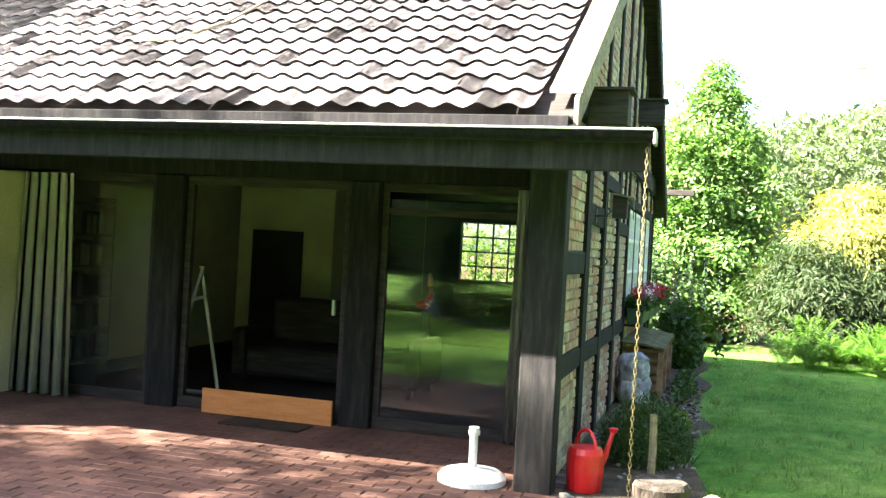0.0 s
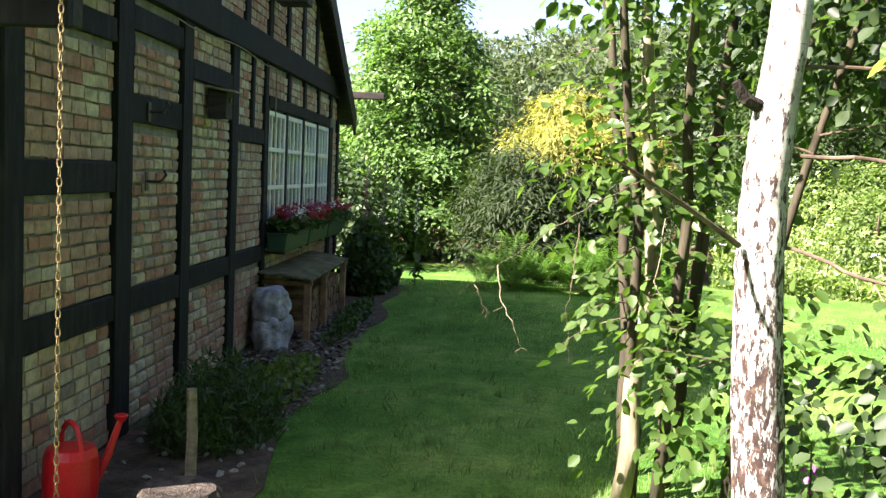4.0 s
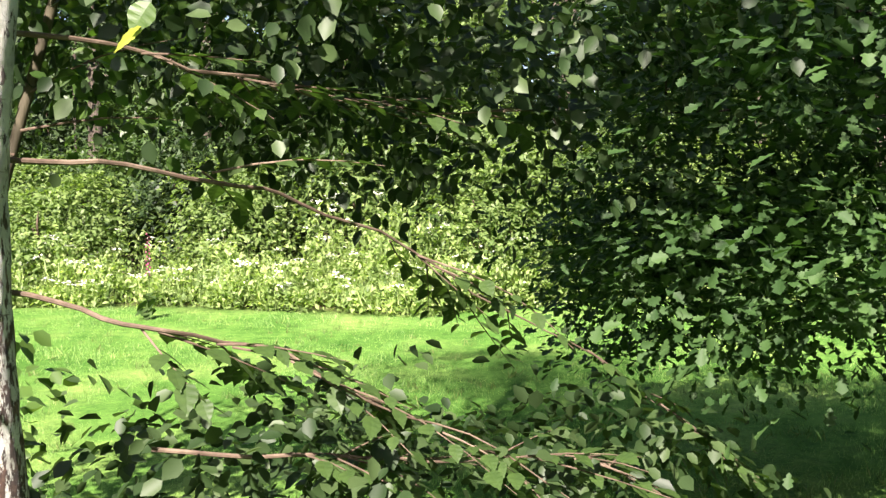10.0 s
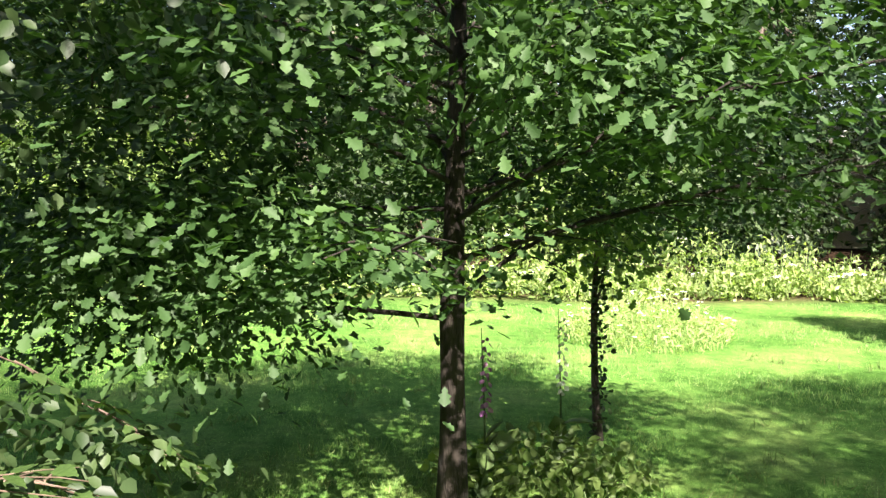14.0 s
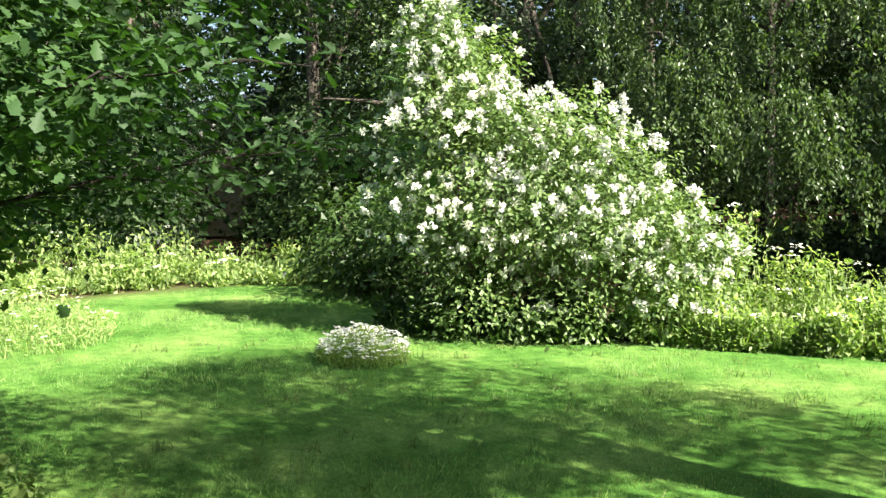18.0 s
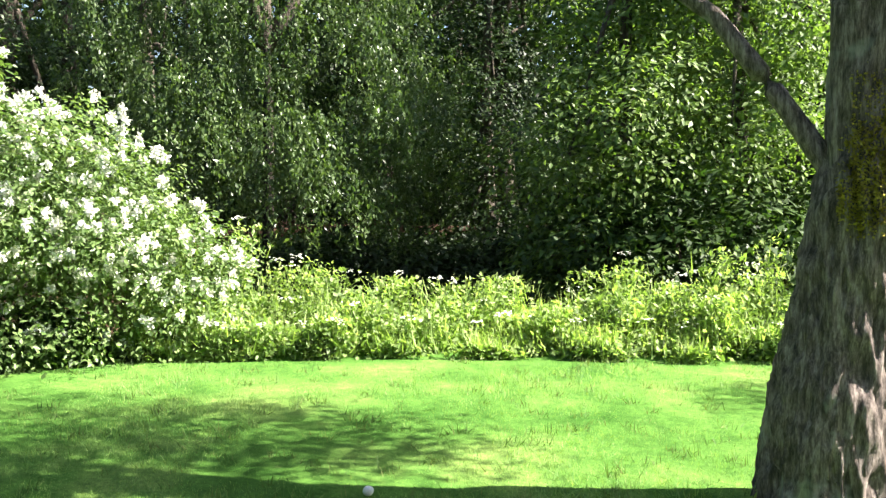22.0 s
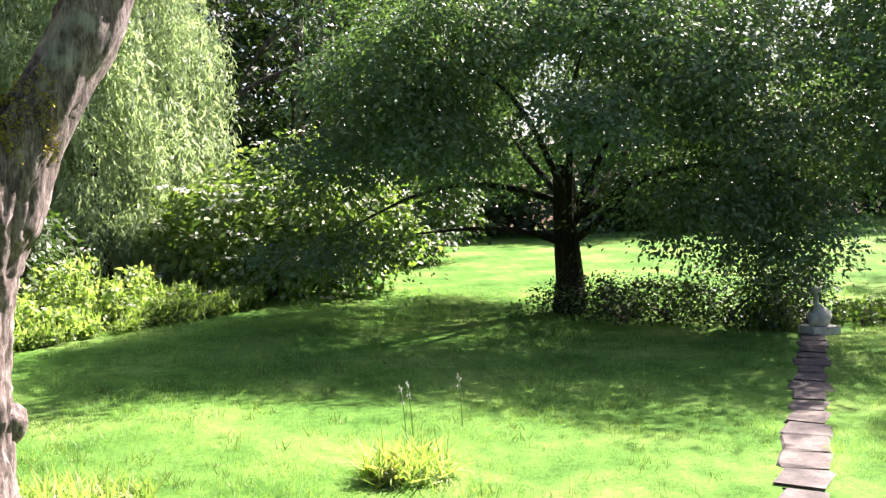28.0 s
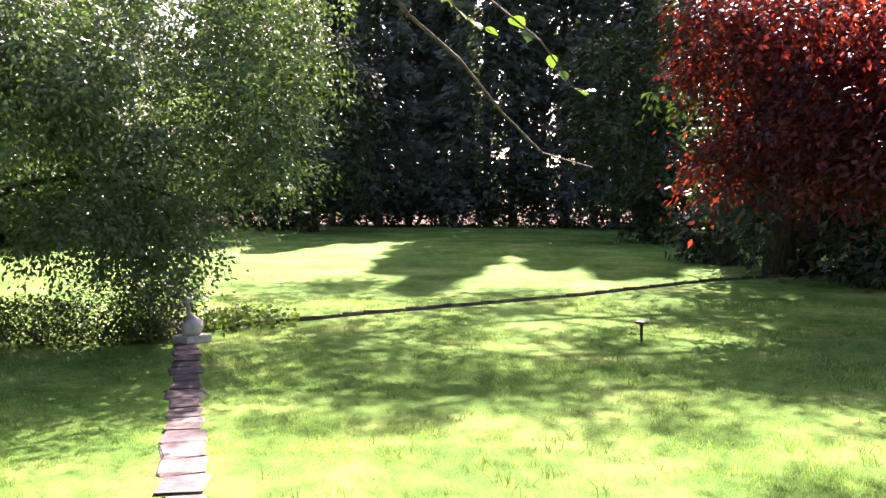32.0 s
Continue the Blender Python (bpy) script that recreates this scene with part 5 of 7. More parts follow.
# oak
def oak():
    o = empty("oak_tree", "young oak with lobed leaves and low spreading branches", "tree")
    bx, by = place(80.6, 4.9)[:2]
    path = [Vector((bx, by, -0.05)), Vector((bx, by, 0.35)), Vector((bx - 0.015, by, 0.7)), Vector((bx, by + 0.01, 1.05)), Vector((bx + 0.015, by, 1.6)), Vector((bx + 0.02, by - 0.01, 2.2)), Vector((bx + 0.05, by - 0.02, 3.0)), Vector((bx + 0.1, by, 4.3))]
    part("trunk", tube(bmesh.new(), path, [0.1, 0.072, 0.063, 0.068, 0.05, 0.043, 0.036, 0.015], 14, True, 0.2, 3), M_OAKBARK, o, smooth=True)
    r = random.Random(9)
    P, D = [], []
    sprays = []
    for k in range(34):
        tier = k / 33
        a = k * 2.4 + r.uniform(-0.25, 0.25)
        z = 1.04 + 2.05 * tier ** 0.9
        L = (2.45 - 1.1 * tier) * r.uniform(0.8, 1.08)
        north = math.cos(a)
        end = z + (0.55 + 0.5 * tier) * r.uniform(0.3, 1.0) - (0.45 * max(0, north) if tier < 0.35 else 0)
        e = Vector((bx + math.sin(a) * L, by + math.cos(a) * L, max(end, 0.78)))
        lp = limb_path((bx + 0.01, by, z), e, 0.1, 8, k)
        w = 0.017 - 0.006 * tier
        limb = part("limb", tube(bmesh.new(), lp, [w * (1 - 0.1 * i) for i in range(9)], 7, True, 0.1), M_OAKBARK, o, smooth=True)
        for j in range(2, 9):
            for side in (-1, 1):
                q = lp[j]
                b = a + side * r.uniform(0.5, 1.1)
                reach = L * 0.13 * (1.4 - 0.06 * j) * r.uniform(0.7, 1.5) + 0.1
                t_ = q + Vector((math.sin(b) * reach, math.cos(b) * reach, r.uniform(-0.14, 0.14)))
                if r.random() < 0.6:
                    part("twig", tube(bmesh.new(), [q, q.lerp(t_, 0.5) + Vector((0, 0, 0.03)), t_], [0.006, 0.0045, 0.002], 5), M_OAKBARK, limb)
                for f in (0.45, 1.0):
                    sprays.append((q.lerp(t_, f) + Vector((0, 0, r.uniform(-0.03, 0.05))), b))
        if north > 0.1:
            sprays += [(lp[j] + Vector((r.uniform(-0.3, 0.3), r.uniform(-0.2, 0.3), r.uniform(-0.25, 0.2))), a) for j in (3, 4, 5, 5, 6, 6, 7, 7, 8)]
        sprays += [(e, a), (e + Vector((0, 0, -0.08)), a + 0.4)]
    bl = [((bx + math.sin(k * 2.4) * (1.7 if k % 3 else 1.1), by + math.cos(k * 2.4) * (1.7 if k % 3 else 1.1), 1.5 + (k % 5) * 0.36), (0.7, 0.7, 0.32), 1) for k in range(15)]
    bl += [((bx - 0.4, by + 1.9, 1.15), (0.6, 0.55, 0.32), 1.0), ((bx - 0.3, by + 1.1, 1.3), (0.75, 0.6, 0.3), 1.1), ((bx - 0.5, by + 1.6, 1.7), (0.7, 0.7, 0.35), 1.2), ((bx - 0.4, by + 0.9, 2.1), (0.6, 0.55, 0.35), 0.9), ((bx - 0.3, by + 1.9, 2.3), (0.7, 0.7, 0.35), 1.0)]
    P2, D2 = crown(bl, 1150, 28, 0.12, tilt=0.35)
    n, per = len(sprays), 20
    c = np.array([q[0][:] for q in sprays])
    az = np.array([q[1] for q in sprays])
    face = unit(np.stack([np.sin(az) * 0.25, np.cos(az) * 0.25, np.ones(n)], 1) + rng.normal(size=(n, 3)) * 0.3)[:, None]
    g = rng.normal(size=(n, per, 3)) * np.array([0.13, 0.13, 0.045])
    P = c[:, None] + g
    e = unit(g * np.array([1, 1, 0.4]) + 0.06 * rng.normal(size=g.shape))
    D = np.concatenate([e, unit(face + rng.normal(size=g.shape) * 0.33)], -1).reshape(-1, 6)
    P, D = np.concatenate([P.reshape(-1, 3), P2]), np.concatenate([D, D2])
    side = (bx - P[:, 0]) * 0.987 + (by - P[:, 1]) * 0.16
    off = np.abs((P[:, 0] - bx) * 0.16 - (P[:, 1] - by) * 0.987)
    keep = ~((off < 0.1) & (side > -0.2) & (P[:, 2] > 1.5)) | (rng.random(len(P)) < 0.15)
    P, D = P[keep], D[keep]
    far_ = side[keep] < -0.3
    leaves("crown", P[far_], D[far_], rng.uniform(0.045, 0.08, far_.sum()), LOB8, L_OAK, o, droop=0.15)
    leaves("crown", P[~far_], D[~far_], rng.uniform(0.042, 0.075, (~far_).sum()), LOBED, L_OAK, o, droop=0.15)


oak()


def foxglove(x, y, h, m, k):
    f = empty("foxglove", "tall foxglove spike with hanging bells", "foxglove", "foxgloves", at=(x, y, float(gz(x, y))))
    part("stalk", tube(bmesh.new(), [(0, 0, -0.02), (0.02, 0.01, h * 0.5), (0.01, 0.03, h)], [0.008, 0.006, 0.002], 6), L_MID, f)
    n = 26
    z = np.linspace(h * 0.5, h * 0.95, n)
    a = np.arange(n) * 2.4
    for nm, mm, s, sh in (("flower_spike", m, 0.036, OVAL), ("flower_spike", m, 0.03, OVAL)):
        p = np.stack([0.012 * np.cos(a), 0.012 * np.sin(a), z], 1)
        leaves(nm, p, np.stack([np.cos(a), np.sin(a), -1.1 + 0 * a], 1), s * (1.25 - (z - h * 0.5) / h), sh, mm, f, up=0.3)
        a = a + 0.3
    q = np.zeros((16, 3))
    q[:, 2] = rng.random(16) * h * 0.35
    leaves("leafage", q, rng.normal(size=(16, 3)) + np.array([0, 0, 0.2]), rng.uniform(0.12, 0.22, 16), OVAL, L_MID, f)


for k, (x, y, h, m) in enumerate(((3.5, 1.98, 0.72, M_PURPLE), (3.3, 2.3, 0.8, M_PURPLE), (0.45, 12.4, 2.0, M_PURPLE), (0.65, 12.7, 1.9, M_PURPLE), (0.35, 12.9, 1.7, M_PINK), (0.85, 12.9, 1.8, M_PETAL), (1.1, 13.2, 1.6, M_PETAL),
                               (*place(82.6, 5.2)[:2], 0.95, M_PURPLE), (*place(87.2, 5.7)[:2], 1.0, M_PETAL), (*place(29, 13)[:2], 1.2, M_PINK))):
    foxglove(x, y, h, m, k)

sx, sy, _ = place(89.4, 6.5)
sap = tree("sapling", "thin ivy-clad sapling beside the oak", "tree", (sx, sy, 0), (sx + 0.05, sy, 1.7), 0.03, 0.015, [((sx, sy, 1.5), (0.35, 0.35, 0.3), 1)], 45, 8, 0.08, 0.09, LOBED, L_BRIGHT, limbs=3, seed=5)
P = np.array([sx, sy, 0]) + np.concatenate([rng.normal(size=(260, 2)) * 0.032, rng.random((260, 1)) * 1.2], 1)
leaves("ivy", P, rng.normal(size=(260, 3)), rng.uniform(0.025, 0.048, 260), ROUND, L_DARK_SHADE, sap)


def weeds(name, label, centre, rx, ry, h, n, size, m, shape=OVAL, flowers=0, fm=None, category="wild plants", hole=0.0):
    """A patch of herbs, growing from the ground."""
    t = empty(name, label, category)
    th, q = rng.random(n) * 2 * math.pi, np.sqrt(rng.random(n))
    x, y = centre[0] + rx * q * np.cos(th), centre[1] + ry * q * np.sin(th)
    z = gz(x, y) + h * rng.random(n) ** 0.8 * (1.05 - 0.7 * q ** 2)
    P = np.stack([x, y, z], 1)
    leaves("leafage", P, rng.normal(size=(n, 3)) + np.array([0, 0, 0.5]), rng.uniform(size * 0.6, size * 1.3, n), shape, m, t, up=0.6)
    k = n // 4
    th, q = rng.random(k) * 2 * math.pi, np.sqrt(rng.random(k))
    x, y = centre[0] + rx * q * np.cos(th), centre[1] + ry * q * np.sin(th)
    leaves("stalk_mass", np.stack([x, y, gz(x, y) - 0.01], 1), rng.normal(size=(k, 3)) * 0.3 + np.array([0, 0, 1]), rng.uniform(0.3, 0.6, k) * min(max(h, 0.15), 0.3), BLADE, m, t, up=0.3)
    if flowers:
        th, q = rng.random(flowers) * 2 * math.pi, np.sqrt(rng.random(flowers))
        x, y = centre[0] + rx * q * np.cos(th), centre[1] + ry * q * np.sin(th)
        c = np.stack([x, y, gz(x, y) + h * rng.uniform(0.45, 1.15, flowers) * (1.05 - 0.5 * q ** 2)], 1)
        k = 7
        p = np.repeat(c, k, 0) + rng.normal(size=(flowers * k, 3)) * np.array([0.012, 0.012, 0.004])
        leaves("blossom", p, np.concatenate([rng.normal(size=(flowers * k, 2)), 0.1 * np.ones((flowers * k, 1))], 1), np.full(len(p), 0.026), ROUND, fm or M_PETAL, t, up=0.9)
    return t


weeds("herb_patch", "pale green herbs round the birch foot", (3.25, 2.15), 0.75, 0.6, 0.55, 1100, 0.1, L_BRIGHT)
weeds("herb_patch", "dark green herbs at the oak foot", (*place(86, 5.35)[:2],), 0.3, 0.65, 0.36, 620, 0.07, L_BRIGHT)
weeds("daisy_clump", "clump of white ox-eye daisies in the lawn", place(111.3, 9.1), 0.52, 0.44, 0.3, 1900, 0.07, L_WEED, SLIM, 340, M_PETAL, "flowers")
weeds("daisy_clump", "pale daisies in long grass behind the oak", place(92, 11.3), 1.3, 1.0, 0.5, 3600, 0.08, L_WEED, SLIM, 60, M_PETAL, "flowers")
weeds("grass_tuft", "tuft of long grass round a dry stump", place(194.5, 5.75), 0.3, 0.26, 0.1, 900, 0.19, L_WEED, BLADE)
weeds("dry_leaf_tuft", "withered brown leaves in the grass tuft", place(193.6, 5.65), 0.16, 0.12, 0.12, 60, 0.09, M_YELLOWLEAF, OVAL)
weeds("leafy_weed", "small leafy weed at the cherry foot", place(165, 5.4), 0.08, 0.08, 0.24, 70, 0.07, L_WEED)
for k, (x, y) in enumerate(((0.52, -6.4), (0.08, -6.6), (0.62, -6.2))):
    st = empty("seed_stalk", "thin grass stalk with a pale seed head", "grass stalk", "seed stalks", at=(x, y, 0))
    part("stalk", tube(bmesh.new(), [(0, 0, -0.01), (0.02, 0.01, 0.22), (0.05, 0.02, 0.4)], [0.004, 0.003, 0.002], 5), M_TUFT, st)
    hz = 0.28 + 0.12 * rng.random(26)
    hp = np.stack([0.02 + (hz - 0.22) * 0.15, 0.012 + 0 * hz, hz], 1) + rng.normal(size=(26, 3)) * 0.006
    leaves("seed_head", hp, rng.normal(size=(26, 3)) + np.array([0, 0, 1]), np.full(26, 0.02), SLIM, M_PETAL, st)
weeds("grass_tuft", "long grass at the cherry foot", place(175, 5.6), 0.45, 0.35, 0.05, 900, 0.16, L_WEED, BLADE)
weeds("fennel_patch", "feathery green plants in the wall bed", (0.55, 4.75), 0.38, 0.6, 0.5, 3000, 0.08, L_MID, SLIM)
weeds("bed_plants", "low leafy plants in the wall bed", (0.62, 6.2), 0.28, 1.0, 0.14, 620, 0.055, L_BRIGHT)
weeds("bed_plants", "low leafy plants in the wall bed", (0.72, 9.3), 0.14, 1.6, 0.18, 560, 0.06, L_MID)
weeds("bed_plants", "tall leafy plants at the wall end", (0.5, 12.2), 0.36, 0.8, 1.0, 2400, 0.09, L_MID)
litter = empty("leaf_litter", "dry brown and grey leaf litter in the wall bed", "leaf litter", kind="stuff")
x, y = rng.uniform(0.08, 0.93, 2600), rng.uniform(5.2, 9.6, 2600)
leaves("dry_leaves", np.stack([x, y, gz(x, y) + 0.012 + 0.03 * rng.random(2600)], 1), rng.normal(size=(2600, 3)) * np.array([1, 1, 0.25]), rng.uniform(0.03, 0.075, 2600), OVAL, M_LITTER, litter, up=0.8)

# dry stump in the tuft
bx, by, _ = place(194.3, 6.0)
for k in range(3):
    o = part("dry_stump", tube(bmesh.new(), [(bx + k * 0.1 - 0.1, by, 0), (bx + k * 0.13 - 0.12, by + 0.03, 0.05), (bx + k * 0.16 - 0.14, by + 0.05, 0.09)], [0.035, 0.03, 0.012], 7, True, 0.5, k), M_PLANK)
    tagged(o, "dry broken stump in the grass tuft", "stump")

# rhododendron with white trusses
bl = [B(116.5, 10.9, 2.9, 0.75, 0.75, 0.6), B(117.5, 10.9, 1.8, 1.1, 1.2, 1.1), B(121, 10.7, 1.6, 1.25, 1.15, 1.3), B(125, 10.7, 1.3, 1.1, 0.95, 1.0), B(129, 10.6, 0.9, 0.9, 0.75, 0.7), B(115.6, 10.8, 3.4, 0.35, 0.4, 0.2), B(121, 10.6, 0.4, 1.2, 0.35, 0.4)]
rho, P = shrub("rhododendron", "large rhododendron covered in white blossom", "shrub", bl, 3300, 14, 0.15, 0.066, KITE, L_RHODO, stems=9, seed=6)
outer, dirs = [], []
for c, r_, s in bl[:6]:
    p, d = blob(int(215 * s), c, r_, 0.95)
    keep = (d[:, 0] * -0.85 + d[:, 1] * 0.53 + 0.5 * d[:, 2]) > -0.15
    outer.append(p[keep])
c = np.concatenate(outer)
p = np.repeat(c, 30, 0) + unit(rng.normal(size=(len(c) * 30, 3))) * np.repeat(rng.uniform(0.02, 0.045, len(c)), 30)[:, None]
leaves("truss_mass", p, rng.normal(size=(len(p), 3)), rng.uniform(0.034, 0.052, len(p)), OVAL, M_PETAL, rho, "white flower trusses", up=0.4)


# borders of wild plants along the lawn
def border(name, label, pts, width, h, n, m, size, flowers, shape=KITE, fm=None):
    t = empty(name, label, "wild plants", kind="stuff")
    pts = np.array([place(a, d)[:2] for a, d in pts])
    seg = np.linalg.norm(np.diff(pts, axis=0), axis=1)
    cum = np.concatenate([[0], np.cumsum(seg)])

    m_c = int(cum[-1] * width / 0.09)
    u0 = rng.random(m_c) * cum[-1]
    q0 = rng.random(m_c)
    tall = h * (0.3 + 0.85 * rng.random(m_c) ** 1.6) * (0.45 + 0.65 * np.clip(q0 * 1.8, 0, 1)) * (0.85 + 0.25 * np.sin(u0 * 0.9 + 1.3 * np.sin(u0 * 0.37)))

    def spots(k):
        i = rng.integers(0, m_c, k)
        u = np.clip(u0[i] + rng.normal(size=k) * 0.13, 0, cum[-1])
        c = np.stack([np.interp(u, cum, pts[:, 0]), np.interp(u, cum, pts[:, 1])], 1)
        out = unit(c - np.array([CX, CY]))
        c = c + out * (np.clip(q0[i] + rng.normal(size=k) * 0.07, 0, 1.2) * width)[:, None]
        return c, tall[i]
    c, top = spots(n)
    z = gz(c[:, 0], c[:, 1]) + top * rng.random(n) ** 0.75
    leaves("leafage", np.concatenate([c, z[:, None]], 1), rng.normal(size=(n, 3)) + np.array([0, 0, 0.3]), rng.uniform(size * 0.7, size * 1.6, n), shape, m, t, up=0.68)
    k = n // 2
    c, top = spots(k)
    z = gz(c[:, 0], c[:, 1]) + top * rng.random(k) * 0.9
    leaves("leafage", np.concatenate([c, z[:, None]], 1), rng.normal(size=(k, 3)) + np.array([0, 0, 0.3]), rng.uniform(size * 0.7, size * 1.7, k), shape, L_BRIGHT if m is L_WEED else m, t, up=0.6)
    k = n // 5
    c, top = spots(k)
    z = gz(c[:, 0], c[:, 1]) + top * rng.random(k) * 0.8
    leaves("stalk_mass", np.concatenate([c, z[:, None]], 1), rng.normal(size=(k, 3)) * 0.25 + np.array([0, 0, 1]), rng.uniform(0.12, 0.3, k), BLADE, m, t, up=0.3)
    if flowers:
        c, top = spots(flowers)
        z = gz(c[:, 0], c[:, 1]) + np.maximum(top, 0.35) * rng.uniform(0.95, 1.15, flowers)
        cc = np.concatenate([c, z[:, None]], 1)
        p = np.repeat(cc, 12, 0) + rng.normal(size=(flowers * 12, 3)) * np.array([0.045, 0.045, 0.012])
        leaves("umbel_mass", p, rng.normal(size=(len(p), 3)) * np.array([1, 1, 0.3]), rng.uniform(0.025, 0.045, len(p)), ROUND, fm or M_PETAL, t, up=0.85)


border("wild_border", "bright weeds and hogweed along the lawn", [(127, 10.1), (134, 9.9), (142, 9.9), (152, 9.9), (163, 10.0), (172, 10.8)], 1.7, 1.05, 46000, L_WEED, 0.06, 75)
border("wild_border", "yellow-green grasses and weeds below the willow", [(170, 11.2), (176, 12.2), (182, 13.6), (186, 15)], 1.5, 0.75, 16000, L_WEED, 0.07, 12)
border("wild_border", "flowering weeds at the far side of the east lawn", [(14, 15), (22, 14.8), (30, 14.2), (38, 13.2), (45, 12.6), (52, 13.8), (58, 15)], 2.6, 1.3, 44000, L_WEED, 0.075, 330)
border("wild_border", "weeds at the lawn edge behind the oak", [(56, 15.2), (66, 15.5), (78, 15), (90, 14.6), (100, 15.8), (110, 15.8)], 2.0, 0.9, 22000, L_WEED, 0.08, 40)
border("wild_border", "shaded herbs below the rhododendron", [(112, 10.4), (118, 9.9), (124, 10.0), (130, 10.2)], 0.9, 0.5, 6000, L_MID, 0.09, 14)

# woods to the east and south, tree by tree
def wood_tree(az, d, h, w, leafm, seed, label, name="woodland_tree", size=0.125, dens=1.0, low=0.3, shape=TRI, clump=0.21, per=24):
    x, y, z = place(az, d)
    rr = random.Random(seed)
    bl = []
    for k in range(7):
        a = rr.uniform(0, 6.28)
        zz = low * h * 0.4 + (k + 0.5) / 7 * h * 0.92
        wide = w * (0.55 + 0.45 * math.sin(math.pi * min(0.95, (k + 1.2) / 7.5)))
        bl.append(((x + math.cos(a) * w * 0.35, y + math.sin(a) * w * 0.35, z + zz), (wide * 0.7, wide * 0.7, h * 0.13), 1))
    return tree(name, label, "tree", (x, y, z), (x + rr.uniform(-0.3, 0.3), y, z + h * 0.8), 0.05 + h * 0.016, 0.04, bl, int(290 * dens), int(per * 1.8), clump * 1.15, size, shape, leafm, limbs=5, seed=seed, group="wood round the garden", sides=8)


EAST = [(18, 21, 8, 2.6, L_MID), (26, 20, 9, 2.8, L_MID), (33, 19, 8.5, 2.8, L_MID), (40, 17.5, 8, 2.4, L_MID), (47, 17.5, 6, 2.2, L_BRIGHT), (53, 20, 10, 3, L_MID), (59, 18.5, 6, 2.3, L_BRIGHT), (65, 22, 11, 3.2, L_MID), (72, 20, 9, 3, L_MID), (79, 22, 10, 3.2, L_DARK_SHADE),
        (86, 20, 9, 3, L_MID), (93, 22, 10, 3, L_DARK_SHADE), (98.5, 21, 9, 2.4, L_DARK_SHADE), (109, 20, 10, 2.6, L_DARK_SHADE), (114, 17, 9, 2.5, L_DARK_SHADE), (121, 18, 11, 3, L_DARK_SHADE), (129, 19, 11, 3, L_DARK_SHADE)]
for k, (az, d, h, w, m) in enumerate(EAST):
    wood_tree(az, d, h, w, m, 100 + k, "leafy tree in the wood beyond the east lawn", dens=1.3, size=0.105, per=27)
SOUTH = [(143, 20, 11, 3.2, L_DARK_SHADE), (150, 18, 11, 3, L_DARK_SHADE), (149, 16.5, 8, 2.0, L_DARK_SHADE), (157.5, 13.8, 7.5, 2.0, L_BRIGHT), (163, 14, 6.5, 1.8, L_BRIGHT), (166, 19.5, 11, 2.8, L_DARK_SHADE), (188, 22, 11, 3.2, L_DARK_SHADE), (179, 24, 12, 3, L_DARK_SHADE), (194, 26, 12, 3.6, L_DARK_SHADE)]
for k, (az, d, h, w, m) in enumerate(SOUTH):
    wood_tree(az, d, h, w, m, 150 + k, "leafy tree at the edge of the south wood", dens=1.3 if m is L_DARK_SHADE else 1.7, low=0.1, size=0.1, per=30, shape=TRI if m is L_DARK_SHADE else KITE)
# deep trees take the darker leaf, the wood's shade put into it
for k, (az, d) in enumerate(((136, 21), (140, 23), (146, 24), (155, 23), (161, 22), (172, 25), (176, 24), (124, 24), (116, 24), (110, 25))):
    wood_tree(az, d, 13, 3.6, L_DARK_SHADE, 180 + k, "tree deep in the wood, shade put into its dark leaves", size=0.18, dens=0.75)
UNDER = [(16, 18.5, 1.8), (21, 18.5, 2.2), (26, 18, 2.4), (31, 17.5, 2.6), (36, 17, 2.4), (41, 16.5, 2.8), (46, 16, 2.6), (51, 17, 2.2), (56, 17, 2.8), (61, 17.5, 2.6), (67, 18, 2.8), (73, 18, 2.4), (79, 18, 2.6), (85, 18, 2.6), (91, 18, 2.2), (97, 18.5, 2.0), (108, 18.5, 2.2), (112, 14.5, 1.7), (115, 13.5, 1.6),
         (134, 15.2, 0.9), (138.5, 15.6, 1.1), (143, 15.4, 1.0), (148, 15, 1.0), (155, 13.2, 1.8), (160, 12.8, 2.0), (165, 13, 1.8), (170, 14.5, 1.6), (184.5, 19.5, 2.0), (189, 19, 2.4), (195, 22, 2.2)]
# hollow at azimuth 134 to 152: its shade is put in as dark leaf
for k, (az, d, h) in enumerate(UNDER):
    shrub("wood_shrub", "leafy shrub at the edge of the wood", "shrub", [B(az, d, h * 0.5, 1.15, h * 0.5), B(az + 2, d + 0.8, h * 0.75, 0.9, h * 0.35)], 330, 18, 0.17, 0.13, TRI, (L_MID, L_BRIGHT, L_MID, L_DARK_SHADE)[k % 4] if az < 100 else (L_DARK_SHADE if 134 < az < 152 else L_MID), stems=3, seed=400 + k, group="wood edge shrubs")
for k, (az, d, h) in enumerate(((49, 14.6, 2.5), (55, 15.4, 1.9), (33, 16, 2.2), (64, 16.2, 2.4), (24, 16.4, 1.9))):
    shrub("lawn_edge_shrub", "bright green sunlit shrub behind the weeds", "shrub", [B(az, d, h * 0.45, 1.1, h * 0.45), B(az + 1.5, d + 0.4, h * 0.72, 0.8, h * 0.33)], 260, 26, 0.17, 0.1, KITE, L_BRIGHT, stems=4, seed=470 + k, group="lawn edge shrubs")
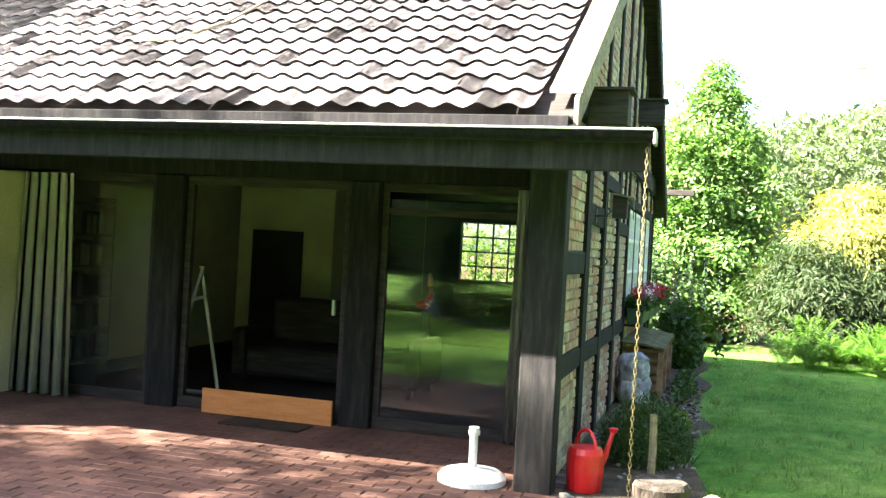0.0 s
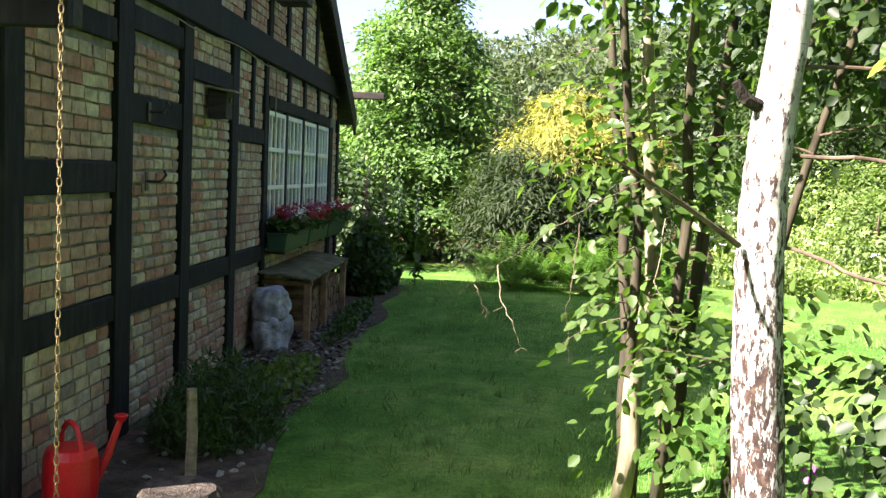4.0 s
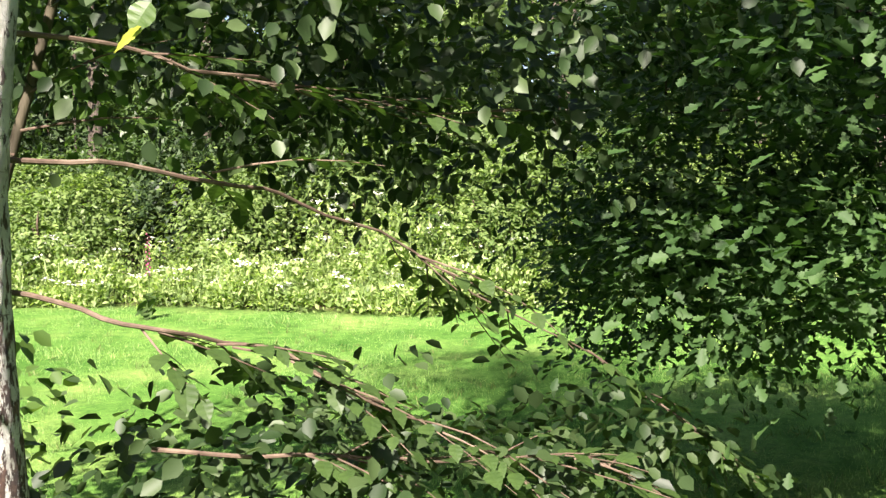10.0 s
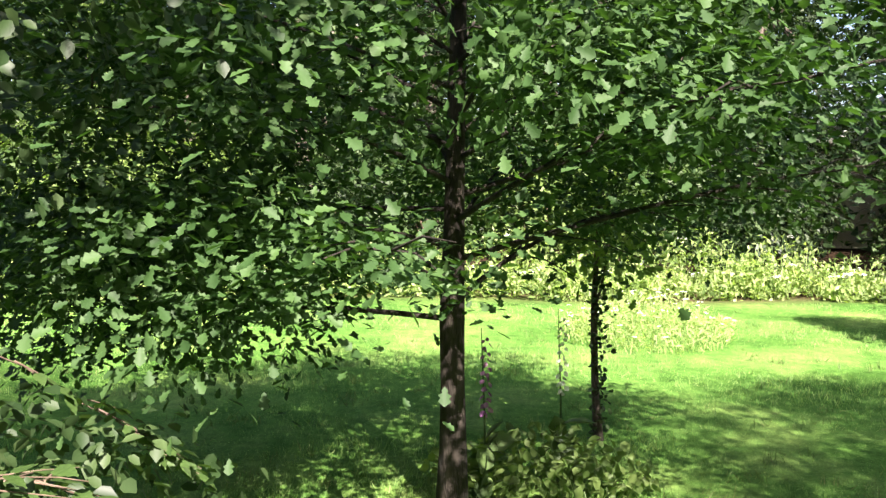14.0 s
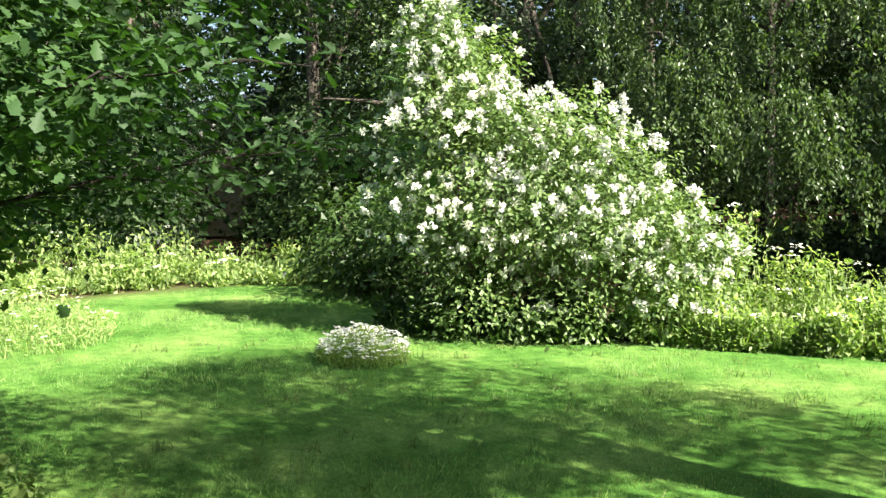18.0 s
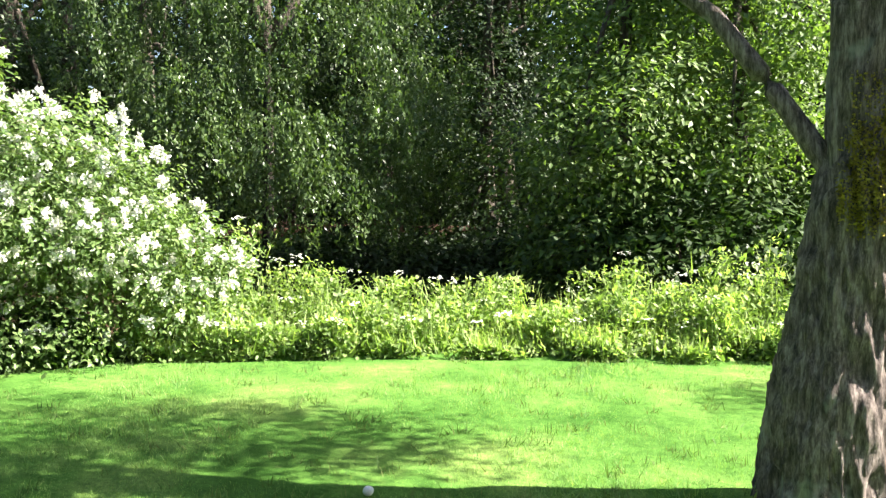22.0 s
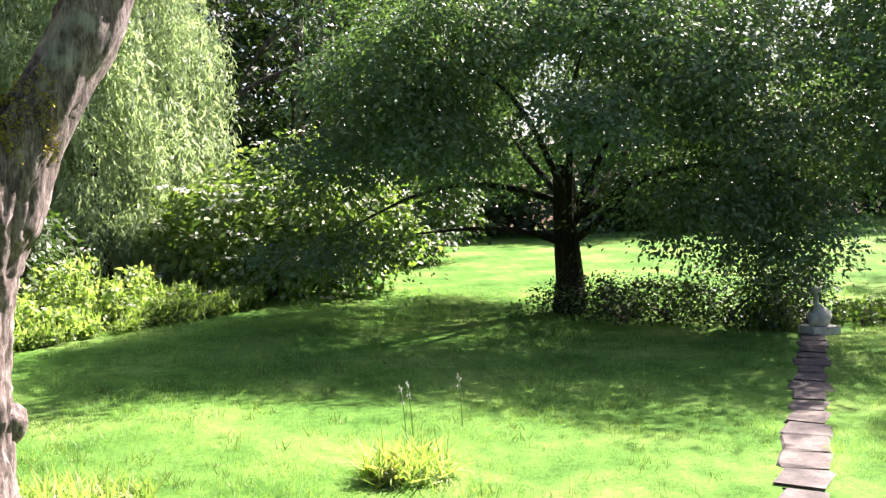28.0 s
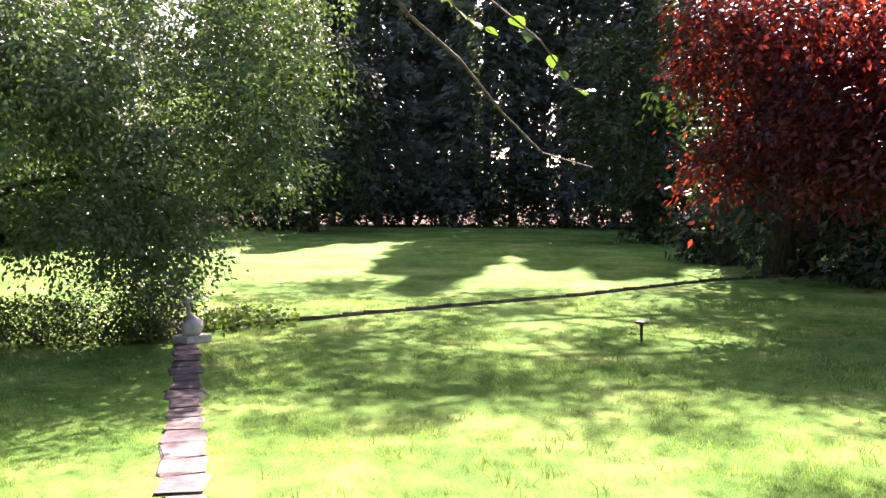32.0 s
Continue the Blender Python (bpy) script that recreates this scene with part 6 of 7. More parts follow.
# undergrowth whose dark leaf colour carries the shade between the trees
for k in range(60):
    az = 15 + k * 3.1
    d = 27 + (k % 3) * 2.5
    if 100 < az < 103:
        continue
    x, y, z = place(az, d)
    shrub("deep_wood_shrub", "undergrowth deep in the wood, shade put into its dark leaves", "shrub", [((x, y, z + 1.2), (1.7, 1.7, 1.3), 1), ((x, y, z + 3.2), (1.7, 1.7, 1.4), 0.9), ((x, y, z + 5.6), (1.6, 1.6, 1.5), 0.8), ((x, y, z + 8.2), (1.5, 1.5, 1.6), 0.7)], 250, 14, 0.45, 0.42, TRI, L_DARK_SHADE, stems=3, seed=800 + k, group="deep undergrowth")
# reddish bank of bare soil under the trees
bm = bmesh.new()
bmesh.ops.create_grid(bm, x_segments=30, y_segments=10, size=1)
bc = place(141, 18.5)
for v in bm.verts:
    u, w = v.co.x * 6.5, v.co.y * 1.6
    z = 1.35 * (0.5 + 0.5 * v.co.y) + 0.15 * noise.noise(Vector((u, w, 0)))
    v.co = Vector((bc[0] + u * math.cos(radians(-141)) + w * math.sin(radians(141)), bc[1] + u * math.sin(radians(-141)) + w * math.cos(radians(141)), z - 0.2))
tagged(part("earth_bank", bm, rough_mat("red_earth", (0.04, 0.02, 0.014), (0.11, 0.058, 0.04), (0.2, 0.115, 0.08), 3, 0.95, 0.7, 0.04, 20)), "reddish earth bank under the trees", "bank", kind="structure")


# weeping trees: hanging strands of leaves
def weeping(name, label, az, d, h, w, zlow, leafm, size, strands, shape, seed, per=30, layered=None):
    x, y, z = place(az, d)
    t = empty(name, label, "tree")
    part("trunk", tube(bmesh.new(), limb_path((x, y, z - 0.05), (x + 0.3, y, z + h * 0.8), 0.06, 8, seed), [0.11, 0.09, 0.085, 0.08, 0.07, 0.06, 0.05, 0.04, 0.03], 10, True, 0.15), M_OAKBARK, t, smooth=True)
    nb = 44                                  # strands hang in bunches from the bough ends
    ba, bq = rng.random(nb) * 2 * math.pi, np.sqrt(rng.random(nb)) * w
    bunch = rng.integers(0, nb, strands)
    sx = x + bq[bunch] * np.cos(ba[bunch]) + rng.normal(size=strands) * 0.24
    sy = y + bq[bunch] * np.sin(ba[bunch]) + rng.normal(size=strands) * 0.24
    a = np.arctan2(sy - y, sx - x)
    q = np.minimum(np.hypot(sx - x, sy - y), w)
    top = z + h * np.sqrt(np.clip(1 - (q / w) ** 2 * 0.75, 0.05, 1)) * rng.uniform(0.75, 1.05, strands)
    low = np.maximum(zlow + rng.uniform(-0.3, 0.6, strands) + rng.uniform(0, 2.0, nb)[bunch] * (rng.random(nb) < 0.3)[bunch], top - rng.uniform(3.5, 8.0, strands))
    if layered:
        nb = layered[0]
        ba, bh = rng.random(nb) * 2 * math.pi, rng.random(nb) ** 1.35
        bq = w * np.sqrt(np.clip(1.02 - bh ** 2, 0, 1)) * rng.uniform(0.55, 1.05, nb)
        bunch = rng.integers(0, nb, strands)
        sx = x + bq[bunch] * np.cos(ba[bunch]) + rng.normal(size=strands) * 0.26
        sy = y + bq[bunch] * np.sin(ba[bunch]) + rng.normal(size=strands) * 0.26
        a = ba[bunch]
        top = z + zlow + 0.9 + (h - zlow - 0.9) * bh[bunch] + rng.normal(size=strands) * 0.1
        low = np.maximum(top - rng.uniform(0.3, 1.0, strands) * layered[1] * rng.uniform(0.6, 1.2, nb)[bunch], zlow + rng.uniform(-0.3, 0.3, strands))
    u = rng.random((strands, per))
    zz = top[:, None] + (low - top)[:, None] * u
    sway = 0.12 * np.sin(u * 3 + a[:, None])
    P = np.stack([sx[:, None] + sway + np.cos(a)[:, None] * 0.3 * u ** 0.5, sy[:, None] + sway + np.sin(a)[:, None] * 0.3 * u ** 0.5, zz], -1).reshape(-1, 3)
    P += rng.normal(size=P.shape) * 0.035
    leaves("crown", P, rng.normal(size=P.shape) * 0.6 + np.array([0, 0, -1.0]), rng.uniform(size * 0.7, size * 1.3, len(P)), shape, leafm, t, up=0.3)
    for k in range(6):
        e = (x + w * 0.6 * math.cos(k * 1.05), y + w * 0.6 * math.sin(k * 1.05), z + h * 0.85)
        part("limb", tube(bmesh.new(), limb_path((x, y, z + h * 0.45), e, 0.15, 6, seed + k), [0.12, 0.1, 0.085, 0.07, 0.055, 0.04, 0.02], 7), M_BARK, t, smooth=True)


weeping("weeping_birch", "tall tree with drooping grey-green branches", 135, 15.5, 9, 2.8, 1.0, L_BEECH, 0.07, 2700, KITE, 3, 40, (150, 1.9))
weeping("weeping_willow", "weeping willow with pale hanging strands", 177.4, 18.6, 10.5, 1.9, 0.3, L_WILLOW, 0.16, 2700, SLIM, 5, 44, (64, 5.6))

# elder with white umbels
bl = [B(187, 16.5, 1.4, 1.6, 1.3, 1), B(191, 17, 1.2, 1.5, 1.1, 1), B(184, 16.5, 1.0, 1.2, 1.0, 0.7)]
eld, _ = shrub("elder_bush", "dark elder with flat white flower heads", "shrub", bl, 620, 14, 0.18, 0.13, OVAL, L_BRIGHT, seed=14)
c = np.concatenate([blob(40, b_[0], b_[1], 0.98)[0] for b_ in bl])
p = np.repeat(c, 22, 0) + rng.normal(size=(len(c) * 22, 3)) * np.array([0.07, 0.07, 0.02])
leaves("umbel_mass", p, rng.normal(size=(len(p), 3)) * np.array([1, 1, 0.3]), rng.uniform(0.04, 0.07, len(p)), ROUND, M_PETAL, eld, "white flower heads", up=0.85)


# old cherry with a forked trunk
def cherry():
    c = empty("cherry_tree", "old forked cherry with cracked bark and moss", "tree")
    bx, by, _ = place(168.1, 5.5)
    r_ = Vector((math.cos(radians(170)), -math.sin(radians(170)), 0))      # to the right as seen from the lawn
    o = Vector((bx, by, 0))

    def rough(bm, amp, freq):
        bm.normal_update()
        for v in bm.verts:
            q = Vector((v.co.x, v.co.y, v.co.z * 0.2))
            big = noise.noise(Vector((v.co.x * 2.2, v.co.y * 2.2, v.co.z * 1.1)))
            rid = 1 - 2 * abs(noise.noise(q * freq + Vector((0, 0, v.co.z * 0.6)))) + 0.5 * (1 - 2 * abs(noise.noise(q * freq * 2.3)))
            v.co += v.normal * (amp * (rid - 0.75) + 0.05 * big)
        return bm

    def fine(ctrl, step=0.07):
        out, rad = [], []
        for (p, a), (q, b) in zip(ctrl, ctrl[1:]):
            k = max(2, int((q - p).length / step))
            for i in range(k):
                s = i / k
                s = s * s * (3 - 2 * s)
                out.append(p.lerp(q, i / k)), rad.append(a + (b - a) * s)
        return out + [ctrl[-1][0]], rad + [ctrl[-1][1]]
    up = Vector((0, 0, 1))
    trunk = [(o + up * -0.05, 0.41), (o + up * 0.3, 0.375), (o + up * 0.6 + r_ * 0.03, 0.345), (o + up * 0.97 + r_ * 0.075, 0.295), (o + up * 1.36 + r_ * 0.11, 0.295), (o + up * 1.68 + r_ * 0.19, 0.31), (o + up * 1.95 + r_ * 0.24, 0.25), (o + up * 2.12 + r_ * 0.26, 0.1)]
    p, w = fine(trunk, 0.035)
    part("trunk", rough(tube(bmesh.new(), p, w, 140), 0.042, 13), M_CHERRY, c, smooth=True)
    left = [(o + up * 1.6 + r_ * 0.14, 0.2), (o + up * 2.2 + r_ * 0.15, 0.185), (o + up * 2.8 + r_ * 0.13, 0.185), (o + up * 3.4 + r_ * 0.05, 0.15), (o + up * 4.2 - r_ * 0.2, 0.05)]
    p, w = fine(left, 0.09)
    part("fork", rough(tube(bmesh.new(), p, w, 64), 0.025, 11), M_CHERRY, c, "dark left stem of the fork", smooth=True)
    right = [(o + up * 1.55 + r_ * 0.3, 0.2), (o + up * 1.95 + r_ * 0.46, 0.185), (o + up * 2.3 + r_ * 0.64, 0.175), (o + up * 2.65 + r_ * 0.8, 0.17), (o + up * 3.1 + r_ * 0.98, 0.14), (o + up * 3.9 + r_ * 1.3, 0.05)]
    p, w = fine(right, 0.08)
    part("fork", rough(tube(bmesh.new(), p, w, 64), 0.025, 11), M_CHERRY, c, smooth=True)
    lm = [(o + up * 1.72 + r_ * 0.06, 0.08), (o + up * 1.95 - r_ * 0.1, 0.062), (o + up * 2.3 - r_ * 0.34, 0.055), (o + up * 2.73 - r_ * 0.67, 0.05), (o + up * 2.95 - r_ * 0.95, 0.045), (o + up * 3.2 - r_ * 1.5, 0.03)]
    p, w = fine(lm, 0.1)
    part("limb", tube(bmesh.new(), p, w, 12, True, 0.1), M_CHERRY, c, smooth=True)
    bm = bmesh.new()
    bmesh.ops.create_icosphere(bm, subdivisions=3, radius=0.09)
    kc = o + up * 0.52 + r_ * 0.36
    for v in bm.verts:
        v.co = kc + Vector((v.co.x, v.co.y, v.co.z * 1.2)) * (1 + 0.4 * noise.noise(v.co * 14))
    part("burl", bm, M_CHERRY, c, smooth=True)
    # moss in the crotch, tufts on the bark itself
    side = Vector((CX - bx, CY - by, 0)).normalized()
    spots = []
    for ob in c.children:
        if ob.name.startswith(("trunk", "fork")):
            for v in ob.data.vertices:
                h_, lat = v.co.z, (v.co - o).dot(r_)
                edge = 0.12 * noise.noise(v.co * 7)
                if v.normal.dot(side) > 0.05 and ((1.98 + edge < h_ < 2.34 + edge and 0.06 < lat < 0.62) or (1.6 + edge < h_ < 2.0 and 0.02 + edge < lat < 0.24 + edge)):
                    spots.append((v.co[:], v.normal[:]))
    pick = rng.integers(0, len(spots), 9000)
    P = np.array([spots[i][0] for i in pick]) + rng.normal(size=(9000, 3)) * np.array([0.01, 0.01, 0.03])
    N = np.array([spots[i][1] for i in pick])
    leaves("moss", P, N + rng.normal(size=(9000, 3)) * 0.5, rng.uniform(0.014, 0.03, 9000), KITE, M_MOSS, c, "olive moss in the crotch", up=0.3)
    # unseen crown blobs, placed to throw dappled shade on lawn and forks
    P, D = crown([((bx, by, 5.7), (2.4, 2.1, 0.9), 1.5), ((bx - 0.7, by + 0.1, 5.2), (1.2, 1.1, 0.55), 0.8), ((bx + 1.7, by + 0.5, 5.0), (1.5, 1.3, 0.6), 0.9), ((bx - 0.5, by + 1.2, 4.9), (1.4, 1.1, 0.5), 0.9), ((bx + 0.3, by + 2.6, 5.6), (1.5, 1.2, 0.6), 0.6), ((bx - 1.1, by - 2.0, 5.2), (1.5, 1.0, 0.5), 0.8)], 2300, 15, 0.22, 4.1)
    leaves("crown", P, D, rng.uniform(0.07, 0.11, len(P)), KITE, L_MID, c, droop=0.6)


cherry()


# broad apple tree
def apple():
    t = empty("apple_tree", "broad old apple tree with low boughs over the lawn", "tree")
    bx, by, bz = place(204.6, 14.2)
    part("trunk", tube(bmesh.new(), [(bx, by, bz - 0.05), (bx, by, bz + 0.5), (bx + 0.05, by, bz + 1.3), (bx + 0.1, by, bz + 2.2)], [0.25, 0.2, 0.18, 0.15], 14, True, 0.25, 2), M_OAKBARK, t, smooth=True)
    for k in range(9):
        a = k * 2.4 + 0.4 * math.sin(k * 5)
        L = 3.6 if k % 2 else 2.4
        e = (bx + math.cos(a) * L, by + math.sin(a) * L, bz + 1.2 + (k % 5) * 0.7)
        part("limb", tube(bmesh.new(), limb_path((bx, by, bz + 1.0 + (k % 3) * 0.3), e, 0.16, 8, k + 60), [0.065 * (1 - 0.1 * i) for i in range(9)], 8, True, 0.1), M_OAKBARK, t, smooth=True)
    bl = []
    for k in range(22):
        a, q = k * 2.4, 3.2 * math.sqrt((k + 0.5) / 22)
        top = 1.9 + 2.9 * (1 - (q / 4.4) ** 2)
        bl.append(((bx + math.cos(a) * q, by + math.sin(a) * q, bz + top), (1.0, 1.0, 0.6), 1))
        if q > 2.0:
            bl.append(((bx + math.cos(a + 0.5) * q * 1.02, by + math.sin(a + 0.5) * q * 1.02, bz + top - 1.0), (0.85, 0.85, 0.45), 0.8))
    bl += [B(194, 11.8, 3.3, 1.1, 0.6, 1.0), B(194, 11, 4.2, 1.2, 0.7, 1), B(190, 12.2, 2.2, 0.8, 0.4, 0.6), B(188, 12.4, 0.9, 0.8, 0.22, 0.35), B(192, 12.4, 1.1, 0.8, 0.25, 0.4), B(214, 12.5, 2.0, 1.0, 0.9, 1), B(217, 12.8, 1.2, 0.8, 0.7, 0.9), B(219, 13.2, 2.2, 0.8, 0.8, 0.8), B(221, 13.0, 3.4, 1.2, 0.8, 1.1), B(222, 12.6, 4.4, 1.2, 0.8, 1.0), B(219, 13.4, 4.7, 1.2, 0.8, 1), B(221, 14, 5.5, 1.3, 0.7, 1), B(213, 14, 5.4, 1.4, 0.7, 1), B(209.5, 12.8, 1.8, 0.9, 0.6, 0.5), B(213, 12.6, 1.5, 1.1, 0.75, 0.8), B(217, 12.9, 1.5, 0.9, 0.7, 0.6), B(223.4, 13, 2.6, 0.8, 0.8, 0.9), B(224, 13.2, 3.7, 0.9, 0.8, 0.9)]
    P, D = crown(bl, 4700, 36, 0.18)
    leaves("crown", P, D, rng.uniform(0.06, 0.1, len(P)), KITE, L_APPLE, t, droop=0.3, up=0.5)


apple()
# the apple crown's shade is put into the dark leaf colour here
shrub("understory_shrub", "low shrubs under the apple tree, shade put into their dark leaves", "shrub", [B(206, 13.6, 0.2, 0.9, 0.35), B(210, 13.4, 0.25, 1.0, 0.42), B(214, 13.2, 0.32, 1.0, 0.5), B(217.0, 13.9, 0.4, 0.6, 0.5)], 900, 18, 0.14, 0.062, KITE, L_DARK_SHADE, seed=33)
shrub("small_shrub", "small leafy shrub beside the goose figure", "shrub", [B(216.2, 12.9, 0.18, 0.3, 0.2), B(222, 14.0, 0.15, 0.7, 0.2)], 160, 12, 0.08, 0.07, OVAL, L_BRIGHT, stems=3, seed=35)


# goose figure: one plain mesh
def goose():
    bm = bmesh.new()
    prof = [(0.02, 0.0), (0.1, 0.01), (0.13, 0.1), (0.12, 0.17), (0.06, 0.23), (0.035, 0.3), (0.033, 0.4), (0.045, 0.44), (0.035, 0.485), (0.008, 0.5)]
    lathe(bm, prof, sides=16)
    for v in bm.verts:
        if v.co.z < 0.2:
            v.co.x *= 1.6
        if v.co.z > 0.25:
            v.co.x += 0.1
        if 0.42 < v.co.z < 0.46 and v.co.x > 0.12:
            v.co.x += 0.06
    g = part("goose_figure", bm, M_STATUE, smooth=True)
    g.matrix_world = pose(*place(218.8, 12.6)[:2], 0.1, 0, 0, 25)
    tagged(g, "pale stone goose figure on a low pedestal", "garden figure")
    tagged(boxpart("pedestal", (place(218.8, 12.6)[0] - 0.2, place(218.8, 12.6)[0] + 0.2, place(218.8, 12.6)[1] - 0.15, place(218.8, 12.6)[1] + 0.15, -0.02, 0.1), M_STATUE), "low grey stone pedestal under the goose", "pedestal")


goose()


bm = bmesh.new()
bmesh.ops.create_icosphere(bm, subdivisions=3, radius=0.032)
for v in bm.verts:
    v.co = Vector((v.co.x, v.co.y, v.co.z * 0.9)) * (1 + 0.05 * noise.noise(v.co * 40))
wb = part("white_ball", bm, M_WHITE, smooth=True)
wb.location = (*place(141.0, 5.35)[:2], 0.03)
tagged(wb, "small round white ball lying in the grass", "ball")


def garden_lamp():
    g = empty("garden_lamp", "small black mushroom-shaped garden lamp", "garden lamp", at=place(245.7, 12.4))
    part("pole", lathe(bmesh.new(), [(0.02, -0.02), (0.02, 0.24)], sides=10), M_BLACK, g)
    part("shade", lathe(bmesh.new(), [(0.03, 0.2), (0.03, 0.235), (0.09, 0.24), (0.085, 0.262), (0.02, 0.28)], sides=20), M_BLACK, g)


garden_lamp()

# dark conifers beyond the south-west meadow
def conifer(az, d, h, w, seed):
    x, y, z = place(az, d)
    t = empty("conifer", "dark conifer at the far side of the meadow", "tree", "conifer row")
    part("trunk", tube(bmesh.new(), [(x, y, z - 0.1), (x, y, z + h)], [0.22, 0.03], 8), M_BARK, t)
    n = 7600
    u = rng.random(n) ** 0.8
    zz = 0.06 + 0.94 * u
    a = rng.random(n) * 6.283
    q = w * (1.02 - zz) ** 0.7 * (0.35 + 0.65 * rng.random(n)) * (0.8 + 0.2 * np.sin(zz * 55 + seed))
    P = np.stack([x + q * np.cos(a), y + q * np.sin(a), z + zz * h - 0.15 * q], 1)
    D = np.stack([np.cos(a), np.sin(a), -0.45 + 0 * a], 1)
    leaves("crown", P, D + rng.normal(size=(n, 3)) * 0.35, rng.uniform(0.3, 0.6, n), TRI, L_FIR_HAZE, t, up=0.5)


rr = random.Random(77)
for k in range(26):
    conifer(221 + k * 1.55 + rr.uniform(-0.5, 0.5), 47 + rr.uniform(-3, 9) - max(0, k - 16) * 0.8, rr.uniform(14, 20) * (1.25 if k > 9 else 1), rr.uniform(2.4, 3.4), k)
for k, (az, d, h) in enumerate(((226, 40, 10), (246, 34, 9), (212, 36, 10), (206, 34, 10), (217, 40, 10), (200, 32, 10))):
    wood_tree(az, d, h, 3.2, L_DARK_SHADE, 220 + k, "leafy tree at the far edge of the meadow", size=0.26, dens=0.8, low=0.0)


for k in range(22):
    az = 204 + k * 2.6
    d = float(np.interp(az, [204, 215, 225, 250, 262], [31, 42, 48, 42, 33]))
    x, y, z = place(az, d)
    shrub("meadow_edge_shrub", "dark shrub at the far edge of the meadow", "shrub", [((x, y, z + 0.9), (1.6, 1.6, 1.2), 1), ((x + 0.8, y - 0.6, z + 1.9), (1.5, 1.5, 1.0), 0.8)], 130, 14, 0.4, 0.28, TRI, L_DARK_SHADE if k % 3 else L_FIR_HAZE, stems=2, seed=600 + k, group="meadow edge shrubs")


# red maple
def red_maple():
    t = empty("red_maple", "dark red maple glowing where the sun comes through", "tree")
    x, y, z = place(266, 13.4)
    part("trunk", tube(bmesh.new(), limb_path((x, y, z - 0.05), (x, y, z + 4.5), 0.05, 8, 4), [0.16, 0.14, 0.13, 0.12, 0.11, 0.1, 0.08, 0.06, 0.04], 10, True, 0.2), M_BARK, t, smooth=True)
    # high and northern blobs are unseen, added to shade terrace and lawn
    bl = [((-11.6, -3.3, 10.0), (3.6, 1.7, 0.8), 3.2), ((-9.2, -2.4, 9.2), (1.8, 1.2, 0.7), 1.0), B(248.5, 14.7, 8.9, 1.2, 0.7, 0.7), B(257, 14.2, 2.7, 1.61, 0.9, 1), B(261.5, 13.4, 2.4, 1.74, 0.9, 0.9), B(255.5, 14.5, 3.0, 1.54, 0.80, 1), B(252.8, 14.5, 4.0, 1.47, 0.94, 1), B(258.5, 14.1, 4.0, 1.7, 0.8, 1), B(256, 14.6, 4.4, 1.5, 0.6, 0.9), B(250.6, 14.2, 2.4, 0.67, 0.40, 0.35), B(250, 14.5, 4.2, 0.80, 0.67, 0.4), B(264, 13.5, 3.9, 1.7, 1.07, 1), B(258, 14.1, 9.4, 1.3, 0.7, 0.6), B(267, 13.4, 5.6, 2.01, 1.21, 0.9), B(273, 13.9, 4.8, 1.88, 1.07, 0.9), B(270, 13.4, 7.5, 2.01, 1.07, 0.8), B(279, 14.2, 5.6, 1.74, 1.07, 0.9), B(276, 13.9, 7.2, 1.74, 0.94, 0.7)]
    for k in range(8):
        c_ = bl[k % 8][0]
        part("limb", tube(bmesh.new(), limb_path((x, y, z + 1.4 + 0.2 * (k % 3)), c_, 0.1, 6, k + 9), [0.06 * (1 - 0.12 * i) for i in range(7)], 7), M_BARK, t, smooth=True)
    P, D = crown(bl, 3000, 19, 0.2)
    leaves("crown", P, D, rng.uniform(0.09, 0.15, len(P)), KITE, L_RED, t, droop=0.4, up=0.5)


red_maple()
# trees west of the meadow whose shade falls over the lawn
for k, (az, d, h, w) in enumerate(((250.5, 25, 14.5, 2.2), (255, 23, 10, 2.6), (260, 22, 9, 2.6), (266, 20, 10, 3.0))):
    wood_tree(az, d, h, w, L_DARK_SHADE, 300 + k, "tall dark tree at the west side of the meadow", size=0.22, dens=1.1, low=0.0)


# high crown stays above view, added to lay shade bands on the lawn
tx, ty, tz = place(253.5, 22.5)
tree("tall_tree", "large tree west of the meadow, high crown added unseen to shade the lawn", "tree", (tx, ty, tz), (tx, ty, tz + 11.5), 0.3, 0.08,
     [((-17, -12.4, 11.0), (3.0, 2.6, 1.0), 1.2), ((-14.8, -11.8, 10.6), (2.2, 2.2, 0.9), 0.9), ((-17, -15.2, 10.8), (2.2, 1.8, 0.9), 0.8), ((-17.2, -9.4, 11.4), (2.4, 1.9, 1.0), 0.9), ((-20.6, -10.2, 11.5), (2.4, 2.0, 1.0), 0.9), ((-22, -14.6, 11.2), (2.4, 1.5, 0.9), 0.9), ((-21.4, -18.2, 11.0), (2.2, 1.5, 0.9), 0.8), ((-24.6, -12.2, 11.6), (2.4, 1.5, 0.9), 0.8)], 520, 40, 0.28, 0.17, KITE, L_DARK_SHADE, limbs=10, seed=330)


# wooded hill in the north
def hill_wood():
    t = empty("hill_forest", "hazy wooded hillside in the distance", "forest", kind="stuff")
    n = 1100
    x, y = rng.uniform(-14, 70, n), rng.uniform(62, 150, n)
    h = rng.uniform(6, 10, n)
    per = 230
    d = unit(rng.normal(size=(n * per, 3)) + np.array([0, -0.2, 0.4]))
    c = np.repeat(np.stack([x, y, gz(x, y) + h * 0.55], 1), per, 0)
    P = c + d * np.repeat(np.stack([h * 0.36, h * 0.36, h * 0.5], 1), per, 0)
    leaves("crowns", P, rng.normal(size=P.shape), rng.uniform(0.32, 0.7, len(P)), TRI, L_FAR, t, up=0.6)


hill_wood()
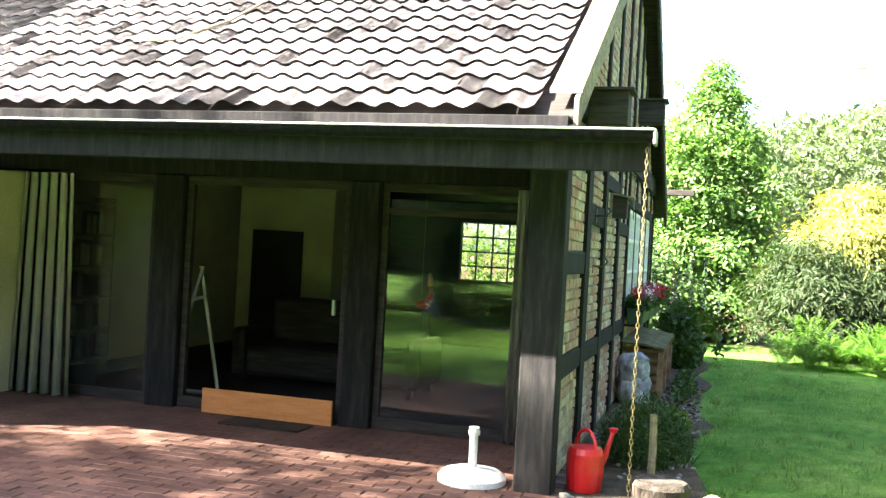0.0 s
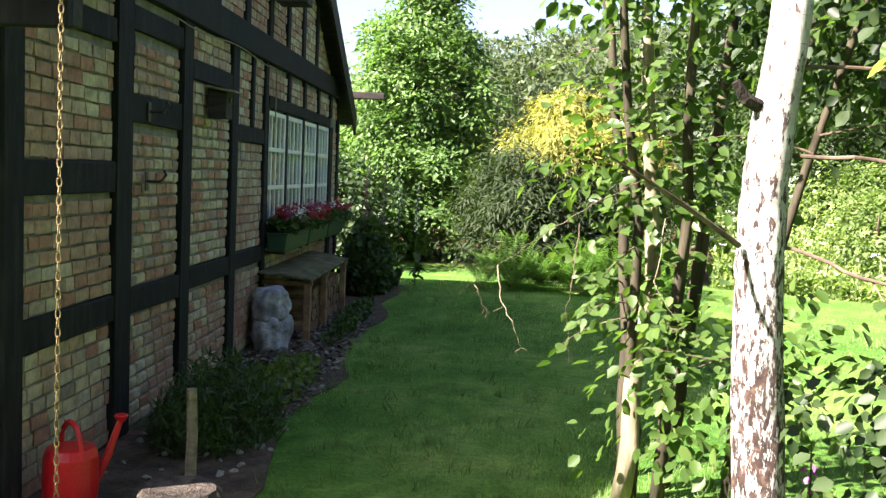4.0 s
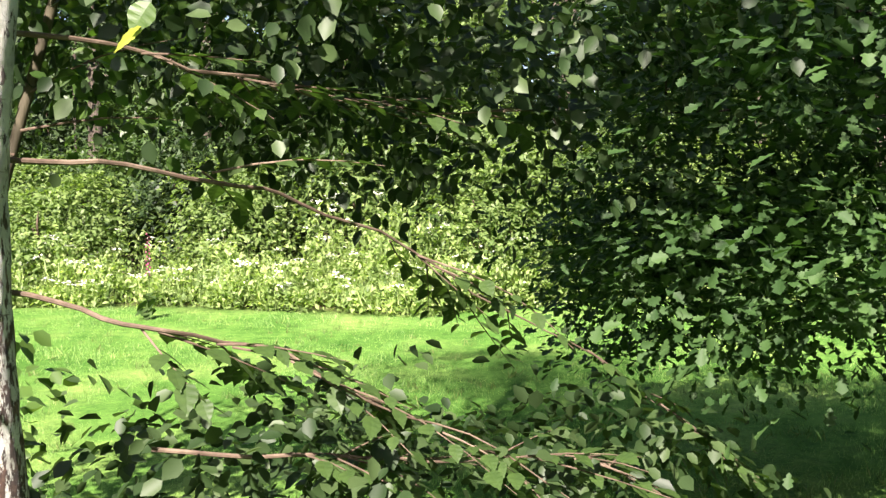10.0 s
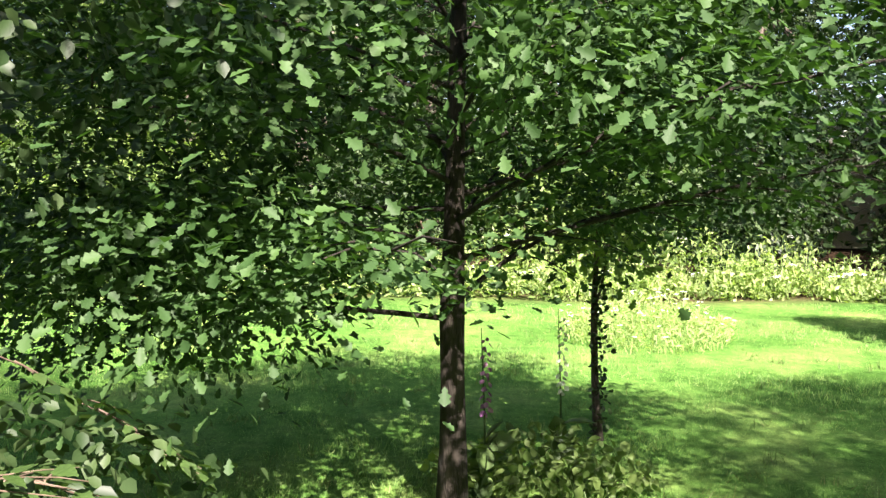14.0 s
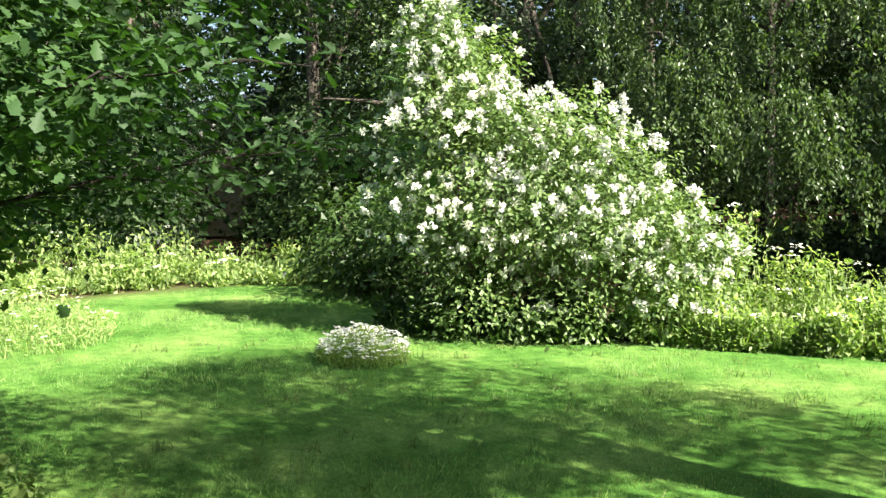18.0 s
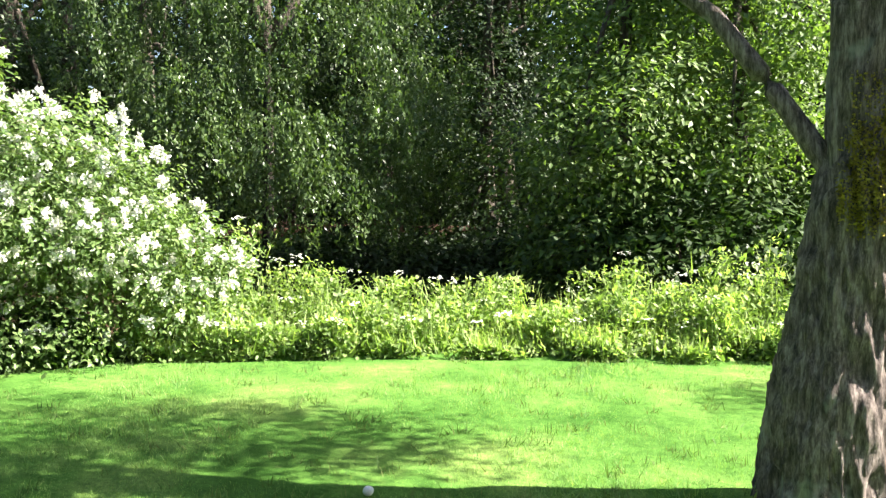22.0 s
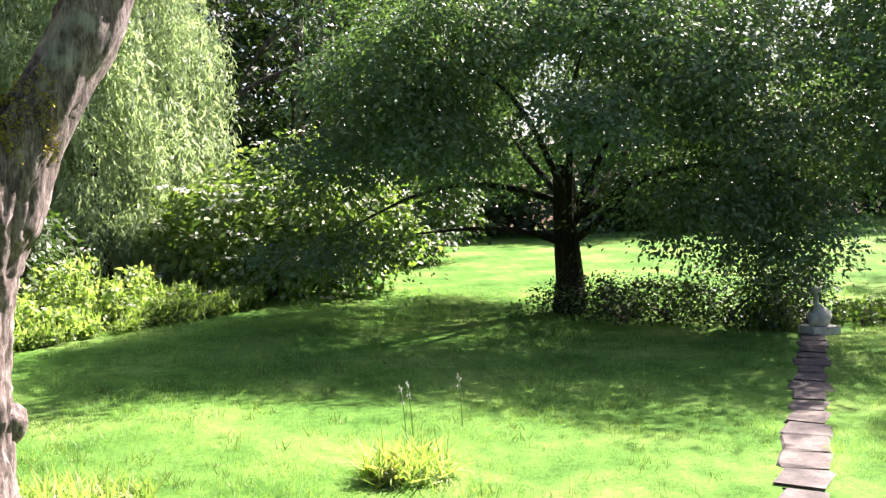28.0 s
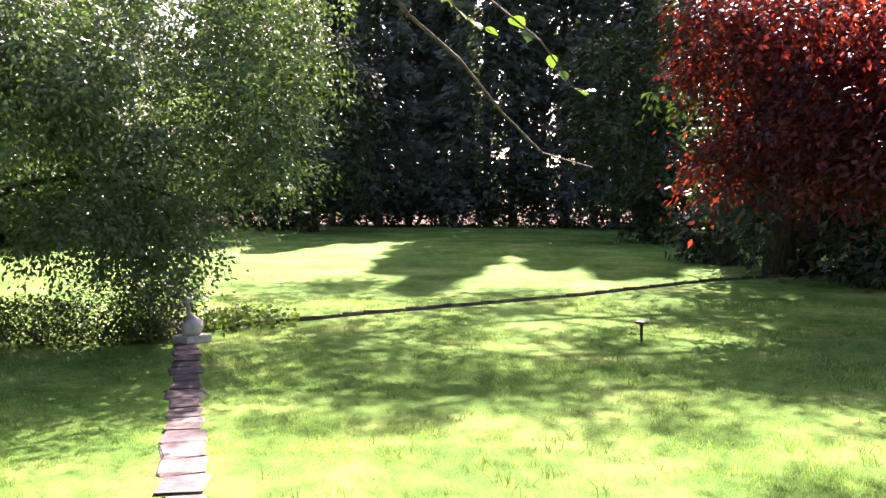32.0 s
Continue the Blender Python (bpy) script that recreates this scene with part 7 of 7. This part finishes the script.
# outbuilding glimpsed through the trees
hx, hy, hz = place(105, 32)
hb = empty("neighbour_house", "pale house glimpsed through the trees", "house", at=(hx, hy, hz))
part("wall", box(bmesh.new(), -3, 3, -3, 3, 0, 2.9, 0.01), M_CREAM, hb)
bm = bmesh.new()
v = [bm.verts.new(c) for c in ((-3.5, -3.5, 2.9), (3.5, -3.5, 2.9), (3.5, 3.5, 2.9), (-3.5, 3.5, 2.9), (-3.5, 0, 4.6), (3.5, 0, 4.6))]
for f in ((0, 1, 5, 4), (3, 4, 5, 2), (0, 4, 3), (1, 2, 5), (0, 3, 2, 1)):
    bm.faces.new([v[i] for i in f])
part("roof", bm, M_STATUE, hb)

# ---- grass ----
def grass():
    n = 760000
    th = rng.random(n) * 2 * math.pi
    d = 3.2 + 14 * rng.random(n) ** 1.35
    x, y = CX + d * np.sin(th), CY + d * np.cos(th)
    az = np.degrees(th)
    edge = np.interp(az, [0, 12, 24, 43, 60, 93, 107, 118, 130, 142, 163, 173, 183, 195, 340, 350, 360], [16, 15, 14.6, 12.6, 15, 14, 16, 10.4, 10.6, 10.6, 10.6, 11.4, 15, 20, 20, 17, 16])
    keep = (d < edge) & ~((x < 0.95) & (y > 2.2)) & ~((x < 0.3) & (y > 1.1))
    u = (-(x + 1.1) * 0.63 - (y + 4.3) * 0.777)
    w = (x + 1.1) * 0.777 - (y + 4.3) * 0.63
    keep &= ~((np.abs(w) < 0.17) & (u > -1.5) & (u < 8))
    x, y, d = x[keep], y[keep], d[keep]
    k = len(x)
    P = np.stack([x, y, gz(x, y) - 0.005], 1)
    patch = 0.75 + 0.5 * np.sin(x * 1.7 + np.sin(y * 1.3)) * np.sin(y * 1.1 + 0.5) + 0.35 * np.sin(x * 6.1 + 2 * np.sin(y * 2.3)) * np.sin(y * 5.3 + x)
    leaves("grass_blades", P, rng.normal(size=(k, 3)) * 0.55 + np.array([0, 0, 1]), rng.uniform(0.02, 0.042, k) * np.clip(patch, 0.4, 1.7) * (1 + d / 14), BLADE, M_BLADE, None, up=0.2)
    o = bpy.data.objects["grass_blades"]
    # coarser tufts scattered through the lawn
    m = 5200
    th = rng.random(m) * 2 * math.pi
    d = 3.0 + 12 * rng.random(m) ** 1.2
    tx, ty = CX + d * np.sin(th), CY + d * np.cos(th)
    far_ = np.interp(np.degrees(th), [0, 24, 43, 60, 107, 118, 163, 173, 183, 340, 360], [14, 13.5, 12, 14, 14, 10, 10, 11, 14, 15, 14])
    w = (tx + 1.1) * 0.777 - (ty + 4.3) * 0.63
    ok = (d < far_) & ~((tx < 1.05) & (ty > 1.0)) & ~((np.abs(w) < 0.3) & (ty < -3)) & ~((tx < 0.4) & (ty > 0.8))
    tx, ty = tx[ok], ty[ok]
    q = np.repeat(np.stack([tx, ty], 1), 16, 0) + rng.normal(size=(len(tx) * 16, 2)) * 0.045
    P = np.concatenate([q, gz(q[:, 0], q[:, 1])[:, None] - 0.005], 1)
    tall = np.repeat(rng.uniform(0.035, 0.1, len(tx)), 16) * rng.uniform(0.6, 1.2, len(P))
    o2 = leaves("grass_tufts", P, rng.normal(size=P.shape) * 0.5 + np.array([0, 0, 1]), tall, BLADE, M_TUFT, None, up=0.2)
    tagged(o2, "coarser tufts of grass scattered in the lawn", "grass", kind="stuff")
    tagged(o, "short bright green grass blades", "grass", kind="stuff")


grass()

# ---- beds, gravel ----
def bed(name, label, pts, z, m):
    bm = bmesh.new()
    vs = [bm.verts.new((x + rng.normal() * 0.03, y, z)) for x, y in pts]
    f = bm.faces.new(vs)
    ret = bmesh.ops.extrude_face_region(bm, geom=[f])
    for v in ret["geom"]:
        if isinstance(v, bmesh.types.BMVert):
            v.co.z -= 0.06
    bmesh.ops.recalc_face_normals(bm, faces=bm.faces)
    tagged(part(name, bm, m), label, "bed", kind="structure")


bed("wall_bed", "dark soil bed with stones along the wall", [(0.02, 1.6), (0.6, 1.7), (0.95, 2.4)] + [(0.95 + 0.1 * math.sin(y * 2.1), y) for y in np.arange(3, 13.2, 0.4)] + [(0.02, 13)], 0.012, M_SOIL)
peb = []
for k in range(4):
    bm = bmesh.new()
    bmesh.ops.create_icosphere(bm, subdivisions=2, radius=1)
    for v in bm.verts:
        v.co = Vector((v.co.x, v.co.y * 0.75, v.co.z * 0.5)) * (1 + 0.25 * noise.noise(v.co * 1.3 + Vector((k * 7, 0, 0))))
    me = bpy.data.meshes.new("pebble")
    bm.to_mesh(me)
    bm.free()
    me.materials.append(M_PEBBLE)
    peb.append(me)
gravel = empty("gravel", "pale round pebbles along the wall and terrace", "pebbles", kind="structure")
r = random.Random(4)
for k in range(300):
    if k < 150:
        x, y = r.uniform(0.1, 0.95), r.uniform(1.75, 3.1)
    else:
        x, y = r.uniform(0.1, 0.95), r.uniform(3.1, 8.5)
    o = new("pebble", peb[k % 4])
    s = r.uniform(0.025, 0.06) if k < 110 else r.uniform(0.014, 0.035)
    o.matrix_world = pose(x, y, 0.012 + s * 0.2, r.uniform(-20, 20), r.uniform(-20, 20), r.uniform(0, 360)) @ Matrix.Scale(s, 4)
    o.parent = gravel

# ---- garden path slabs and lawn edging ----
path = empty("garden_path", "narrow path of worn stone slabs in the lawn", "path", kind="structure")
slab = []
for k in range(4):
    bm = box(bmesh.new(), -0.19, 0.19, -0.125, 0.125, -0.04, 0.016, 0.012)
    for v in bm.verts:
        v.co += Vector((r.uniform(-0.02, 0.02), r.uniform(-0.02, 0.02), r.uniform(-0.004, 0.004)))
    me = bpy.data.meshes.new("slab")
    bm.to_mesh(me)
    bm.free()
    me.materials.append(M_STONE)
    slab.append(me)
for k in range(24):
    u = -1.2 + k * 0.43
    o = new("slab", slab[k % 4])
    o.matrix_world = pose(-1.13 - u * 0.63, -4.28 - u * 0.777, 0.0, r.uniform(-1.2, 1.2), r.uniform(-1.2, 1.2), 51 + r.uniform(-7, 7)) @ Matrix.Diagonal((r.uniform(0.9, 1.06), r.uniform(1.0, 1.5), 1, 1))
    o.parent = path
edging = empty("lawn_edging", "dark stone edging along the raised lawn", "edging", kind="structure")
epts = [(-6.3, -10.5), (-9.0, -9.7), (-12.85, -8.2), (-17.1, -7.1), (-20, -5.5)]
for (x0, y0), (x1, y1) in zip(epts, epts[1:]):
    L = math.hypot(x1 - x0, y1 - y0)
    n = int(L / 0.375)
    for k in range(n):
        u = (k + 0.5) / n
        x, y = x0 + (x1 - x0) * u, y0 + (y1 - y0) * u
        o = new("edge_stone", slab[k % 4])
        o.matrix_world = pose(x, y, float(gz(x, y)) - 0.07, 84, 0, math.degrees(math.atan2(y1 - y0, x1 - x0)) + r.uniform(-4, 4))
        o.parent = edging

# ---- terrace clinkers ----
cl = bpy.data.meshes.new("clinker")
bm = box(bmesh.new(), 0.004, 0.236, 0.004, 0.112, -0.03, 0, 0.004)
bm.to_mesh(cl)
bm.free()
cl.materials.append(M_CLINKER)
near, rest = 0, []
for i in range(28):
    for j in range(30):
        x, y = -0.24 - i * 0.24 + (0.12 if j % 2 else 0), 1.22 + j * 0.116
        if x < -3.2 or y > 3.75 or near >= 300:
            rest.append((x, y))
            continue
        o = new("clinker", cl)
        o.location = (x, y, 0.016 + r.uniform(-0.002, 0.002))
        o.parent = terrace
        near += 1
vs = np.array([[(a, b, c) for a in (0.004, 0.236) for b in (0.004, 0.112) for c in (-0.014, 0.016)]] * len(rest), dtype=float).reshape(len(rest), 8, 3)
vs[:, :, 0] += np.array([q[0] for q in rest])[:, None]
vs[:, :, 1] += np.array([q[1] for q in rest])[:, None]
CUBE = [(0, 1, 3, 2), (4, 6, 7, 5), (0, 4, 5, 1), (2, 3, 7, 6), (0, 2, 6, 4), (1, 5, 7, 3)]
tagged(link("clinkers_beyond", mesh_np("clinkers_beyond", vs, 8, CUBE, True), M_CLINKER, terrace), kind="stuff")

# ---- roof tiles ----
def tile_mesh():
    bm = bmesh.new()
    W, L, n = 0.196, 0.3, 12
    rows = []
    for vv in (0, 1):
        rows.append([bm.verts.new((W * (k / n), vv * L, 0.0175 * math.sin(2 * math.pi * k / n + 0.6) + (0.028 if vv == 0 else 0))) for k in range(n + 1)])
    for k in range(n):
        bm.faces.new((rows[0][k], rows[0][k + 1], rows[1][k + 1], rows[1][k]))
    bmesh.ops.solidify(bm, geom=list(bm.faces), thickness=-0.014)
    me = bpy.data.meshes.new("roof_tile")
    bm.to_mesh(me)
    bm.free()
    me.materials.append(M_TILE)
    return me


tm = tile_mesh()
ang = math.atan(SLOPE)
count, far = 0, []
for j in range(21):
    for i in range(40):
        x = -0.07 - (i + 1) * 0.196
        dy = j * 0.268 * math.cos(ang)
        y = 2.46 + dy
        z = EAVE_Z + 0.07 + (y - 2.5) * SLOPE + 0.035
        m = pose(x + r.uniform(-0.002, 0.002), y, z + r.uniform(-0.0005, 0.0005), math.degrees(ang), 0, r.uniform(-0.1, 0.1))
        if count < 300 and j < 14 and i < 26:
            o = new("roof_tile", tm)
            o.matrix_world = m
            o.parent = roof
            count += 1
        else:
            far.append(m)
tv = np.array([v.co[:] for v in tm.vertices])
tf = [tuple(p.vertices) for p in tm.polygons]
allv = np.stack([tv @ np.array(m.to_3x3()).T + np.array(m.translation) for m in far])
fm_ = link("tiles_beyond", mesh_np("tiles_beyond", allv, len(tv), tf), M_TILE, roof)
tagged(fm_, kind="stuff")
# fallen twig on the roof
bm = tube(bmesh.new(), [(-3.55, 3.35, roof_z(3.35) + 0.16), (-3.2, 3.42, roof_z(3.42) + 0.15), (-2.95, 3.8, roof_z(3.8) + 0.16), (-2.85, 4.4, roof_z(4.4) + 0.17), (-2.75, 5.1, roof_z(5.1) + 0.17)], [0.006, 0.008, 0.01, 0.008, 0.005], 6, True, 0.3)
tagged(part("fallen_branch", bm, M_PLANK), "dry branch lying on the roof tiles", "branch")

# ---- bricks ----
BL, BH, CO = 0.128, 0.064, 0.079
bmesh_cache = {}


def brick_mesh(L):
    key = (round(L, 2), r.randrange(3))
    if key not in bmesh_cache:
        bm = box(bmesh.new(), -0.06, 0.006, 0, key[0], 0, BH, 0.009)
        for v in bm.verts:
            v.co += Vector((r.uniform(-0.003, 0.002), r.uniform(-0.004, 0.004), r.uniform(-0.004, 0.004)))
        me = bpy.data.meshes.new("brick")
        bm.to_mesh(me)
        bm.free()
        me.materials.append(M_BRICK)
        bmesh_cache[key] = me
    return bmesh_cache[key]


def panel(y0, y1, z0, z1, store, top=None):
    j, z = 0, z0 + 0.008
    while z + BH < z1:
        y = y0 + 0.006 - (0.5 * BL if j % 2 else 0)
        while y < y1 - 0.03:
            wl_ = BL * (1 + 0.3 * math.sin(y * 37 + z * 91) ** 3)
            a, b = max(y, y0 + 0.006), min(y + wl_, y1 - 0.006)
            if b - a > 0.04 and (top is None or z + BH < top((a + b) / 2)):
                store.append((a, z, b - a))
            y += wl_ + 0.014
        z += CO
        j += 1


nearb, farb = [], []
for i, (a, b) in enumerate(SPANS):
    cuts = [0.02] + [q for rl in RAILS[i] for q in rl] + [UP0 if i != 0 else 2.66]
    for z0, z1 in zip(cuts[::2], cuts[1::2]):
        if i == 3 and z0 > 2.0:
            panel(a, 7.448, z0, z1, farb), panel(7.552, b, z0, z1, farb)
        else:
            panel(a, b, z0, z1, nearb if i in (1, 2) and z0 < 2.2 else farb)
panel(8.064, 11.558, 0.02, WZ0 - 0.142, farb)
for a, b in ((8.064, 8.948), (9.082, 9.798), (9.932, 10.678), (10.812, 11.558), (11.692, 12.198)):
    panel(a, b, WZ1 + 0.122, UP0 - 0.002, farb)
panel(11.752, 12.198, 0.02, 0.778, farb), panel(11.752, 12.198, 0.932, WZ1, farb)
studs = [3.3, 5.4, 6.3, 7.2, 8.05, 8.85, 9.65, 10.45, 11.9]
for a, b in zip(studs, studs[1:]):
    panel(a + (0.134 if a > 4 else 0), b - 0.004, UP1 + 0.004, 5.3, farb, lambda y: roof_z(y) - 0.16)
farb += nearb[300:]
for a, z, L in nearb[:300]:
    o = new("brick", brick_mesh(L))
    o.location = (r.uniform(-0.004, 0.003), a, z + r.uniform(-0.003, 0.003))
    o.parent = house
fv = []
for a, z, L in farb:
    dx = r.uniform(-0.002, 0.001)
    fv.append([(dx + p + r.uniform(-0.003, 0.002), a + q * L + r.uniform(-0.006, 0.006), z + s * BH + r.uniform(-0.006, 0.006)) for p in (-0.06, 0.005) for q in (0, 1) for s in (0, 1)])
fo = link("bricks_beyond", mesh_np("bricks_beyond", np.array(fv), 8, CUBE, True), M_BRICK, house)
tagged(fo, kind="stuff")
